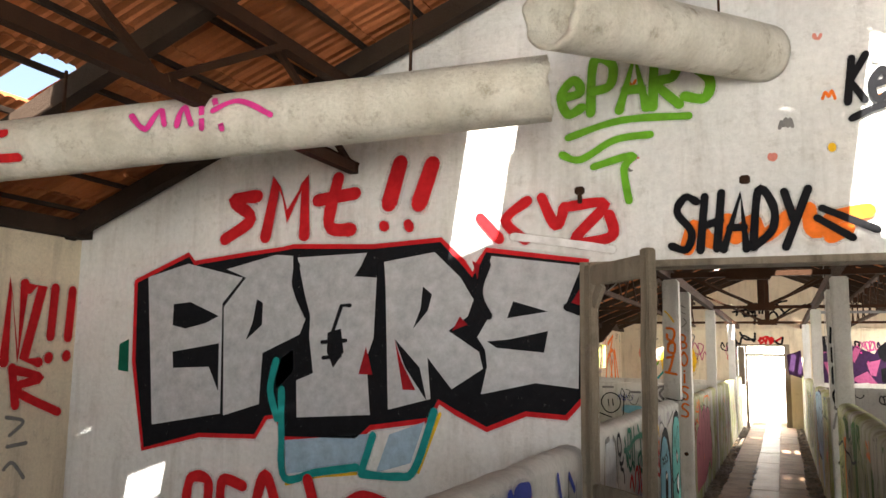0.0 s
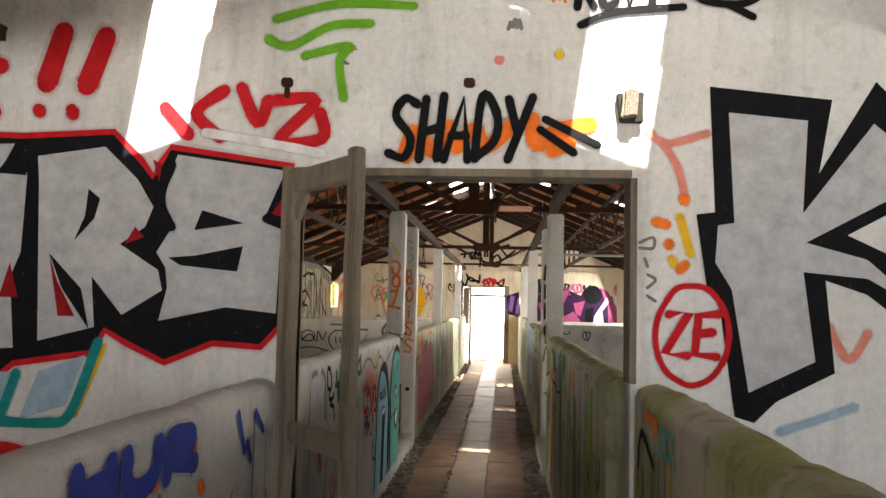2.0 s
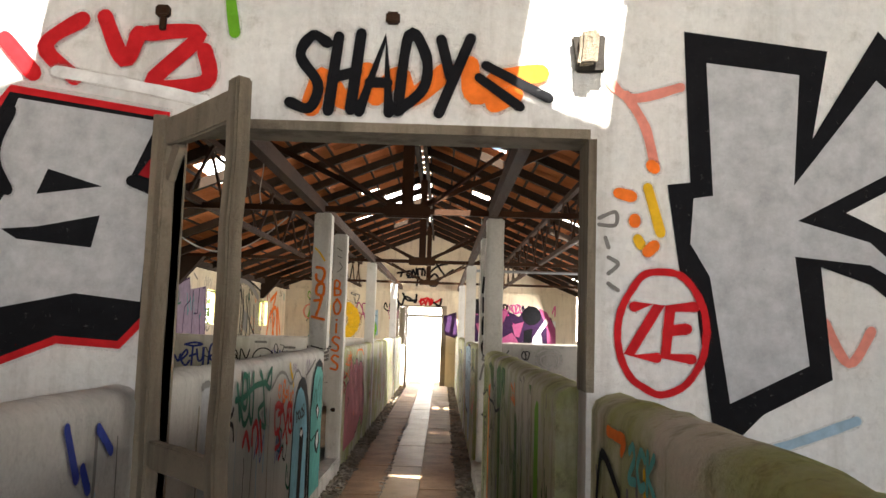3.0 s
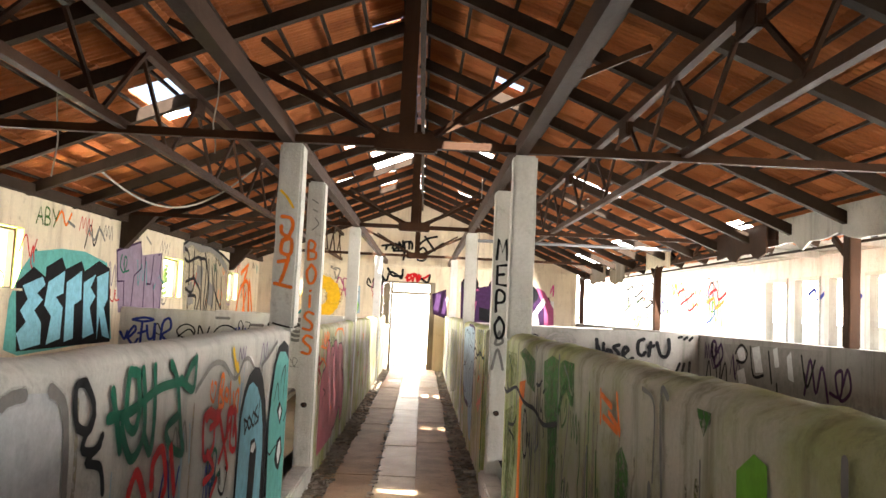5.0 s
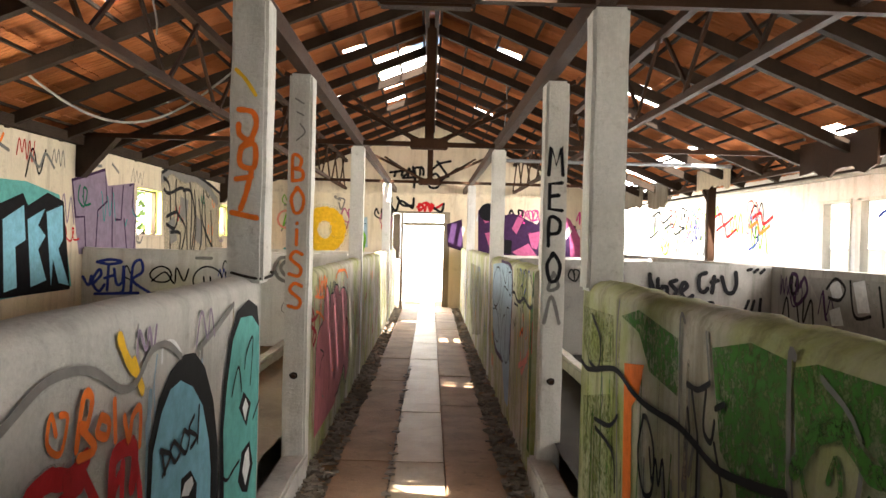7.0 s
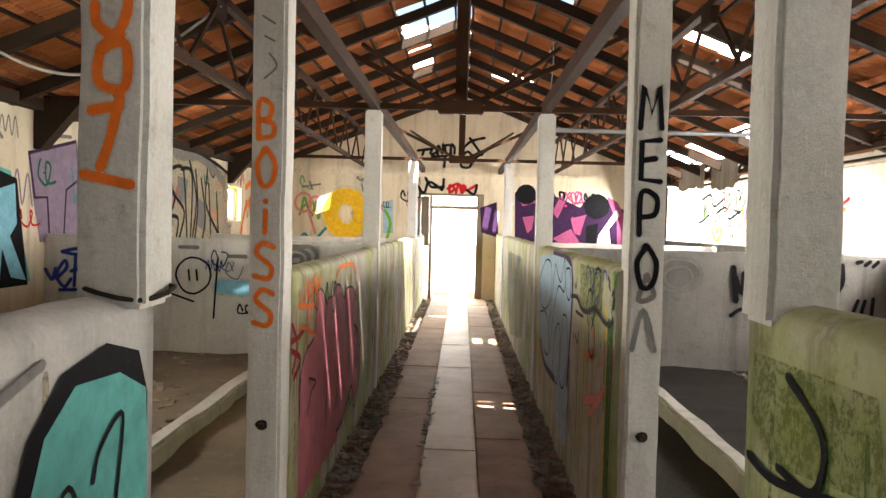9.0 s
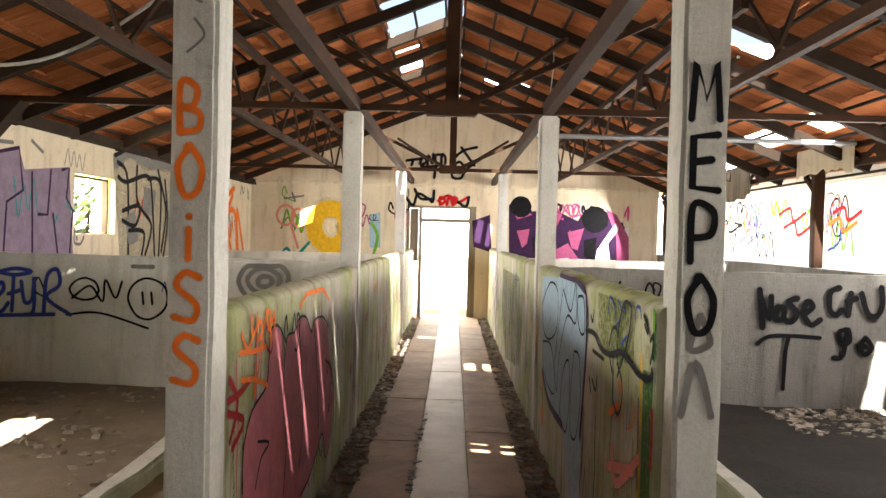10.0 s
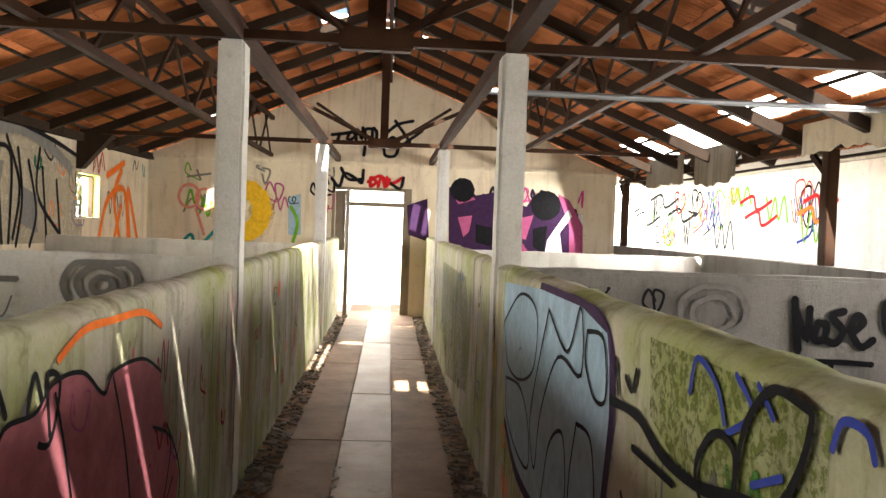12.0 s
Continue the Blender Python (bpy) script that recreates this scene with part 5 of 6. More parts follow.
tag_hand(F_L, wall_left, 'leafgreen', 'ABY', 11.25, 2.07, 0.17, 0.49, 2, 0, 0.022, 1, 'small green letters', False)
tag_lines(F_C1, wall_c1, 'black', [[(-2.71, 0.98), (-2.74, 0.92), (-2.82, 0.9), (-2.9, 0.92), (-2.94, 0.98), (-2.9, 1.04), (-2.82, 1.07), (-2.74, 1.04), (-2.71, 0.98)], [(-2.92, 0.91), (-2.78, 1.01), (-2.68, 0.89), (-2.66, 1.06), (-2.58, 0.92), (-2.53, 1.05)], [(-2.96, 0.78), (-2.7, 0.8), (-2.32, 0.69)], [(-2.17, 0.93), (-2.19, 0.85), (-2.25, 0.79), (-2.32, 0.76), (-2.4, 0.78), (-2.45, 0.84), (-2.48, 0.92), (-2.46, 1.0), (-2.4, 1.06), (-2.33, 1.08), (-2.25, 1.06), (-2.19, 1.01), (-2.17, 0.93)], [(-2.37, 0.97), (-2.36, 0.88)], [(-2.3, 0.97), (-2.29, 0.88)], [(-2.11, 1.07), (-2.13, 0.74), (-2.14, 0.55)]], 0.018, 1, 'black scribbled tags', True)
tag_lines(F_C1, wall_c1, 'grey', [[(-2.45, 1.17), (-2.29, 1.17)], [(-2.01, 1.1), (-1.86, 1.1)]], 0.03, 1, '', True)
tag_lines(F_C1, wall_c1, 'skyblue', [[(-2.09, 0.83), (-1.87, 0.82)]], 0.12, 1, 'sky blue smear', True)
tag_lines(F_C1, wall_c1, 'grey', [[(-1.23, 1.09), (-1.24, 1.03), (-1.28, 0.98), (-1.34, 0.95), (-1.42, 0.93), (-1.49, 0.94), (-1.56, 0.97), (-1.6, 1.02), (-1.62, 1.08), (-1.6, 1.14), (-1.56, 1.19), (-1.5, 1.2), (-1.43, 1.2), (-1.35, 1.2), (-1.29, 1.2), (-1.24, 1.15), (-1.23, 1.09)], [(-1.3, 1.09), (-1.31, 1.05), (-1.34, 1.01), (-1.39, 0.99), (-1.45, 0.99), (-1.5, 1.01), (-1.53, 1.04), (-1.55, 1.08), (-1.54, 1.12), (-1.5, 1.16), (-1.45, 1.18), (-1.4, 1.18), (-1.35, 1.16), (-1.31, 1.13), (-1.3, 1.09)], [(-1.36, 1.08), (-1.37, 1.06), (-1.4, 1.04), (-1.43, 1.04), (-1.46, 1.05), (-1.47, 1.08), (-1.46, 1.1), (-1.43, 1.12), (-1.4, 1.12), (-1.37, 1.11), (-1.36, 1.08)]], 0.035, 1, 'dark painted rings', True)
tag_lines(F_C2, wall_c2, 'grey', [[(2.13, 1.05), (2.12, 0.99), (2.07, 0.94), (1.99, 0.91), (1.9, 0.9), (1.82, 0.93), (1.77, 0.97), (1.75, 1.03), (1.76, 1.1), (1.82, 1.15), (1.89, 1.18), (1.98, 1.18), (2.06, 1.16), (2.11, 1.11), (2.13, 1.05)], [(2.06, 1.03), (2.05, 0.98), (2.01, 0.95), (1.95, 0.93), (1.88, 0.94), (1.84, 0.97), (1.82, 1.02), (1.83, 1.07), (1.88, 1.1), (1.94, 1.12), (2.0, 1.11), (2.05, 1.07), (2.06, 1.03)]], 0.03, 1, '', True)
tag_lines(F_AN, annex_wall, 'black', [[(32.49, 2.26), (31.51, 2.4), (31.14, 2.04), (30.11, 2.26)]], 0.07, 1, '', True)
tag_lines(F_AN, annex_wall, 'black', [[(31.2, 1.85), (30.3, 2.0), (29.97, 1.66), (29.01, 1.88)]], 0.07, 1, '', True)
tag_lines(F_AN, annex_wall, 'black', [[(29.75, 2.31), (28.94, 2.43), (28.64, 2.1), (27.78, 2.29)]], 0.07, 1, '', True)
tag_lines(F_AN, annex_wall, 'black', [[(28.36, 1.92), (27.63, 2.05), (27.37, 1.75), (26.59, 1.94)]], 0.07, 1, '', True)
tag_lines(F_AN, annex_wall, 'red', [[(24.37, 2.11), (23.85, 2.22), (23.66, 1.96), (23.11, 2.11)]], 0.07, 1, '', True)
tag_lines(F_AN, annex_wall, 'red', [[(24.13, 1.82), (23.62, 1.93), (23.44, 1.67), (22.89, 1.84)]], 0.07, 1, '', True)
tag_lines(F_AN, annex_wall, 'red', [[(21.98, 2.07), (21.58, 2.16), (21.43, 1.93), (20.99, 2.07)]], 0.07, 1, '', True)
tag_lines(F_AN, annex_wall, 'orange', [[(22.15, 1.87), (21.73, 1.97), (21.59, 1.74), (21.13, 1.89)]], 0.07, 1, '', True)
tag_lines(F_AN, annex_wall, 'blue', [[(17.17, 1.97), (16.95, 2.05), (16.87, 1.88), (16.62, 1.98)]], 0.07, 1, '', True)
tag_lines(F_AN, annex_wall, 'blue', [[(15.95, 1.91), (15.76, 1.97), (15.7, 1.82), (15.49, 1.92)]], 0.07, 1, '', True)

tag_fill(F_l1, wall_l1, 'silver', [[(4.94, 1.19), (5.07, 1.19), (5.17, 1.18), (5.23, 1.09), (5.25, 0.12), (4.97, 0.12)]], -0.8, 'pale silver fill of an older piece')
tag_lines(F_l1, wall_l1, 'grey', [[(5.15, 1.19), (5.22, 1.15), (5.25, 1.06), (5.26, 0.93)], [(4.94, 1.18), (4.98, 1.19), (5.03, 1.19)]], 0.03, 0, 'dark arc', True)
tag_lines(F_l1, wall_l1, 'black', [[(5.33, 1.19), (5.28, 1.18), (5.3, 1.09), (5.38, 1.07), (5.39, 1.13), (5.33, 1.19)], [(5.4, 1.1), (5.34, 1.03), (5.42, 1.01), (5.46, 1.04)], [(5.45, 1.02), (5.37, 0.99), (5.46, 0.96), (5.49, 0.89)]], 0.024, 1, 'black scrawl', True)
tag_lines(F_l1, wall_l1, 'dark_green', [[(5.51, 1.15), (5.55, 1.07), (5.59, 0.98)], [(5.49, 1.08), (5.66, 1.08), (5.89, 1.12), (6.13, 1.12)], [(5.7, 1.18), (5.65, 1.19), (5.62, 1.18), (5.62, 1.06), (5.69, 1.02), (5.72, 1.08), (5.69, 1.18)], [(5.73, 1.19), (5.76, 1.11), (5.77, 0.99), (5.68, 0.94), (5.6, 1.02), (5.59, 1.07)], [(5.84, 1.19), (5.86, 1.07), (5.86, 0.98), (5.84, 0.93), (5.78, 0.99)], [(6.0, 1.19), (6.08, 1.12), (6.15, 0.95), (6.19, 0.87), (6.05, 0.91), (5.99, 0.98), (6.12, 1.01)], [(6.29, 1.19), (6.22, 1.16), (6.16, 1.11)], [(6.29, 1.19), (6.27, 1.08), (6.11, 1.13)]], 0.032, 2, 'dark green sprayed letters', True)
tag_lines(F_l1, wall_l1, 'grey', [[(6.31, 1.07), (6.38, 1.1), (6.53, 1.15), (6.71, 1.14), (6.88, 1.07), (6.98, 1.07), (7.08, 1.13), (7.2, 1.13), (7.32, 1.08)], [(7.51, 1.08), (7.7, 1.12), (7.92, 1.18)]], 0.02, 2, 'dark wavy line', True)
tag_lines(F_l1, wall_l1, 'red', [[(6.55, 0.97), (6.45, 0.95), (6.46, 0.84), (6.5, 0.79), (6.61, 0.82), (6.61, 0.94)], [(6.55, 0.9), (6.68, 0.91)], [(6.66, 0.96), (6.8, 0.79), (6.88, 0.68)], [(6.88, 0.87), (6.76, 0.77), (6.72, 0.74)], [(6.9, 0.89), (6.91, 0.77), (7.02, 0.75), (6.96, 0.93)], [(6.53, 0.81), (6.64, 0.72), (6.5, 0.7)], [(6.7, 0.67), (6.62, 0.62)]], 0.03, 2.4, 'red scribbled letters', True)
tag_lines(F_l1, wall_l1, 'red', [[(5.68, 0.84), (5.74, 0.89), (5.82, 0.8)], [(5.88, 0.82), (5.88, 0.89), (5.96, 0.92), (6.02, 0.81), (5.99, 0.76)], [(6.05, 0.91), (6.12, 0.75)]], 0.036, 2.4, 'red scribbled letters', True)
tag_lines(F_l1, wall_l1, 'orange', [[(6.65, 0.99), (6.68, 1.09), (6.72, 1.08), (6.7, 1.03), (6.67, 1.03), (6.74, 0.97), (6.66, 0.97)], [(6.77, 1.03), (6.75, 1.0), (6.8, 0.98), (6.81, 1.01), (6.77, 1.03)], [(6.84, 1.05), (6.85, 0.96)], [(6.9, 1.0), (6.93, 0.94), (6.95, 0.99), (7.0, 1.0), (7.0, 0.91)]], 0.022, 3, 'orange sprayed letters', True)
tag_lines(F_l1, wall_l1, 'red', [[(6.49, 0.95), (6.54, 0.96), (6.63, 0.94), (6.7, 0.96)], [(6.84, 0.83), (6.85, 0.92), (6.97, 0.91), (6.96, 0.82)]], 0.045, 2.2, 'red sprayed strokes', True)
tag_fill(F_l1, wall_l1, 'black', [[(7.03, 0.12), (7.08, 0.89), (7.15, 0.99), (7.24, 1.05), (7.36, 1.08), (7.47, 1.07), (7.58, 1.01), (7.69, 0.88), (7.76, 0.71), (7.8, 0.12)]], 0, 'black edge of a painted figure')
tag_fill(F_l1, wall_l1, 'skyblue', [[(7.06, 0.12), (7.11, 0.86), (7.17, 0.95), (7.24, 1.0), (7.33, 1.01), (7.45, 0.97), (7.56, 0.89), (7.64, 0.76), (7.67, 0.66), (7.67, 0.12)]], 1, 'blue domed figure')
tag_fill(F_l1, wall_l1, 'black', [[(7.81, 0.12), (7.78, 0.76), (7.81, 0.91), (7.88, 1.06), (7.99, 1.15), (8.17, 1.18), (8.33, 1.14), (8.38, 1.04), (8.38, 0.88), (8.38, 0.12)]], 0.4, 'black edge of a painted figure')
tag_fill(F_l1, wall_l1, 'turquoise', [[(7.89, 0.12), (7.82, 0.75), (7.86, 0.9), (7.93, 1.05), (8.04, 1.12), (8.23, 1.11), (8.37, 1.05), (8.38, 0.89), (8.38, 0.12)]], 1.3, 'turquoise domed figure')
tag_lines(F_l1, wall_l1, 'black', [[(7.17, 0.85), (7.2, 0.78)], [(7.16, 0.85), (7.24, 0.82), (7.18, 0.78)], [(7.27, 0.85), (7.24, 0.83), (7.28, 0.79), (7.33, 0.81), (7.27, 0.85)], [(7.36, 0.86), (7.33, 0.82), (7.38, 0.79), (7.41, 0.83), (7.36, 0.86)], [(7.46, 0.88), (7.41, 0.85), (7.49, 0.81), (7.43, 0.79)], [(7.51, 0.9), (7.5, 0.79)]], 0.015, 3, 'small black lettering', True)
tag_fill(F_l1, wall_l1, 'black', [[(7.31, 0.12), (7.35, 0.72), (7.44, 0.72), (7.51, 0.66), (7.45, 0.12)], [(8.05, 0.5), (8.1, 0.6), (8.23, 0.61), (8.3, 0.5), (8.21, 0.41), (8.12, 0.44)], [(8.04, 0.78), (8.11, 0.83), (8.24, 0.76), (8.17, 0.68)]], 2, 'black rims of the eyes')
tag_fill(F_l1, wall_l1, 'white', [[(7.35, 0.67), (7.38, 0.7), (7.45, 0.7), (7.47, 0.67), (7.42, 0.65)], [(8.11, 0.52), (8.15, 0.58), (8.21, 0.59), (8.24, 0.51), (8.17, 0.45)], [(8.09, 0.77), (8.14, 0.8), (8.19, 0.76), (8.14, 0.71)]], 3, 'white eyes')
tag_lines(F_l1, wall_l1, 'black', [[(7.92, 0.85), (8.01, 0.94), (8.07, 0.84)], [(8.11, 0.92), (8.14, 0.98), (8.24, 1.02), (8.21, 0.84)], [(7.79, 0.6), (7.87, 0.56), (7.96, 0.57), (8.05, 0.58)], [(8.38, 0.76), (8.37, 0.74), (8.27, 0.69)]], 0.013, 3, 'thin black lines', True)
tag_lines(F_l1, wall_l1, 'yellow', [[(6.87, 1.19), (6.92, 1.13), (6.98, 1.09)], [(6.96, 1.12), (7.02, 1.04)]], 0.03, 2, 'yellow strokes', True)
tag_lines(F_l1, wall_l1, 'mauve', [[(6.98, 1.12), (6.99, 1.19), (7.04, 1.14), (7.06, 1.19), (7.09, 1.13), (7.11, 1.19)], [(7.47, 1.09), (7.52, 1.19), (7.59, 1.1), (7.62, 1.19), (7.67, 1.1)]], 0.014, 2, 'faded violet scrawl', True)
tag_lines(F_l1, wall_l1, 'white', [[(7.16, 1.09), (7.17, 1.13), (7.25, 1.13), (7.32, 1.09)]], 0.015, 2, 'white arc', True)
tag_fill(F_r1, wall_r1, 'leafgreen', [[(6.86, 1.2), (6.64, 1.24), (6.47, 1.23), (6.46, 0.12), (6.7, 0.94), (6.79, 0.98), (6.83, 1.1)]], -0.6, 'green paint over the concrete')
tag_fill(F_r1, wall_r1, 'leafgreen', [[(6.45, 1.22), (6.36, 1.24), (6.16, 1.24), (6.15, 1.12), (6.26, 1.16), (6.35, 1.12), (6.43, 1.08)], [(7.73, 1.19), (7.51, 1.23), (7.11, 1.19), (7.1, 1.04), (7.37, 1.06), (7.5, 1.16)]], -0.6, 'green paint over the concrete')
tag_fill(F_r1, wall_r1, 'moss', [[(8.38, 1.17), (7.85, 1.18), (7.81, 1.02), (8.28, 0.95), (8.38, 1.03)], [(8.35, 0.8), (7.86, 0.9), (7.78, 0.62), (8.0, 0.12), (8.29, 0.12)]], -0.4, 'yellow-green paint over the concrete')
tag_fill(F_r1, wall_r1, 'orange', [[(7.67, 1.04), (7.43, 1.07), (7.48, 0.97), (7.56, 0.92), (7.51, 0.12), (7.63, 0.12)]], 0, 'orange streak of paint')
tag_lines(F_r1, wall_r1, 'grey', [[(6.44, 1.24), (6.46, 1.23), (6.45, 0.99)]], 0.018, 1, 'dark vertical joint line', True)
tag_lines(F_r1, wall_r1, 'grey', [[(7.05, 1.24), (7.09, 1.22), (7.06, 0.79)], [(7.75, 1.24), (7.78, 1.07), (7.71, 0.58)], [(6.89, 1.23), (6.86, 1.12)]], 0.015, 1, 'dark vertical joint lines', True)
tag_lines(F_r1, wall_r1, 'black', [[(8.38, 0.94), (8.22, 0.93), (7.79, 1.0), (7.55, 0.97), (7.36, 0.96), (7.09, 0.97), (6.96, 0.96), (6.8, 0.94), (6.62, 0.96), (6.45, 0.99)]], 0.02, 3, 'black wandering line', True)
tag_lines(F_r1, wall_r1, 'black', [[(7.41, 0.92), (7.46, 0.8), (7.39, 0.7), (7.3, 0.73), (7.29, 0.85), (7.36, 0.92), (7.41, 0.92)], [(8.19, 1.15), (8.03, 1.07), (8.06, 0.96), (8.22, 0.96)], [(8.09, 0.76), (7.85, 0.79), (7.73, 0.85)], [(8.08, 0.73), (7.79, 0.71), (7.74, 0.59)]], 0.018, 2, 'black curved strokes', True)
tag_lines(F_r1, wall_r1, 'black', [[(7.01, 1.09), (6.93, 1.09), (6.85, 1.12)], [(7.0, 1.03), (6.98, 0.98)], [(6.97, 1.08), (6.92, 0.98)], [(6.87, 1.1), (6.88, 1.01), (6.83, 0.99), (6.81, 1.04)], [(6.76, 1.09), (6.81, 1.07)], [(6.92, 0.97), (6.92, 0.83)], [(6.81, 0.99), (6.76, 0.91), (6.76, 0.89)]], 0.015, 3.5, 'black scrawl', True)
tag_lines(F_r1, wall_r1, 'leafgreen', [[(6.43, 1.04), (6.35, 1.12), (6.28, 1.15)], [(6.26, 1.15), (6.19, 1.11), (6.15, 1.11)]], 0.035, 2, 'green curls', True)
tag_lines(F_r1, wall_r1, 'orange', [[(5.72, 1.19), (5.71, 1.1)], [(5.7, 1.18), (5.58, 1.16)], [(5.61, 1.14), (5.48, 1.11)], [(5.52, 1.2), (5.48, 1.1)], [(5.68, 1.12), (5.51, 1.1)]], 0.018, 2, 'orange scrawled letters', True)
tag_fill(F_r1, wall_r1, 'leafgreen', [[(4.9, 1.24), (4.74, 1.24), (4.82, 1.24), (4.86, 1.19), (4.89, 1.22)]], 0, 'green paint over the concrete')
tag_fill(F_r1, wall_r1, 'green', [[(4.7, 0.12), (4.7, 1.16), (4.63, 1.2), (4.58, 1.19), (4.55, 0.12)]], 0, 'green painted dome')
tag_fill(F_r1, wall_r1, 'leafgreen', [[(5.55, 0.12), (5.53, 1.04), (5.47, 1.07), (5.4, 1.03), (5.37, 0.12)]], 0, 'green painted dome')
tag_lines(F_r1, wall_r1, 'grey', [[(5.08, 1.24), (5.13, 1.24), (5.11, 1.02)], [(4.35, 1.24), (4.35, 1.2)]], 0.018, 1, 'dark vertical joint lines', True)
tag_lines(F_r1, wall_r1, 'grey', [[(5.28, 1.24), (5.18, 1.21), (5.18, 1.04)], [(6.34, 1.22), (6.21, 1.12), (6.32, 0.8)]], 0.012, 1, 'thin dark runs', True)
tag_fill(F_l2, wall_l2, 'rose', [[(10.22, 0.12), (10.22, 0.7), (10.33, 0.81), (10.54, 0.86), (10.58, 0.96), (10.6, 1.07), (10.72, 1.08), (10.84, 1.02), (10.88, 0.92), (10.93, 1.01), (11.08, 1.01), (11.18, 1.06), (11.36, 1.05), (11.52, 0.96), (11.6, 1.01), (11.87, 1.0), (12.08, 0.92), (12.18, 0.71), (12.38, 0.47), (12.3, 0.24), (12.09, 0.15), (11.97, 0.32), (11.79, 0.27), (11.54, 0.19), (11.31, 0.12)]], 0, 'pink sprayed piece')
tag_lines(F_l2, wall_l2, 'black', [[(10.22, 0.54), (10.22, 0.7), (10.33, 0.81), (10.54, 0.86), (10.58, 0.96), (10.6, 1.07), (10.72, 1.08), (10.84, 1.02), (10.88, 0.92), (10.93, 1.01), (11.08, 1.01), (11.18, 1.06), (11.36, 1.05), (11.52, 0.96), (11.6, 1.01), (11.87, 1.0), (12.08, 0.92)], [(12.18, 0.71), (12.38, 0.47), (12.3, 0.24), (12.09, 0.15), (11.97, 0.32), (11.79, 0.27), (11.54, 0.19), (11.31, 0.18)], [(10.88, 0.92), (10.87, 0.72), (10.95, 0.53), (10.91, 0.31)], [(11.19, 1.03), (11.27, 0.83), (11.34, 0.56), (11.27, 0.33)], [(11.6, 0.99), (11.72, 0.75), (11.83, 0.39)], [(12.01, 0.74), (12.24, 0.63), (12.16, 0.41), (12.28, 0.48)], [(10.43, 0.67), (10.61, 0.62), (10.48, 0.59), (10.4, 0.5)]], 0.013, 1, 'black outline', True)
tag_lines(F_l2, wall_l2, 'orange', [[(10.29, 1.16), (10.31, 1.09), (10.43, 1.13), (10.46, 1.03)], [(10.37, 1.16), (10.4, 1.06), (10.56, 1.16), (10.6, 1.02)], [(10.51, 1.16), (10.57, 1.08), (10.66, 1.14), (10.64, 1.03)], [(10.16, 1.11), (10.23, 1.05), (10.3, 1.08)], [(10.13, 1.05), (10.32, 1.03), (10.52, 1.02)], [(10.17, 0.95), (10.36, 0.92), (10.56, 0.86)], [(10.36, 0.97), (10.35, 0.86)], [(10.44, 1.04), (10.38, 0.9)]], 0.02, 2, 'orange scribble', True)
tag_lines(F_l2, wall_l2, 'dark_red', [[(10.02, 0.98), (10.13, 0.88), (10.04, 0.77)], [(10.01, 0.91), (10.16, 0.91), (10.28, 0.93)], [(10.01, 0.87), (10.21, 0.8), (10.07, 0.74)]], 0.026, 1, 'dark red scribble', True)
tag_lines(F_l2, wall_l2, 'orange', [[(11.21, 1.11), (11.37, 1.16), (11.6, 1.16), (11.88, 1.15), (12.08, 1.08)]], 0.022, 1, 'orange arc', True)
tag_fill(F_r2, wall_r2, 'moss', [[(17.69, 1.08), (15.16, 1.09), (14.77, 0.66), (14.9, 0.27), (16.79, 0.05), (17.75, 0.54)], [(10.95, 1.24), (10.22, 1.24), (10.24, 1.03), (10.7, 0.99), (10.93, 1.07)], [(9.95, 1.24), (9.95, 1.23), (9.95, 1.19)]], -0.6, 'yellow-green moss')
tag_fill(F_r2, wall_r2, 'leafgreen', [[(10.09, 1.04), (9.96, 1.05), (9.98, 0.12), (10.09, 0.12)]], -0.6, 'green run of paint')
tag_fill(F_r2, wall_r2, 'pale_blue', [[(13.14, 1.2), (12.21, 1.24), (11.57, 1.24), (11.29, 1.2), (11.22, 1.04), (11.24, 0.87), (11.34, 0.12), (11.62, 0.12), (11.97, 0.43), (12.62, 0.42), (13.0, 0.56), (13.15, 0.87)]], 0, 'pale blue sprayed piece')
tag_lines(F_r2, wall_r2, 'purple', [[(12.21, 1.24), (11.57, 1.24), (11.29, 1.2), (11.22, 1.04), (11.24, 0.87), (11.33, 0.51)], [(11.97, 0.41), (12.61, 0.41), (12.99, 0.54)]], 0.05, -0.3, 'dark violet shadow of a piece', True)
tag_lines(F_r2, wall_r2, 'black', [[(13.1, 1.01), (12.67, 1.18), (12.28, 1.15), (12.29, 0.93), (12.6, 0.82), (12.94, 0.83), (13.1, 1.01)], [(12.97, 0.76), (12.59, 0.79), (12.37, 0.69), (12.34, 0.52), (12.63, 0.51), (12.93, 0.6), (12.97, 0.76)], [(12.03, 1.18), (11.73, 1.08), (11.57, 1.24), (11.54, 1.04), (11.86, 1.04), (12.12, 0.79), (12.2, 0.56), (12.32, 0.72), (12.16, 1.0), (12.03, 1.18)], [(12.06, 0.48), (11.95, 0.72), (11.75, 0.81), (11.68, 0.63), (11.78, 0.42), (11.97, 0.43), (12.06, 0.48)], [(11.57, 0.89), (11.4, 0.88), (11.34, 0.68), (11.45, 0.47), (11.63, 0.46), (11.64, 0.69), (11.57, 0.89)], [(11.48, 1.18), (11.31, 1.18), (11.27, 1.03), (11.39, 1.01), (11.49, 1.09), (11.48, 1.18)]], 0.014, 2, 'black outline', True)
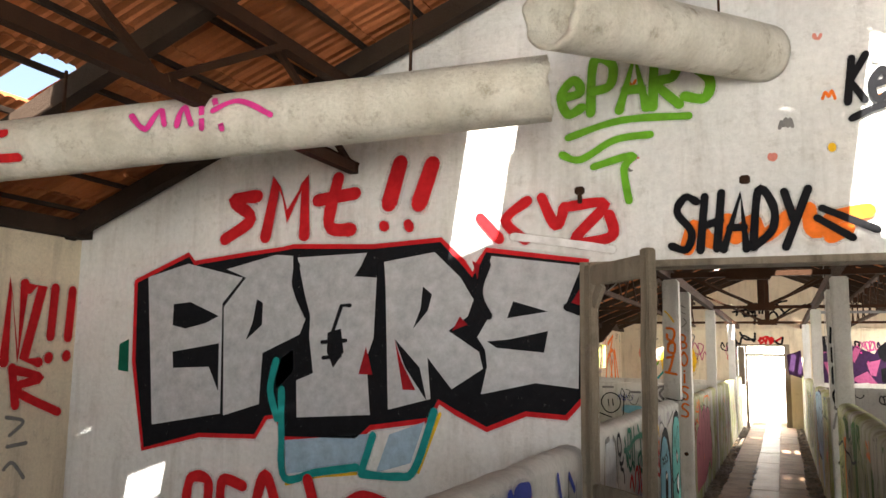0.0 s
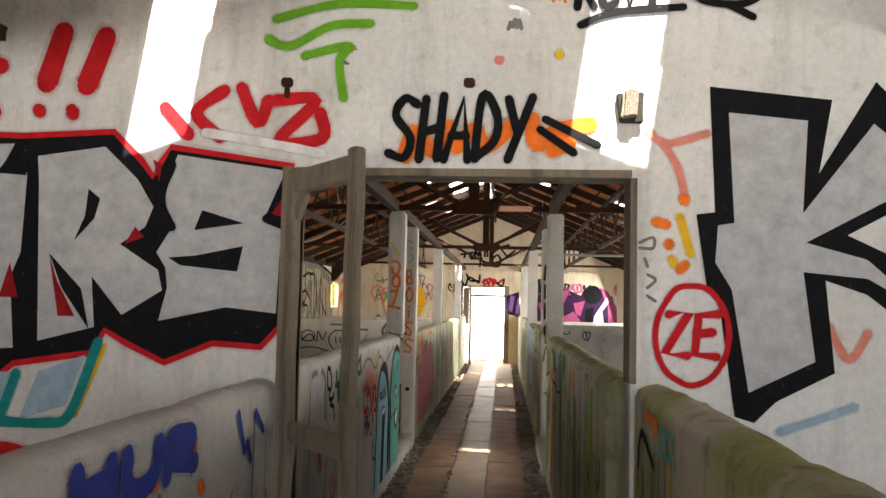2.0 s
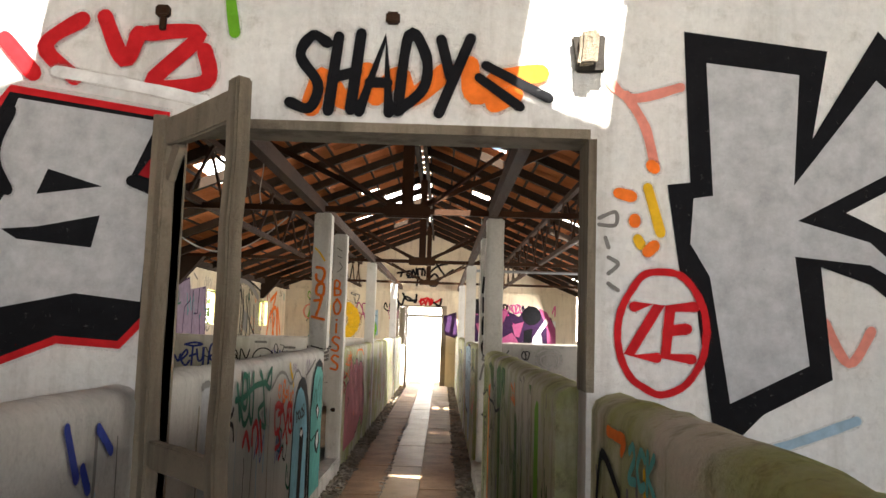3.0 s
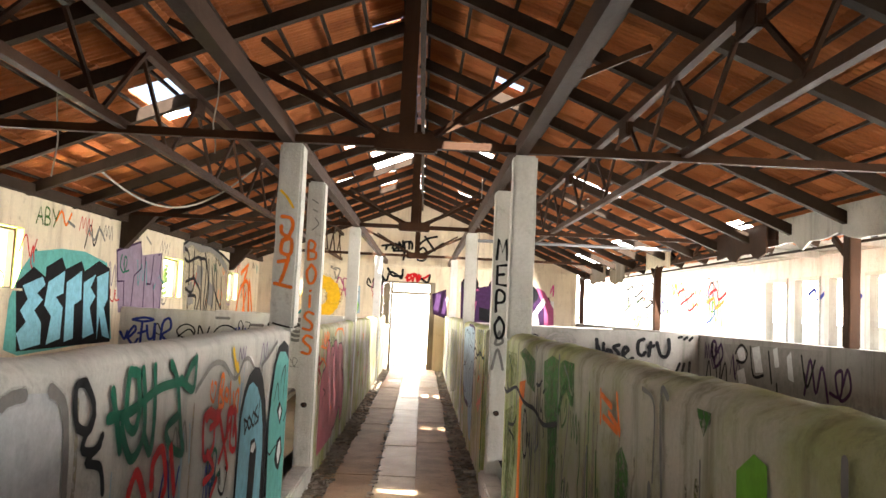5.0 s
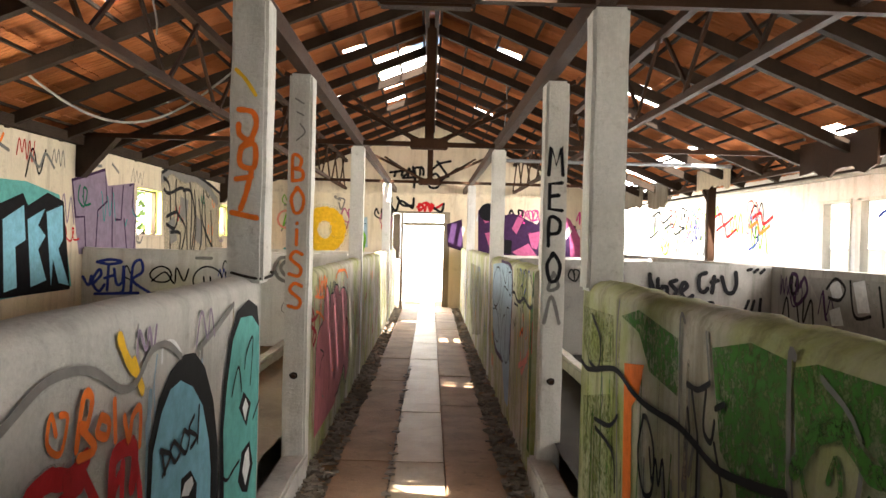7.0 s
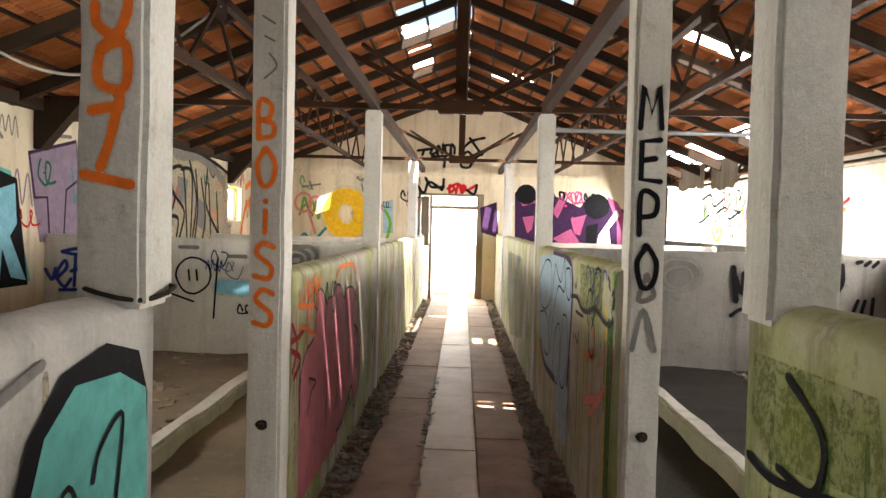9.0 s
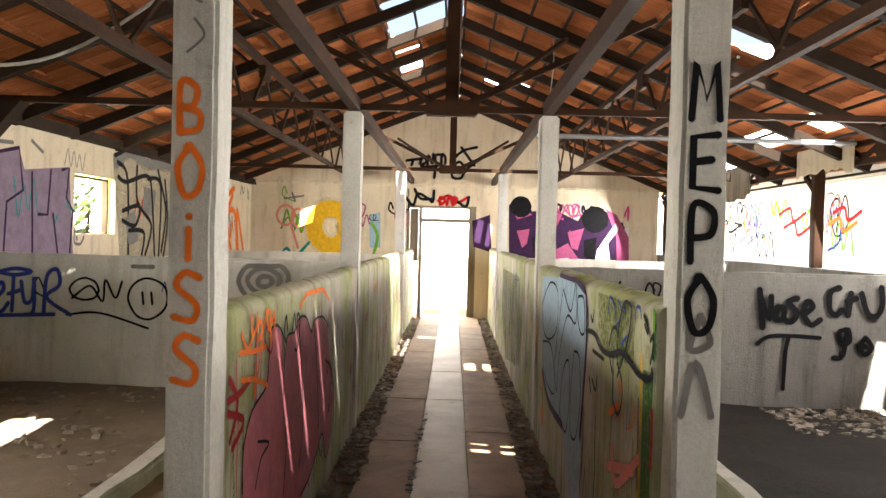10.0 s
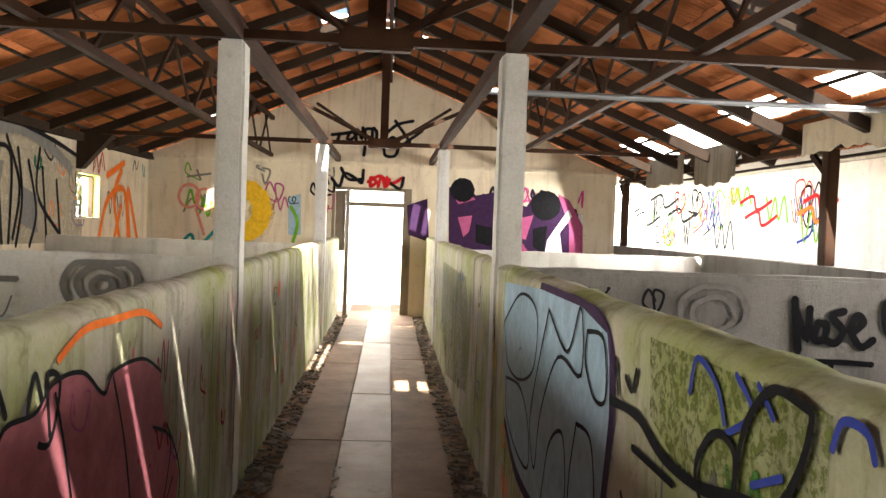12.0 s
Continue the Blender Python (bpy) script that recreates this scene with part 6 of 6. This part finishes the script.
tag_lines(F_r2, wall_r2, 'black', [[(11.22, 1.04), (11.0, 1.05), (10.84, 1.01), (10.64, 1.01), (10.43, 1.05), (10.29, 1.04), (10.16, 1.02), (10.02, 1.02), (9.95, 1.04), (9.95, 1.05), (9.95, 1.06)]], 0.024, 3, 'black wandering line', True)
tag_lines(F_r2, wall_r2, 'black', [[(10.58, 0.95), (10.65, 1.03), (10.61, 1.1), (10.55, 1.13), (10.49, 1.11), (10.49, 1.03)], [(10.49, 1.03), (10.46, 1.16), (10.38, 1.24), (10.29, 1.24), (10.26, 1.22), (10.31, 1.11), (10.47, 0.95)], [(10.55, 0.96), (10.54, 0.85), (10.45, 0.81), (10.38, 0.87), (10.39, 0.95), (10.48, 1.0)]], 0.016, 3.4, 'black looping line', True)
tag_lines(F_r2, wall_r2, 'blue', [[(10.7, 1.17), (10.67, 1.24), (10.58, 1.21), (10.54, 1.15)], [(10.5, 1.24), (10.44, 1.19), (10.54, 1.13)], [(10.42, 1.24), (10.37, 1.2)], [(10.21, 1.2), (10.19, 1.24), (10.14, 1.24), (10.12, 1.21)], [(10.34, 1.12), (10.43, 1.08)]], 0.013, 2, 'blue curls', True)
tag_lines(F_r2, wall_r2, 'black', [[(10.09, 1.22), (10.05, 1.2)], [(10.07, 1.19), (10.03, 1.17)], [(9.99, 1.15), (9.95, 1.17), (9.96, 1.12), (9.98, 1.08)], [(9.95, 1.14), (9.95, 1.1)], [(11.19, 1.15), (11.16, 1.07)], [(11.1, 1.12), (11.05, 1.1), (11.02, 1.15)], [(11.1, 0.84), (11.05, 0.78)], [(11.02, 0.84), (10.93, 0.81), (10.9, 0.87)], [(11.03, 0.97), (10.77, 0.97)]], 0.018, 2, 'small black scrawls', True)
tag_lines(F_r2, wall_r2, 'green', [[(9.95, 1.24), (9.959999999999999, 1.24)], [(9.95, 1.24), (9.95, 1.21)], [(9.95, 1.21), (9.95, 1.23), (9.95, 1.24), (9.95, 1.21), (9.95, 1.2)], [(9.95, 1.24), (9.95, 1.22)], [(9.95, 1.23), (9.95, 1.24), (9.95, 1.21), (9.95, 1.19)], [(9.95, 1.24), (9.959999999999999, 1.24)], [(9.95, 1.24), (9.95, 1.22)]], 0.022, 2, 'green sprayed letters', True)
tag_lines(F_r2, wall_r2, 'leafgreen', [[(9.95, 1.11), (9.95, 1.15), (9.95, 1.14), (9.95, 1.11)], [(9.95, 1.21), (9.95, 1.17), (9.95, 1.12)]], 0.04, 1, 'green arcs', True)
tag_lines(F_r2, wall_r2, 'orange', [[(10.46, 0.93), (10.44, 0.9)], [(10.62, 0.78), (10.46, 0.84), (10.47, 0.79)]], 0.03, 1, 'orange strokes', True)
tag_lines(F_r2, wall_r2, 'salmon', [[(10.54, 0.66), (10.47, 0.54), (10.12, 0.73)], [(10.64, 0.56), (10.19, 0.67)]], 0.04, 1, 'salmon strokes', True)
tag_lines(F_r2, wall_r2, 'red', [[(9.95, 0.9), (9.95, 0.82), (9.95, 0.91), (9.95, 0.92)], [(9.95, 0.83), (9.95, 0.82), (9.95, 0.93)], [(9.95, 0.91), (9.95, 0.93)], [(9.95, 0.82), (9.95, 0.75)]], 0.022, 1, 'red scribble', True)
tag_fill(F_L, wall_left, 'turquoise', [[(10.83, 0.85), (10.86, 1.31), (11.02, 1.58), (11.26, 1.79), (11.86, 1.86), (12.43, 1.87), (13.09, 1.78), (13.4, 0.85), (12.05, 0.81), (11.1, 0.78)]], 0, 'turquoise ground of a large piece')
tag_fill(F_L, wall_left, 'black', [[(10.96, 1.47), (11.28, 1.64), (11.54, 1.55), (11.54, 1.65), (11.88, 1.77), (12.04, 1.6), (11.99, 1.65), (12.37, 1.76), (12.47, 1.65), (12.84, 1.79), (13.18, 1.72), (13.36, 0.82), (11.07, 0.82)]], 1, 'black edges of block letters')
tag_fill(F_L, wall_left, 'skyblue', [[(11.09, 1.45), (11.48, 1.55), (11.55, 1.47), (11.39, 1.38), (11.52, 1.32), (11.36, 1.21), (11.52, 1.09), (11.54, 0.87), (11.15, 0.83), (11.04, 0.99), (11.21, 1.1), (11.08, 1.21), (11.21, 1.32)], [(11.61, 1.5), (11.97, 1.63), (11.97, 1.39), (11.8, 1.35), (11.98, 1.24), (11.97, 0.91), (11.66, 0.86), (11.73, 1.15), (11.56, 1.26)], [(12.03, 1.51), (12.39, 1.65), (12.43, 1.33), (12.25, 1.27), (12.29, 0.9), (12.07, 0.87), (12.05, 1.21)], [(12.46, 1.52), (12.79, 1.63), (12.66, 1.47), (12.81, 1.37), (12.67, 1.24), (12.84, 0.94), (12.54, 0.89)], [(12.82, 1.6), (13.15, 1.68), (13.18, 1.34), (13.08, 1.24), (13.33, 0.86), (13.1, 0.9), (12.97, 1.14), (12.94, 0.87)]], 2.2, 'pale blue block letters')
tag_fill(F_L, wall_left, 'mauve', [[(13.36, 1.95), (14.19, 2.13), (14.28, 1.95), (15.08, 2.04), (15.19, 1.17), (13.55, 1.18), (13.43, 1.57)]], 0, 'dull mauve block')
tag_lines(F_L, wall_left, 'purple', [[(13.36, 1.95), (14.19, 2.13), (14.26, 1.77), (14.01, 1.66), (13.97, 1.18)], [(13.36, 1.95), (13.46, 1.57), (13.67, 1.58), (13.72, 1.18)], [(14.4, 1.93), (14.43, 1.17)], [(14.73, 1.98), (14.68, 1.57), (14.52, 1.57)], [(14.78, 1.58), (14.89, 1.17)], [(14.94, 2.0), (15.08, 2.03), (15.03, 1.74), (15.16, 1.63), (15.11, 1.17)]], 0.03, 1, 'dark letter outlines on mauve', False)
tag_lines(F_C1, wall_c1, 'blue', [[(-3.65, 0.94), (-3.59, 0.85), (-3.56, 0.95)], [(-3.55, 0.86), (-3.46, 0.96), (-3.48, 1.02), (-3.55, 0.89), (-3.48, 0.79), (-3.42, 0.86)], [(-3.38, 1.06), (-3.39, 0.8)], [(-3.42, 0.93), (-3.33, 0.96)], [(-3.32, 1.03), (-3.29, 0.87), (-3.23, 0.9), (-3.22, 1.07), (-3.22, 0.81), (-3.29, 0.77)], [(-3.14, 0.78), (-3.12, 1.07), (-3.04, 1.13), (-3.02, 1.01), (-3.12, 0.91), (-2.93, 0.78)], [(-3.5, 1.1), (-3.37, 1.13), (-3.24, 1.11), (-3.37, 1.08), (-3.5, 1.1)], [(-3.52, 0.76), (-3.06, 0.78)]], 0.03, 2, 'blue scrawled letters on the pen wall', True)
tag_lines(F_C2, wall_c2, 'black', [[(2.41, 1.12), (2.44, 0.83)], [(2.42, 1.05), (2.49, 0.9), (2.5, 1.07)], [(2.55, 0.99), (2.53, 0.9), (2.59, 0.9), (2.6, 0.98), (2.55, 0.99)], [(2.7, 1.06), (2.63, 1.03), (2.7, 0.95), (2.66, 0.88), (2.61, 0.89)], [(2.77, 0.95), (2.82, 1.0), (2.78, 1.04), (2.75, 0.95), (2.81, 0.86), (2.88, 0.9)]], 0.045, 2, 'black sprayed word NoSe on the pen wall', True)
tag_lines(F_C2, wall_c2, 'black', [[(3.02, 1.15), (2.95, 1.11), (2.95, 0.98), (3.0, 0.94), (3.04, 0.98)], [(3.11, 1.11), (3.09, 0.94)], [(3.08, 1.05), (3.15, 1.07)], [(3.19, 1.11), (3.24, 0.96), (3.31, 0.94), (3.35, 1.03), (3.34, 1.16)]], 0.045, 2, 'black sprayed letters CFU on the pen wall', True)
tag_lines(F_C2, wall_c2, 'black', [[(3.09, 0.83), (3.03, 0.81), (3.05, 0.72), (3.11, 0.74), (3.09, 0.83), (3.06, 0.63), (2.99, 0.61)], [(3.23, 0.77), (3.19, 0.7), (3.23, 0.64), (3.28, 0.7), (3.23, 0.77)], [(3.22, 0.71), (3.24, 0.7)]], 0.038, 2, 'black sprayed number 90', True)
tag_lines(F_C2, wall_c2, 'black', [[(2.4, 0.7), (2.49, 0.76), (2.66, 0.77), (2.88, 0.76)], [(2.64, 0.75), (2.62, 0.64), (2.61, 0.36)]], 0.032, 2, 'black underline', True)
tag_lines(F_C2, wall_c2, 'black', [[(3.51, 1.2), (3.47, 1.19)], [(3.58, 1.2), (3.54, 1.17)], [(3.65, 1.2), (3.61, 1.16)], [(3.49, 0.86), (3.44, 0.73)], [(3.55, 0.86), (3.52, 0.74)], [(3.62, 0.88), (3.61, 0.74)]], 0.032, 2, 'black exclamation marks', False)
tag_fill(F_R, wall_right, 'grey', [[(12.81, 1.16), (10.44, 1.2), (10.4, 0.71), (12.28, 0.68)]], 0, 'dark grey ground of a piece on the parapet')
tag_fill(F_R, wall_right, 'silver', [[(12.39, 1.11), (12.2, 1.16), (12.12, 1.01), (12.31, 0.99)], [(12.37, 0.87), (12.18, 0.92), (12.1, 0.76), (12.31, 0.73)], [(11.97, 1.15), (11.78, 1.18), (11.68, 0.91), (11.87, 0.89)], [(11.45, 1.16), (11.35, 1.19), (11.3, 0.99), (11.4, 0.98)], [(11.14, 1.1), (11.05, 1.16), (10.98, 0.87), (11.1, 0.89)]], 1, 'silver bubble letters')
tag_lines(F_R, wall_right, 'black', [[(13.38, 0.62), (13.25, 0.93), (13.17, 0.64)], [(13.01, 0.85), (12.96, 0.67)], [(12.87, 0.95), (12.87, 0.71), (12.72, 0.94), (12.66, 0.7)], [(12.42, 1.07), (12.26, 1.17), (12.09, 1.09), (12.18, 0.98), (12.38, 0.99)], [(12.01, 1.16), (11.92, 0.86), (11.67, 0.88)], [(11.55, 1.13), (11.47, 0.82)], [(10.83, 1.13), (10.72, 0.85), (10.57, 1.1)]], 0.03, 2, 'black letters on the parapet', True)
tag_fill(F_F, wall_far, 'purple', [[(1.03, 2.07), (1.23, 2.19), (1.47, 1.96), (1.79, 2.03), (1.93, 1.97), (2.29, 1.81), (2.4, 1.98), (2.63, 2.08), (2.86, 1.96), (3.16, 1.65), (3.24, 0.99), (1.79, 0.92), (1.06, 1.02)], [(0.37, 1.76), (0.69, 1.88), (0.74, 1.19), (0.41, 1.29)]], 1, 'dark purple sprayed piece')
tag_fill(F_F, wall_far, 'magenta', [[(1.19, 1.6), (1.42, 1.64), (1.38, 1.38), (1.29, 1.29)], [(1.76, 1.71), (1.88, 1.97), (2.01, 1.92), (1.86, 1.59)], [(2.11, 1.6), (2.41, 1.68), (2.3, 1.28), (2.19, 1.31)], [(2.79, 2.04), (2.99, 1.94), (3.22, 1.54), (3.24, 1.02), (3.02, 1.01), (3.0, 1.53)], [(1.78, 1.21), (2.12, 1.4), (2.37, 1.05), (2.14, 0.96)], [(1.12, 1.92), (1.3, 1.99), (1.47, 1.9), (1.19, 1.81)]], 2, 'magenta shapes')
tag_fill(F_F, wall_far, 'black', [[(2.85, 1.85), (2.83, 1.74), (2.76, 1.66), (2.67, 1.61), (2.56, 1.6), (2.46, 1.65), (2.39, 1.73), (2.36, 1.84), (2.38, 1.94), (2.45, 2.03), (2.54, 2.08), (2.65, 2.08), (2.75, 2.04), (2.82, 1.95)], [(1.45, 2.05), (1.43, 1.96), (1.38, 1.89), (1.3, 1.85), (1.21, 1.85), (1.13, 1.89), (1.07, 1.95), (1.05, 2.04), (1.07, 2.12), (1.12, 2.19), (1.2, 2.23), (1.29, 2.23), (1.37, 2.2), (1.42, 2.13)], [(1.48, 1.5), (1.77, 1.45), (1.75, 1.15), (1.49, 1.21)], [(2.41, 1.46), (2.64, 1.52), (2.6, 1.06), (2.42, 1.17)]], 3, 'black shapes')
tag_fill(F_F, wall_far, 'white', [[(2.98, 1.79), (3.04, 1.68), (2.85, 1.41), (2.92, 0.98), (2.6, 0.95), (2.65, 1.29)], [(1.81, 1.1), (2.13, 1.13), (2.43, 0.95), (1.82, 0.92)]], 4, 'white shapes')
tag_lines(F_F, wall_far, 'black', [[(-0.85, 2.83), (-0.59, 2.87)], [(-0.73, 2.85), (-0.76, 2.75)], [(-0.61, 2.78), (-0.56, 2.89), (-0.48, 2.83), (-0.58, 2.75)], [(-0.47, 2.76), (-0.46, 2.93), (-0.38, 2.79), (-0.37, 2.96)], [(-0.32, 2.79), (-0.33, 2.93), (-0.24, 2.95)], [(-0.22, 2.79), (-0.21, 2.96), (-0.15, 2.9), (-0.15, 2.79)], [(-0.58, 2.72), (-0.29, 2.74)], [(-0.32, 2.73), (-0.34, 2.53)], [(-0.03, 2.85), (0.17, 3.03), (0.42, 3.1)], [(0.14, 3.09), (0.38, 2.77)], [(-0.0, 2.74), (0.11, 2.83), (0.2, 2.71), (0.15, 2.54), (0.0, 2.54), (-0.03, 2.68)], [(0.23, 2.69), (0.57, 2.95)], [(-0.83, 2.14), (-0.71, 2.02), (-0.63, 2.23), (-0.45, 2.15), (-0.36, 2.09), (-0.34, 2.29)], [(-0.69, 2.31), (-0.57, 2.14), (-0.34, 2.15)], [(0.1, 2.1), (0.25, 2.02), (0.3, 2.19)]], 0.05, 3, 'black scrawls over the doorway', True)
tag_lines(F_F, wall_far, 'red', [[(-0.22, 2.04), (-0.22, 2.18), (-0.13, 2.12), (-0.19, 2.05)], [(-0.1, 2.04), (-0.05, 2.2), (0.01, 2.04)], [(0.04, 2.19), (0.03, 2.04), (0.08, 2.16)]], 0.05, 3, 'red letters over the doorway', True)
tag_lines(F_L, wall_left, 'grey', [[(16.14, 2.18), (16.52, 2.33), (17.03, 2.25), (17.76, 2.29), (18.45, 2.15), (18.95, 1.98)]], 0.12, 0.4, 'blue-grey cloud over the piece', True)
tag_lines(F_L, wall_left, 'black', [[(16.2, 2.03), (16.43, 1.99), (17.04, 2.1), (17.19, 1.87), (17.31, 1.14)], [(17.05, 2.07), (17.47, 2.01), (17.45, 1.14)], [(17.62, 2.09), (17.73, 1.58), (17.61, 1.1)], [(17.86, 1.98), (18.06, 1.46), (17.92, 1.09)], [(18.2, 1.93), (18.35, 1.08)], [(18.57, 1.81), (18.72, 1.07)], [(16.33, 1.66), (16.8, 1.73), (16.69, 1.5), (16.33, 1.55)], [(16.51, 1.44), (16.95, 1.42), (16.9, 1.15)]], 0.05, 2, 'black letter outlines', True)
tag_lines(F_L, wall_left, 'orange', [[(19.91, 1.08), (20.23, 1.64), (20.89, 1.79), (21.1, 1.05)], [(20.53, 1.14), (20.77, 1.57)], [(20.2, 1.97), (20.85, 2.18)], [(19.79, 1.08), (21.41, 0.99)]], 0.09, 1, 'orange flame', True)

# older scrawls and runs of paint
drips(F_l1, wall_l1, ["grey", "pale_blue", "beige"], 4.25, 8.3, 0.1, 1.17, 14, 21)
drips(F_r1, wall_r1, ["moss", "grey", "beige", "leafgreen"], 4.25, 8.3, 0.1, 1.17, 22, 22)
drips(F_l2, wall_l2, ["grey", "moss", "beige", "rose"], 10.1, 21.5, 0.1, 1.12, 40, 23)
drips(F_r2, wall_r2, ["moss", "yellow", "grey", "leafgreen", "beige"], 10.1, 21.5, 0.1, 1.12, 34, 24)
drips(F_l0, wall_l0, ["pale_blue", "grey"], 0.6, 3.9, 0.2, 1.17, 16, 25)
drips(F_r0, wall_r0, ["moss", "grey", "yellow"], 0.6, 3.9, 0.2, 1.18, 18, 26)
scrawls(F_l1, wall_l1, ["black", "red", "dark_green", "grey", "orange", "blue"], 4.3, 8.3, 0.15, 1.1, 16, 0.22, 31)
scrawls(F_r1, wall_r1, ["black", "leafgreen", "grey", "orange", "dark_green"], 4.3, 8.3, 0.15, 1.1, 16, 0.24, 32)
scrawls(F_l2, wall_l2, ["black", "orange", "dark_red", "grey", "magenta"], 10.1, 21.0, 0.2, 1.1, 34, 0.24, 33, 0.014)
scrawls(F_r2, wall_r2, ["black", "blue", "orange", "leafgreen", "grey", "purple"], 10.1, 21.0, 0.2, 1.1, 38, 0.24, 34, 0.013)
scrawls(F_C1, wall_c1, ["black", "grey", "blue"], -3.5, -0.95, 0.6, 1.15, 10, 0.22, 35, 0.012)
scrawls(F_C2, wall_c2, ["black", "grey"], 0.95, 1.7, 0.6, 1.15, 3, 0.25, 36, 0.016)
scrawls(F_R, wall_right, ["black", "grey", "purple"], 5.0, 13.4, 0.5, 1.15, 26, 0.5, 37, 0.03)
scrawls(F_L, wall_left, ["grey", "black", "teal", "orange", "red", "mauve", "dark_green"], 8.0, 21.8, 1.3, 2.25, 46, 0.45, 38, 0.022)
scrawls(F_F, wall_far, ["grey", "red", "green", "black", "magenta"], -3.4, -0.8, 1.3, 2.3, 14, 0.4, 39, 0.025)
scrawls(F_F, wall_far, ["black", "magenta", "purple", "white", "pink"], 0.9, 3.2, 1.1, 2.1, 26, 0.5, 40, 0.04)
scrawls(F_AN, annex_wall, ["black", "red", "black", "blue", "orange", "green"], 19.6, 29.5, 1.2, 2.4, 40, 1.0, 42, 0.045)
scrawls(F_D, wall_door, ["orange", "yellow", "grey", "salmon"], -0.4, 0.9, 2.5, 3.1, 12, 0.05, 43, 0.014)


def face_post(key, side):
    x, y, z = POSTS[key].location
    return lambda u, v, n=0: Vector((u, -0.0885 - 0.001 * n, v))


def shaft_of(key):
    return next(c for c in POSTS[key].children if c.name.startswith("shaft"))


tag_hand(face_post((1, -1), 0), shaft_of((1, -1)), "orange", "BOiSS", -0.045, 1.05, 0.95, 0.08, 1, 0, 0.02, 1, "orange letters painted down the post", True)
tag_lines(face_post((0, -1), 0), shaft_of((0, -1)), "orange", [[(-0.035, 0.70), (0.02, 0.69), (0.035, 0.64), (0.01, 0.58), (-0.03, 0.60), (-0.035, 0.64)], [(0.02, 0.58), (-0.02, 0.55), (-0.025, 0.48), (0.03, 0.47), (0.03, 0.56), (-0.02, 0.55)], [(0.02, 0.45), (0.0, 0.36), (-0.02, 0.30)], [(-0.04, 0.42), (0.02, 0.43)], [(-0.055, 0.285), (0.045, 0.265)]], 0.022, 1, "orange looping scrawl down the post")
tag_lines(face_post((0, -1), 0), shaft_of((0, -1)), "yellow", [[(-0.05, 0.86), (-0.01, 0.82), (0.03, 0.76)]], 0.016, 1)
tag_lines(face_post((1, -1), 0), shaft_of((1, -1)), "grey", [[(-0.03, 2.3), (0.02, 2.27)], [(-0.02, 2.22), (0.02, 2.2)], [(0.0, 2.15), (0.03, 2.1), (-0.02, 2.05)]], 0.008, 1, "small dark scrawl")
tag_hand(face_post((1, 1), 0), shaft_of((1, 1)), "black", "MEPO", -0.045, 1.25, 0.85, 0.085, 1, 0.1, 0.022, 1, "black letters painted down the post", True)
tag_lines(face_post((1, 1), 0), shaft_of((1, 1)), "grey", [[(-0.05, 1.0), (-0.01, 1.16), (0.04, 1.0)], [(0.0, 1.3), (0.03, 1.22), (-0.03, 1.2), (0.0, 1.3)]], 0.02, 1)


def face_pipe(root, toward, side):
    # u metres from the far end of the duct, v degrees round it
    q = Vector(toward).to_track_quat("Z", "Y").to_matrix()
    def place(u, v, n=0):
        d = Vector(toward).normalized()
        s = d.cross(Vector((0, 0, 1))).normalized()
        w = s.cross(d)
        a = v / 0.125
        r = 0.131 + 0.001 * n
        return d * u + r * (side * s * math.cos(a) + w * math.sin(a))
    return place


F_P1 = face_pipe(pipe_1, P1B - P1A, 1)
body = pipe_1.children[0]
L1 = (P1B - P1A).length
tag_lines(F_P1, body, "pink", [[(L1 - 1.62, 0.04), (L1 - 1.56, -0.02), (L1 - 1.50, 0.05), (L1 - 1.48, -0.01)], [(L1 - 1.43, -0.02), (L1 - 1.40, 0.05), (L1 - 1.37, -0.02)], [(L1 - 1.33, 0.05), (L1 - 1.33, -0.04)], [(L1 - 1.28, 0.07), (L1 - 1.25, -0.05)], [(L1 - 1.28, 0.02), (L1 - 1.18, 0.05), (L1 - 1.05, -0.02)]], 0.022, 1, "pink scrawled tag")
tag_lines(F_P1, body, "red", [[(L1 - 2.65, -0.08), (L1 - 2.55, 0.03), (L1 - 2.48, -0.04), (L1 - 2.40, 0.05), (L1 - 2.36, -0.06)], [(L1 - 2.28, 0.07), (L1 - 2.25, -0.05), (L1 - 2.12, -0.07)], [(L1 - 2.33, 0.02), (L1 - 2.17, 0.03)]], 0.035, 1, "red scrawled tag")
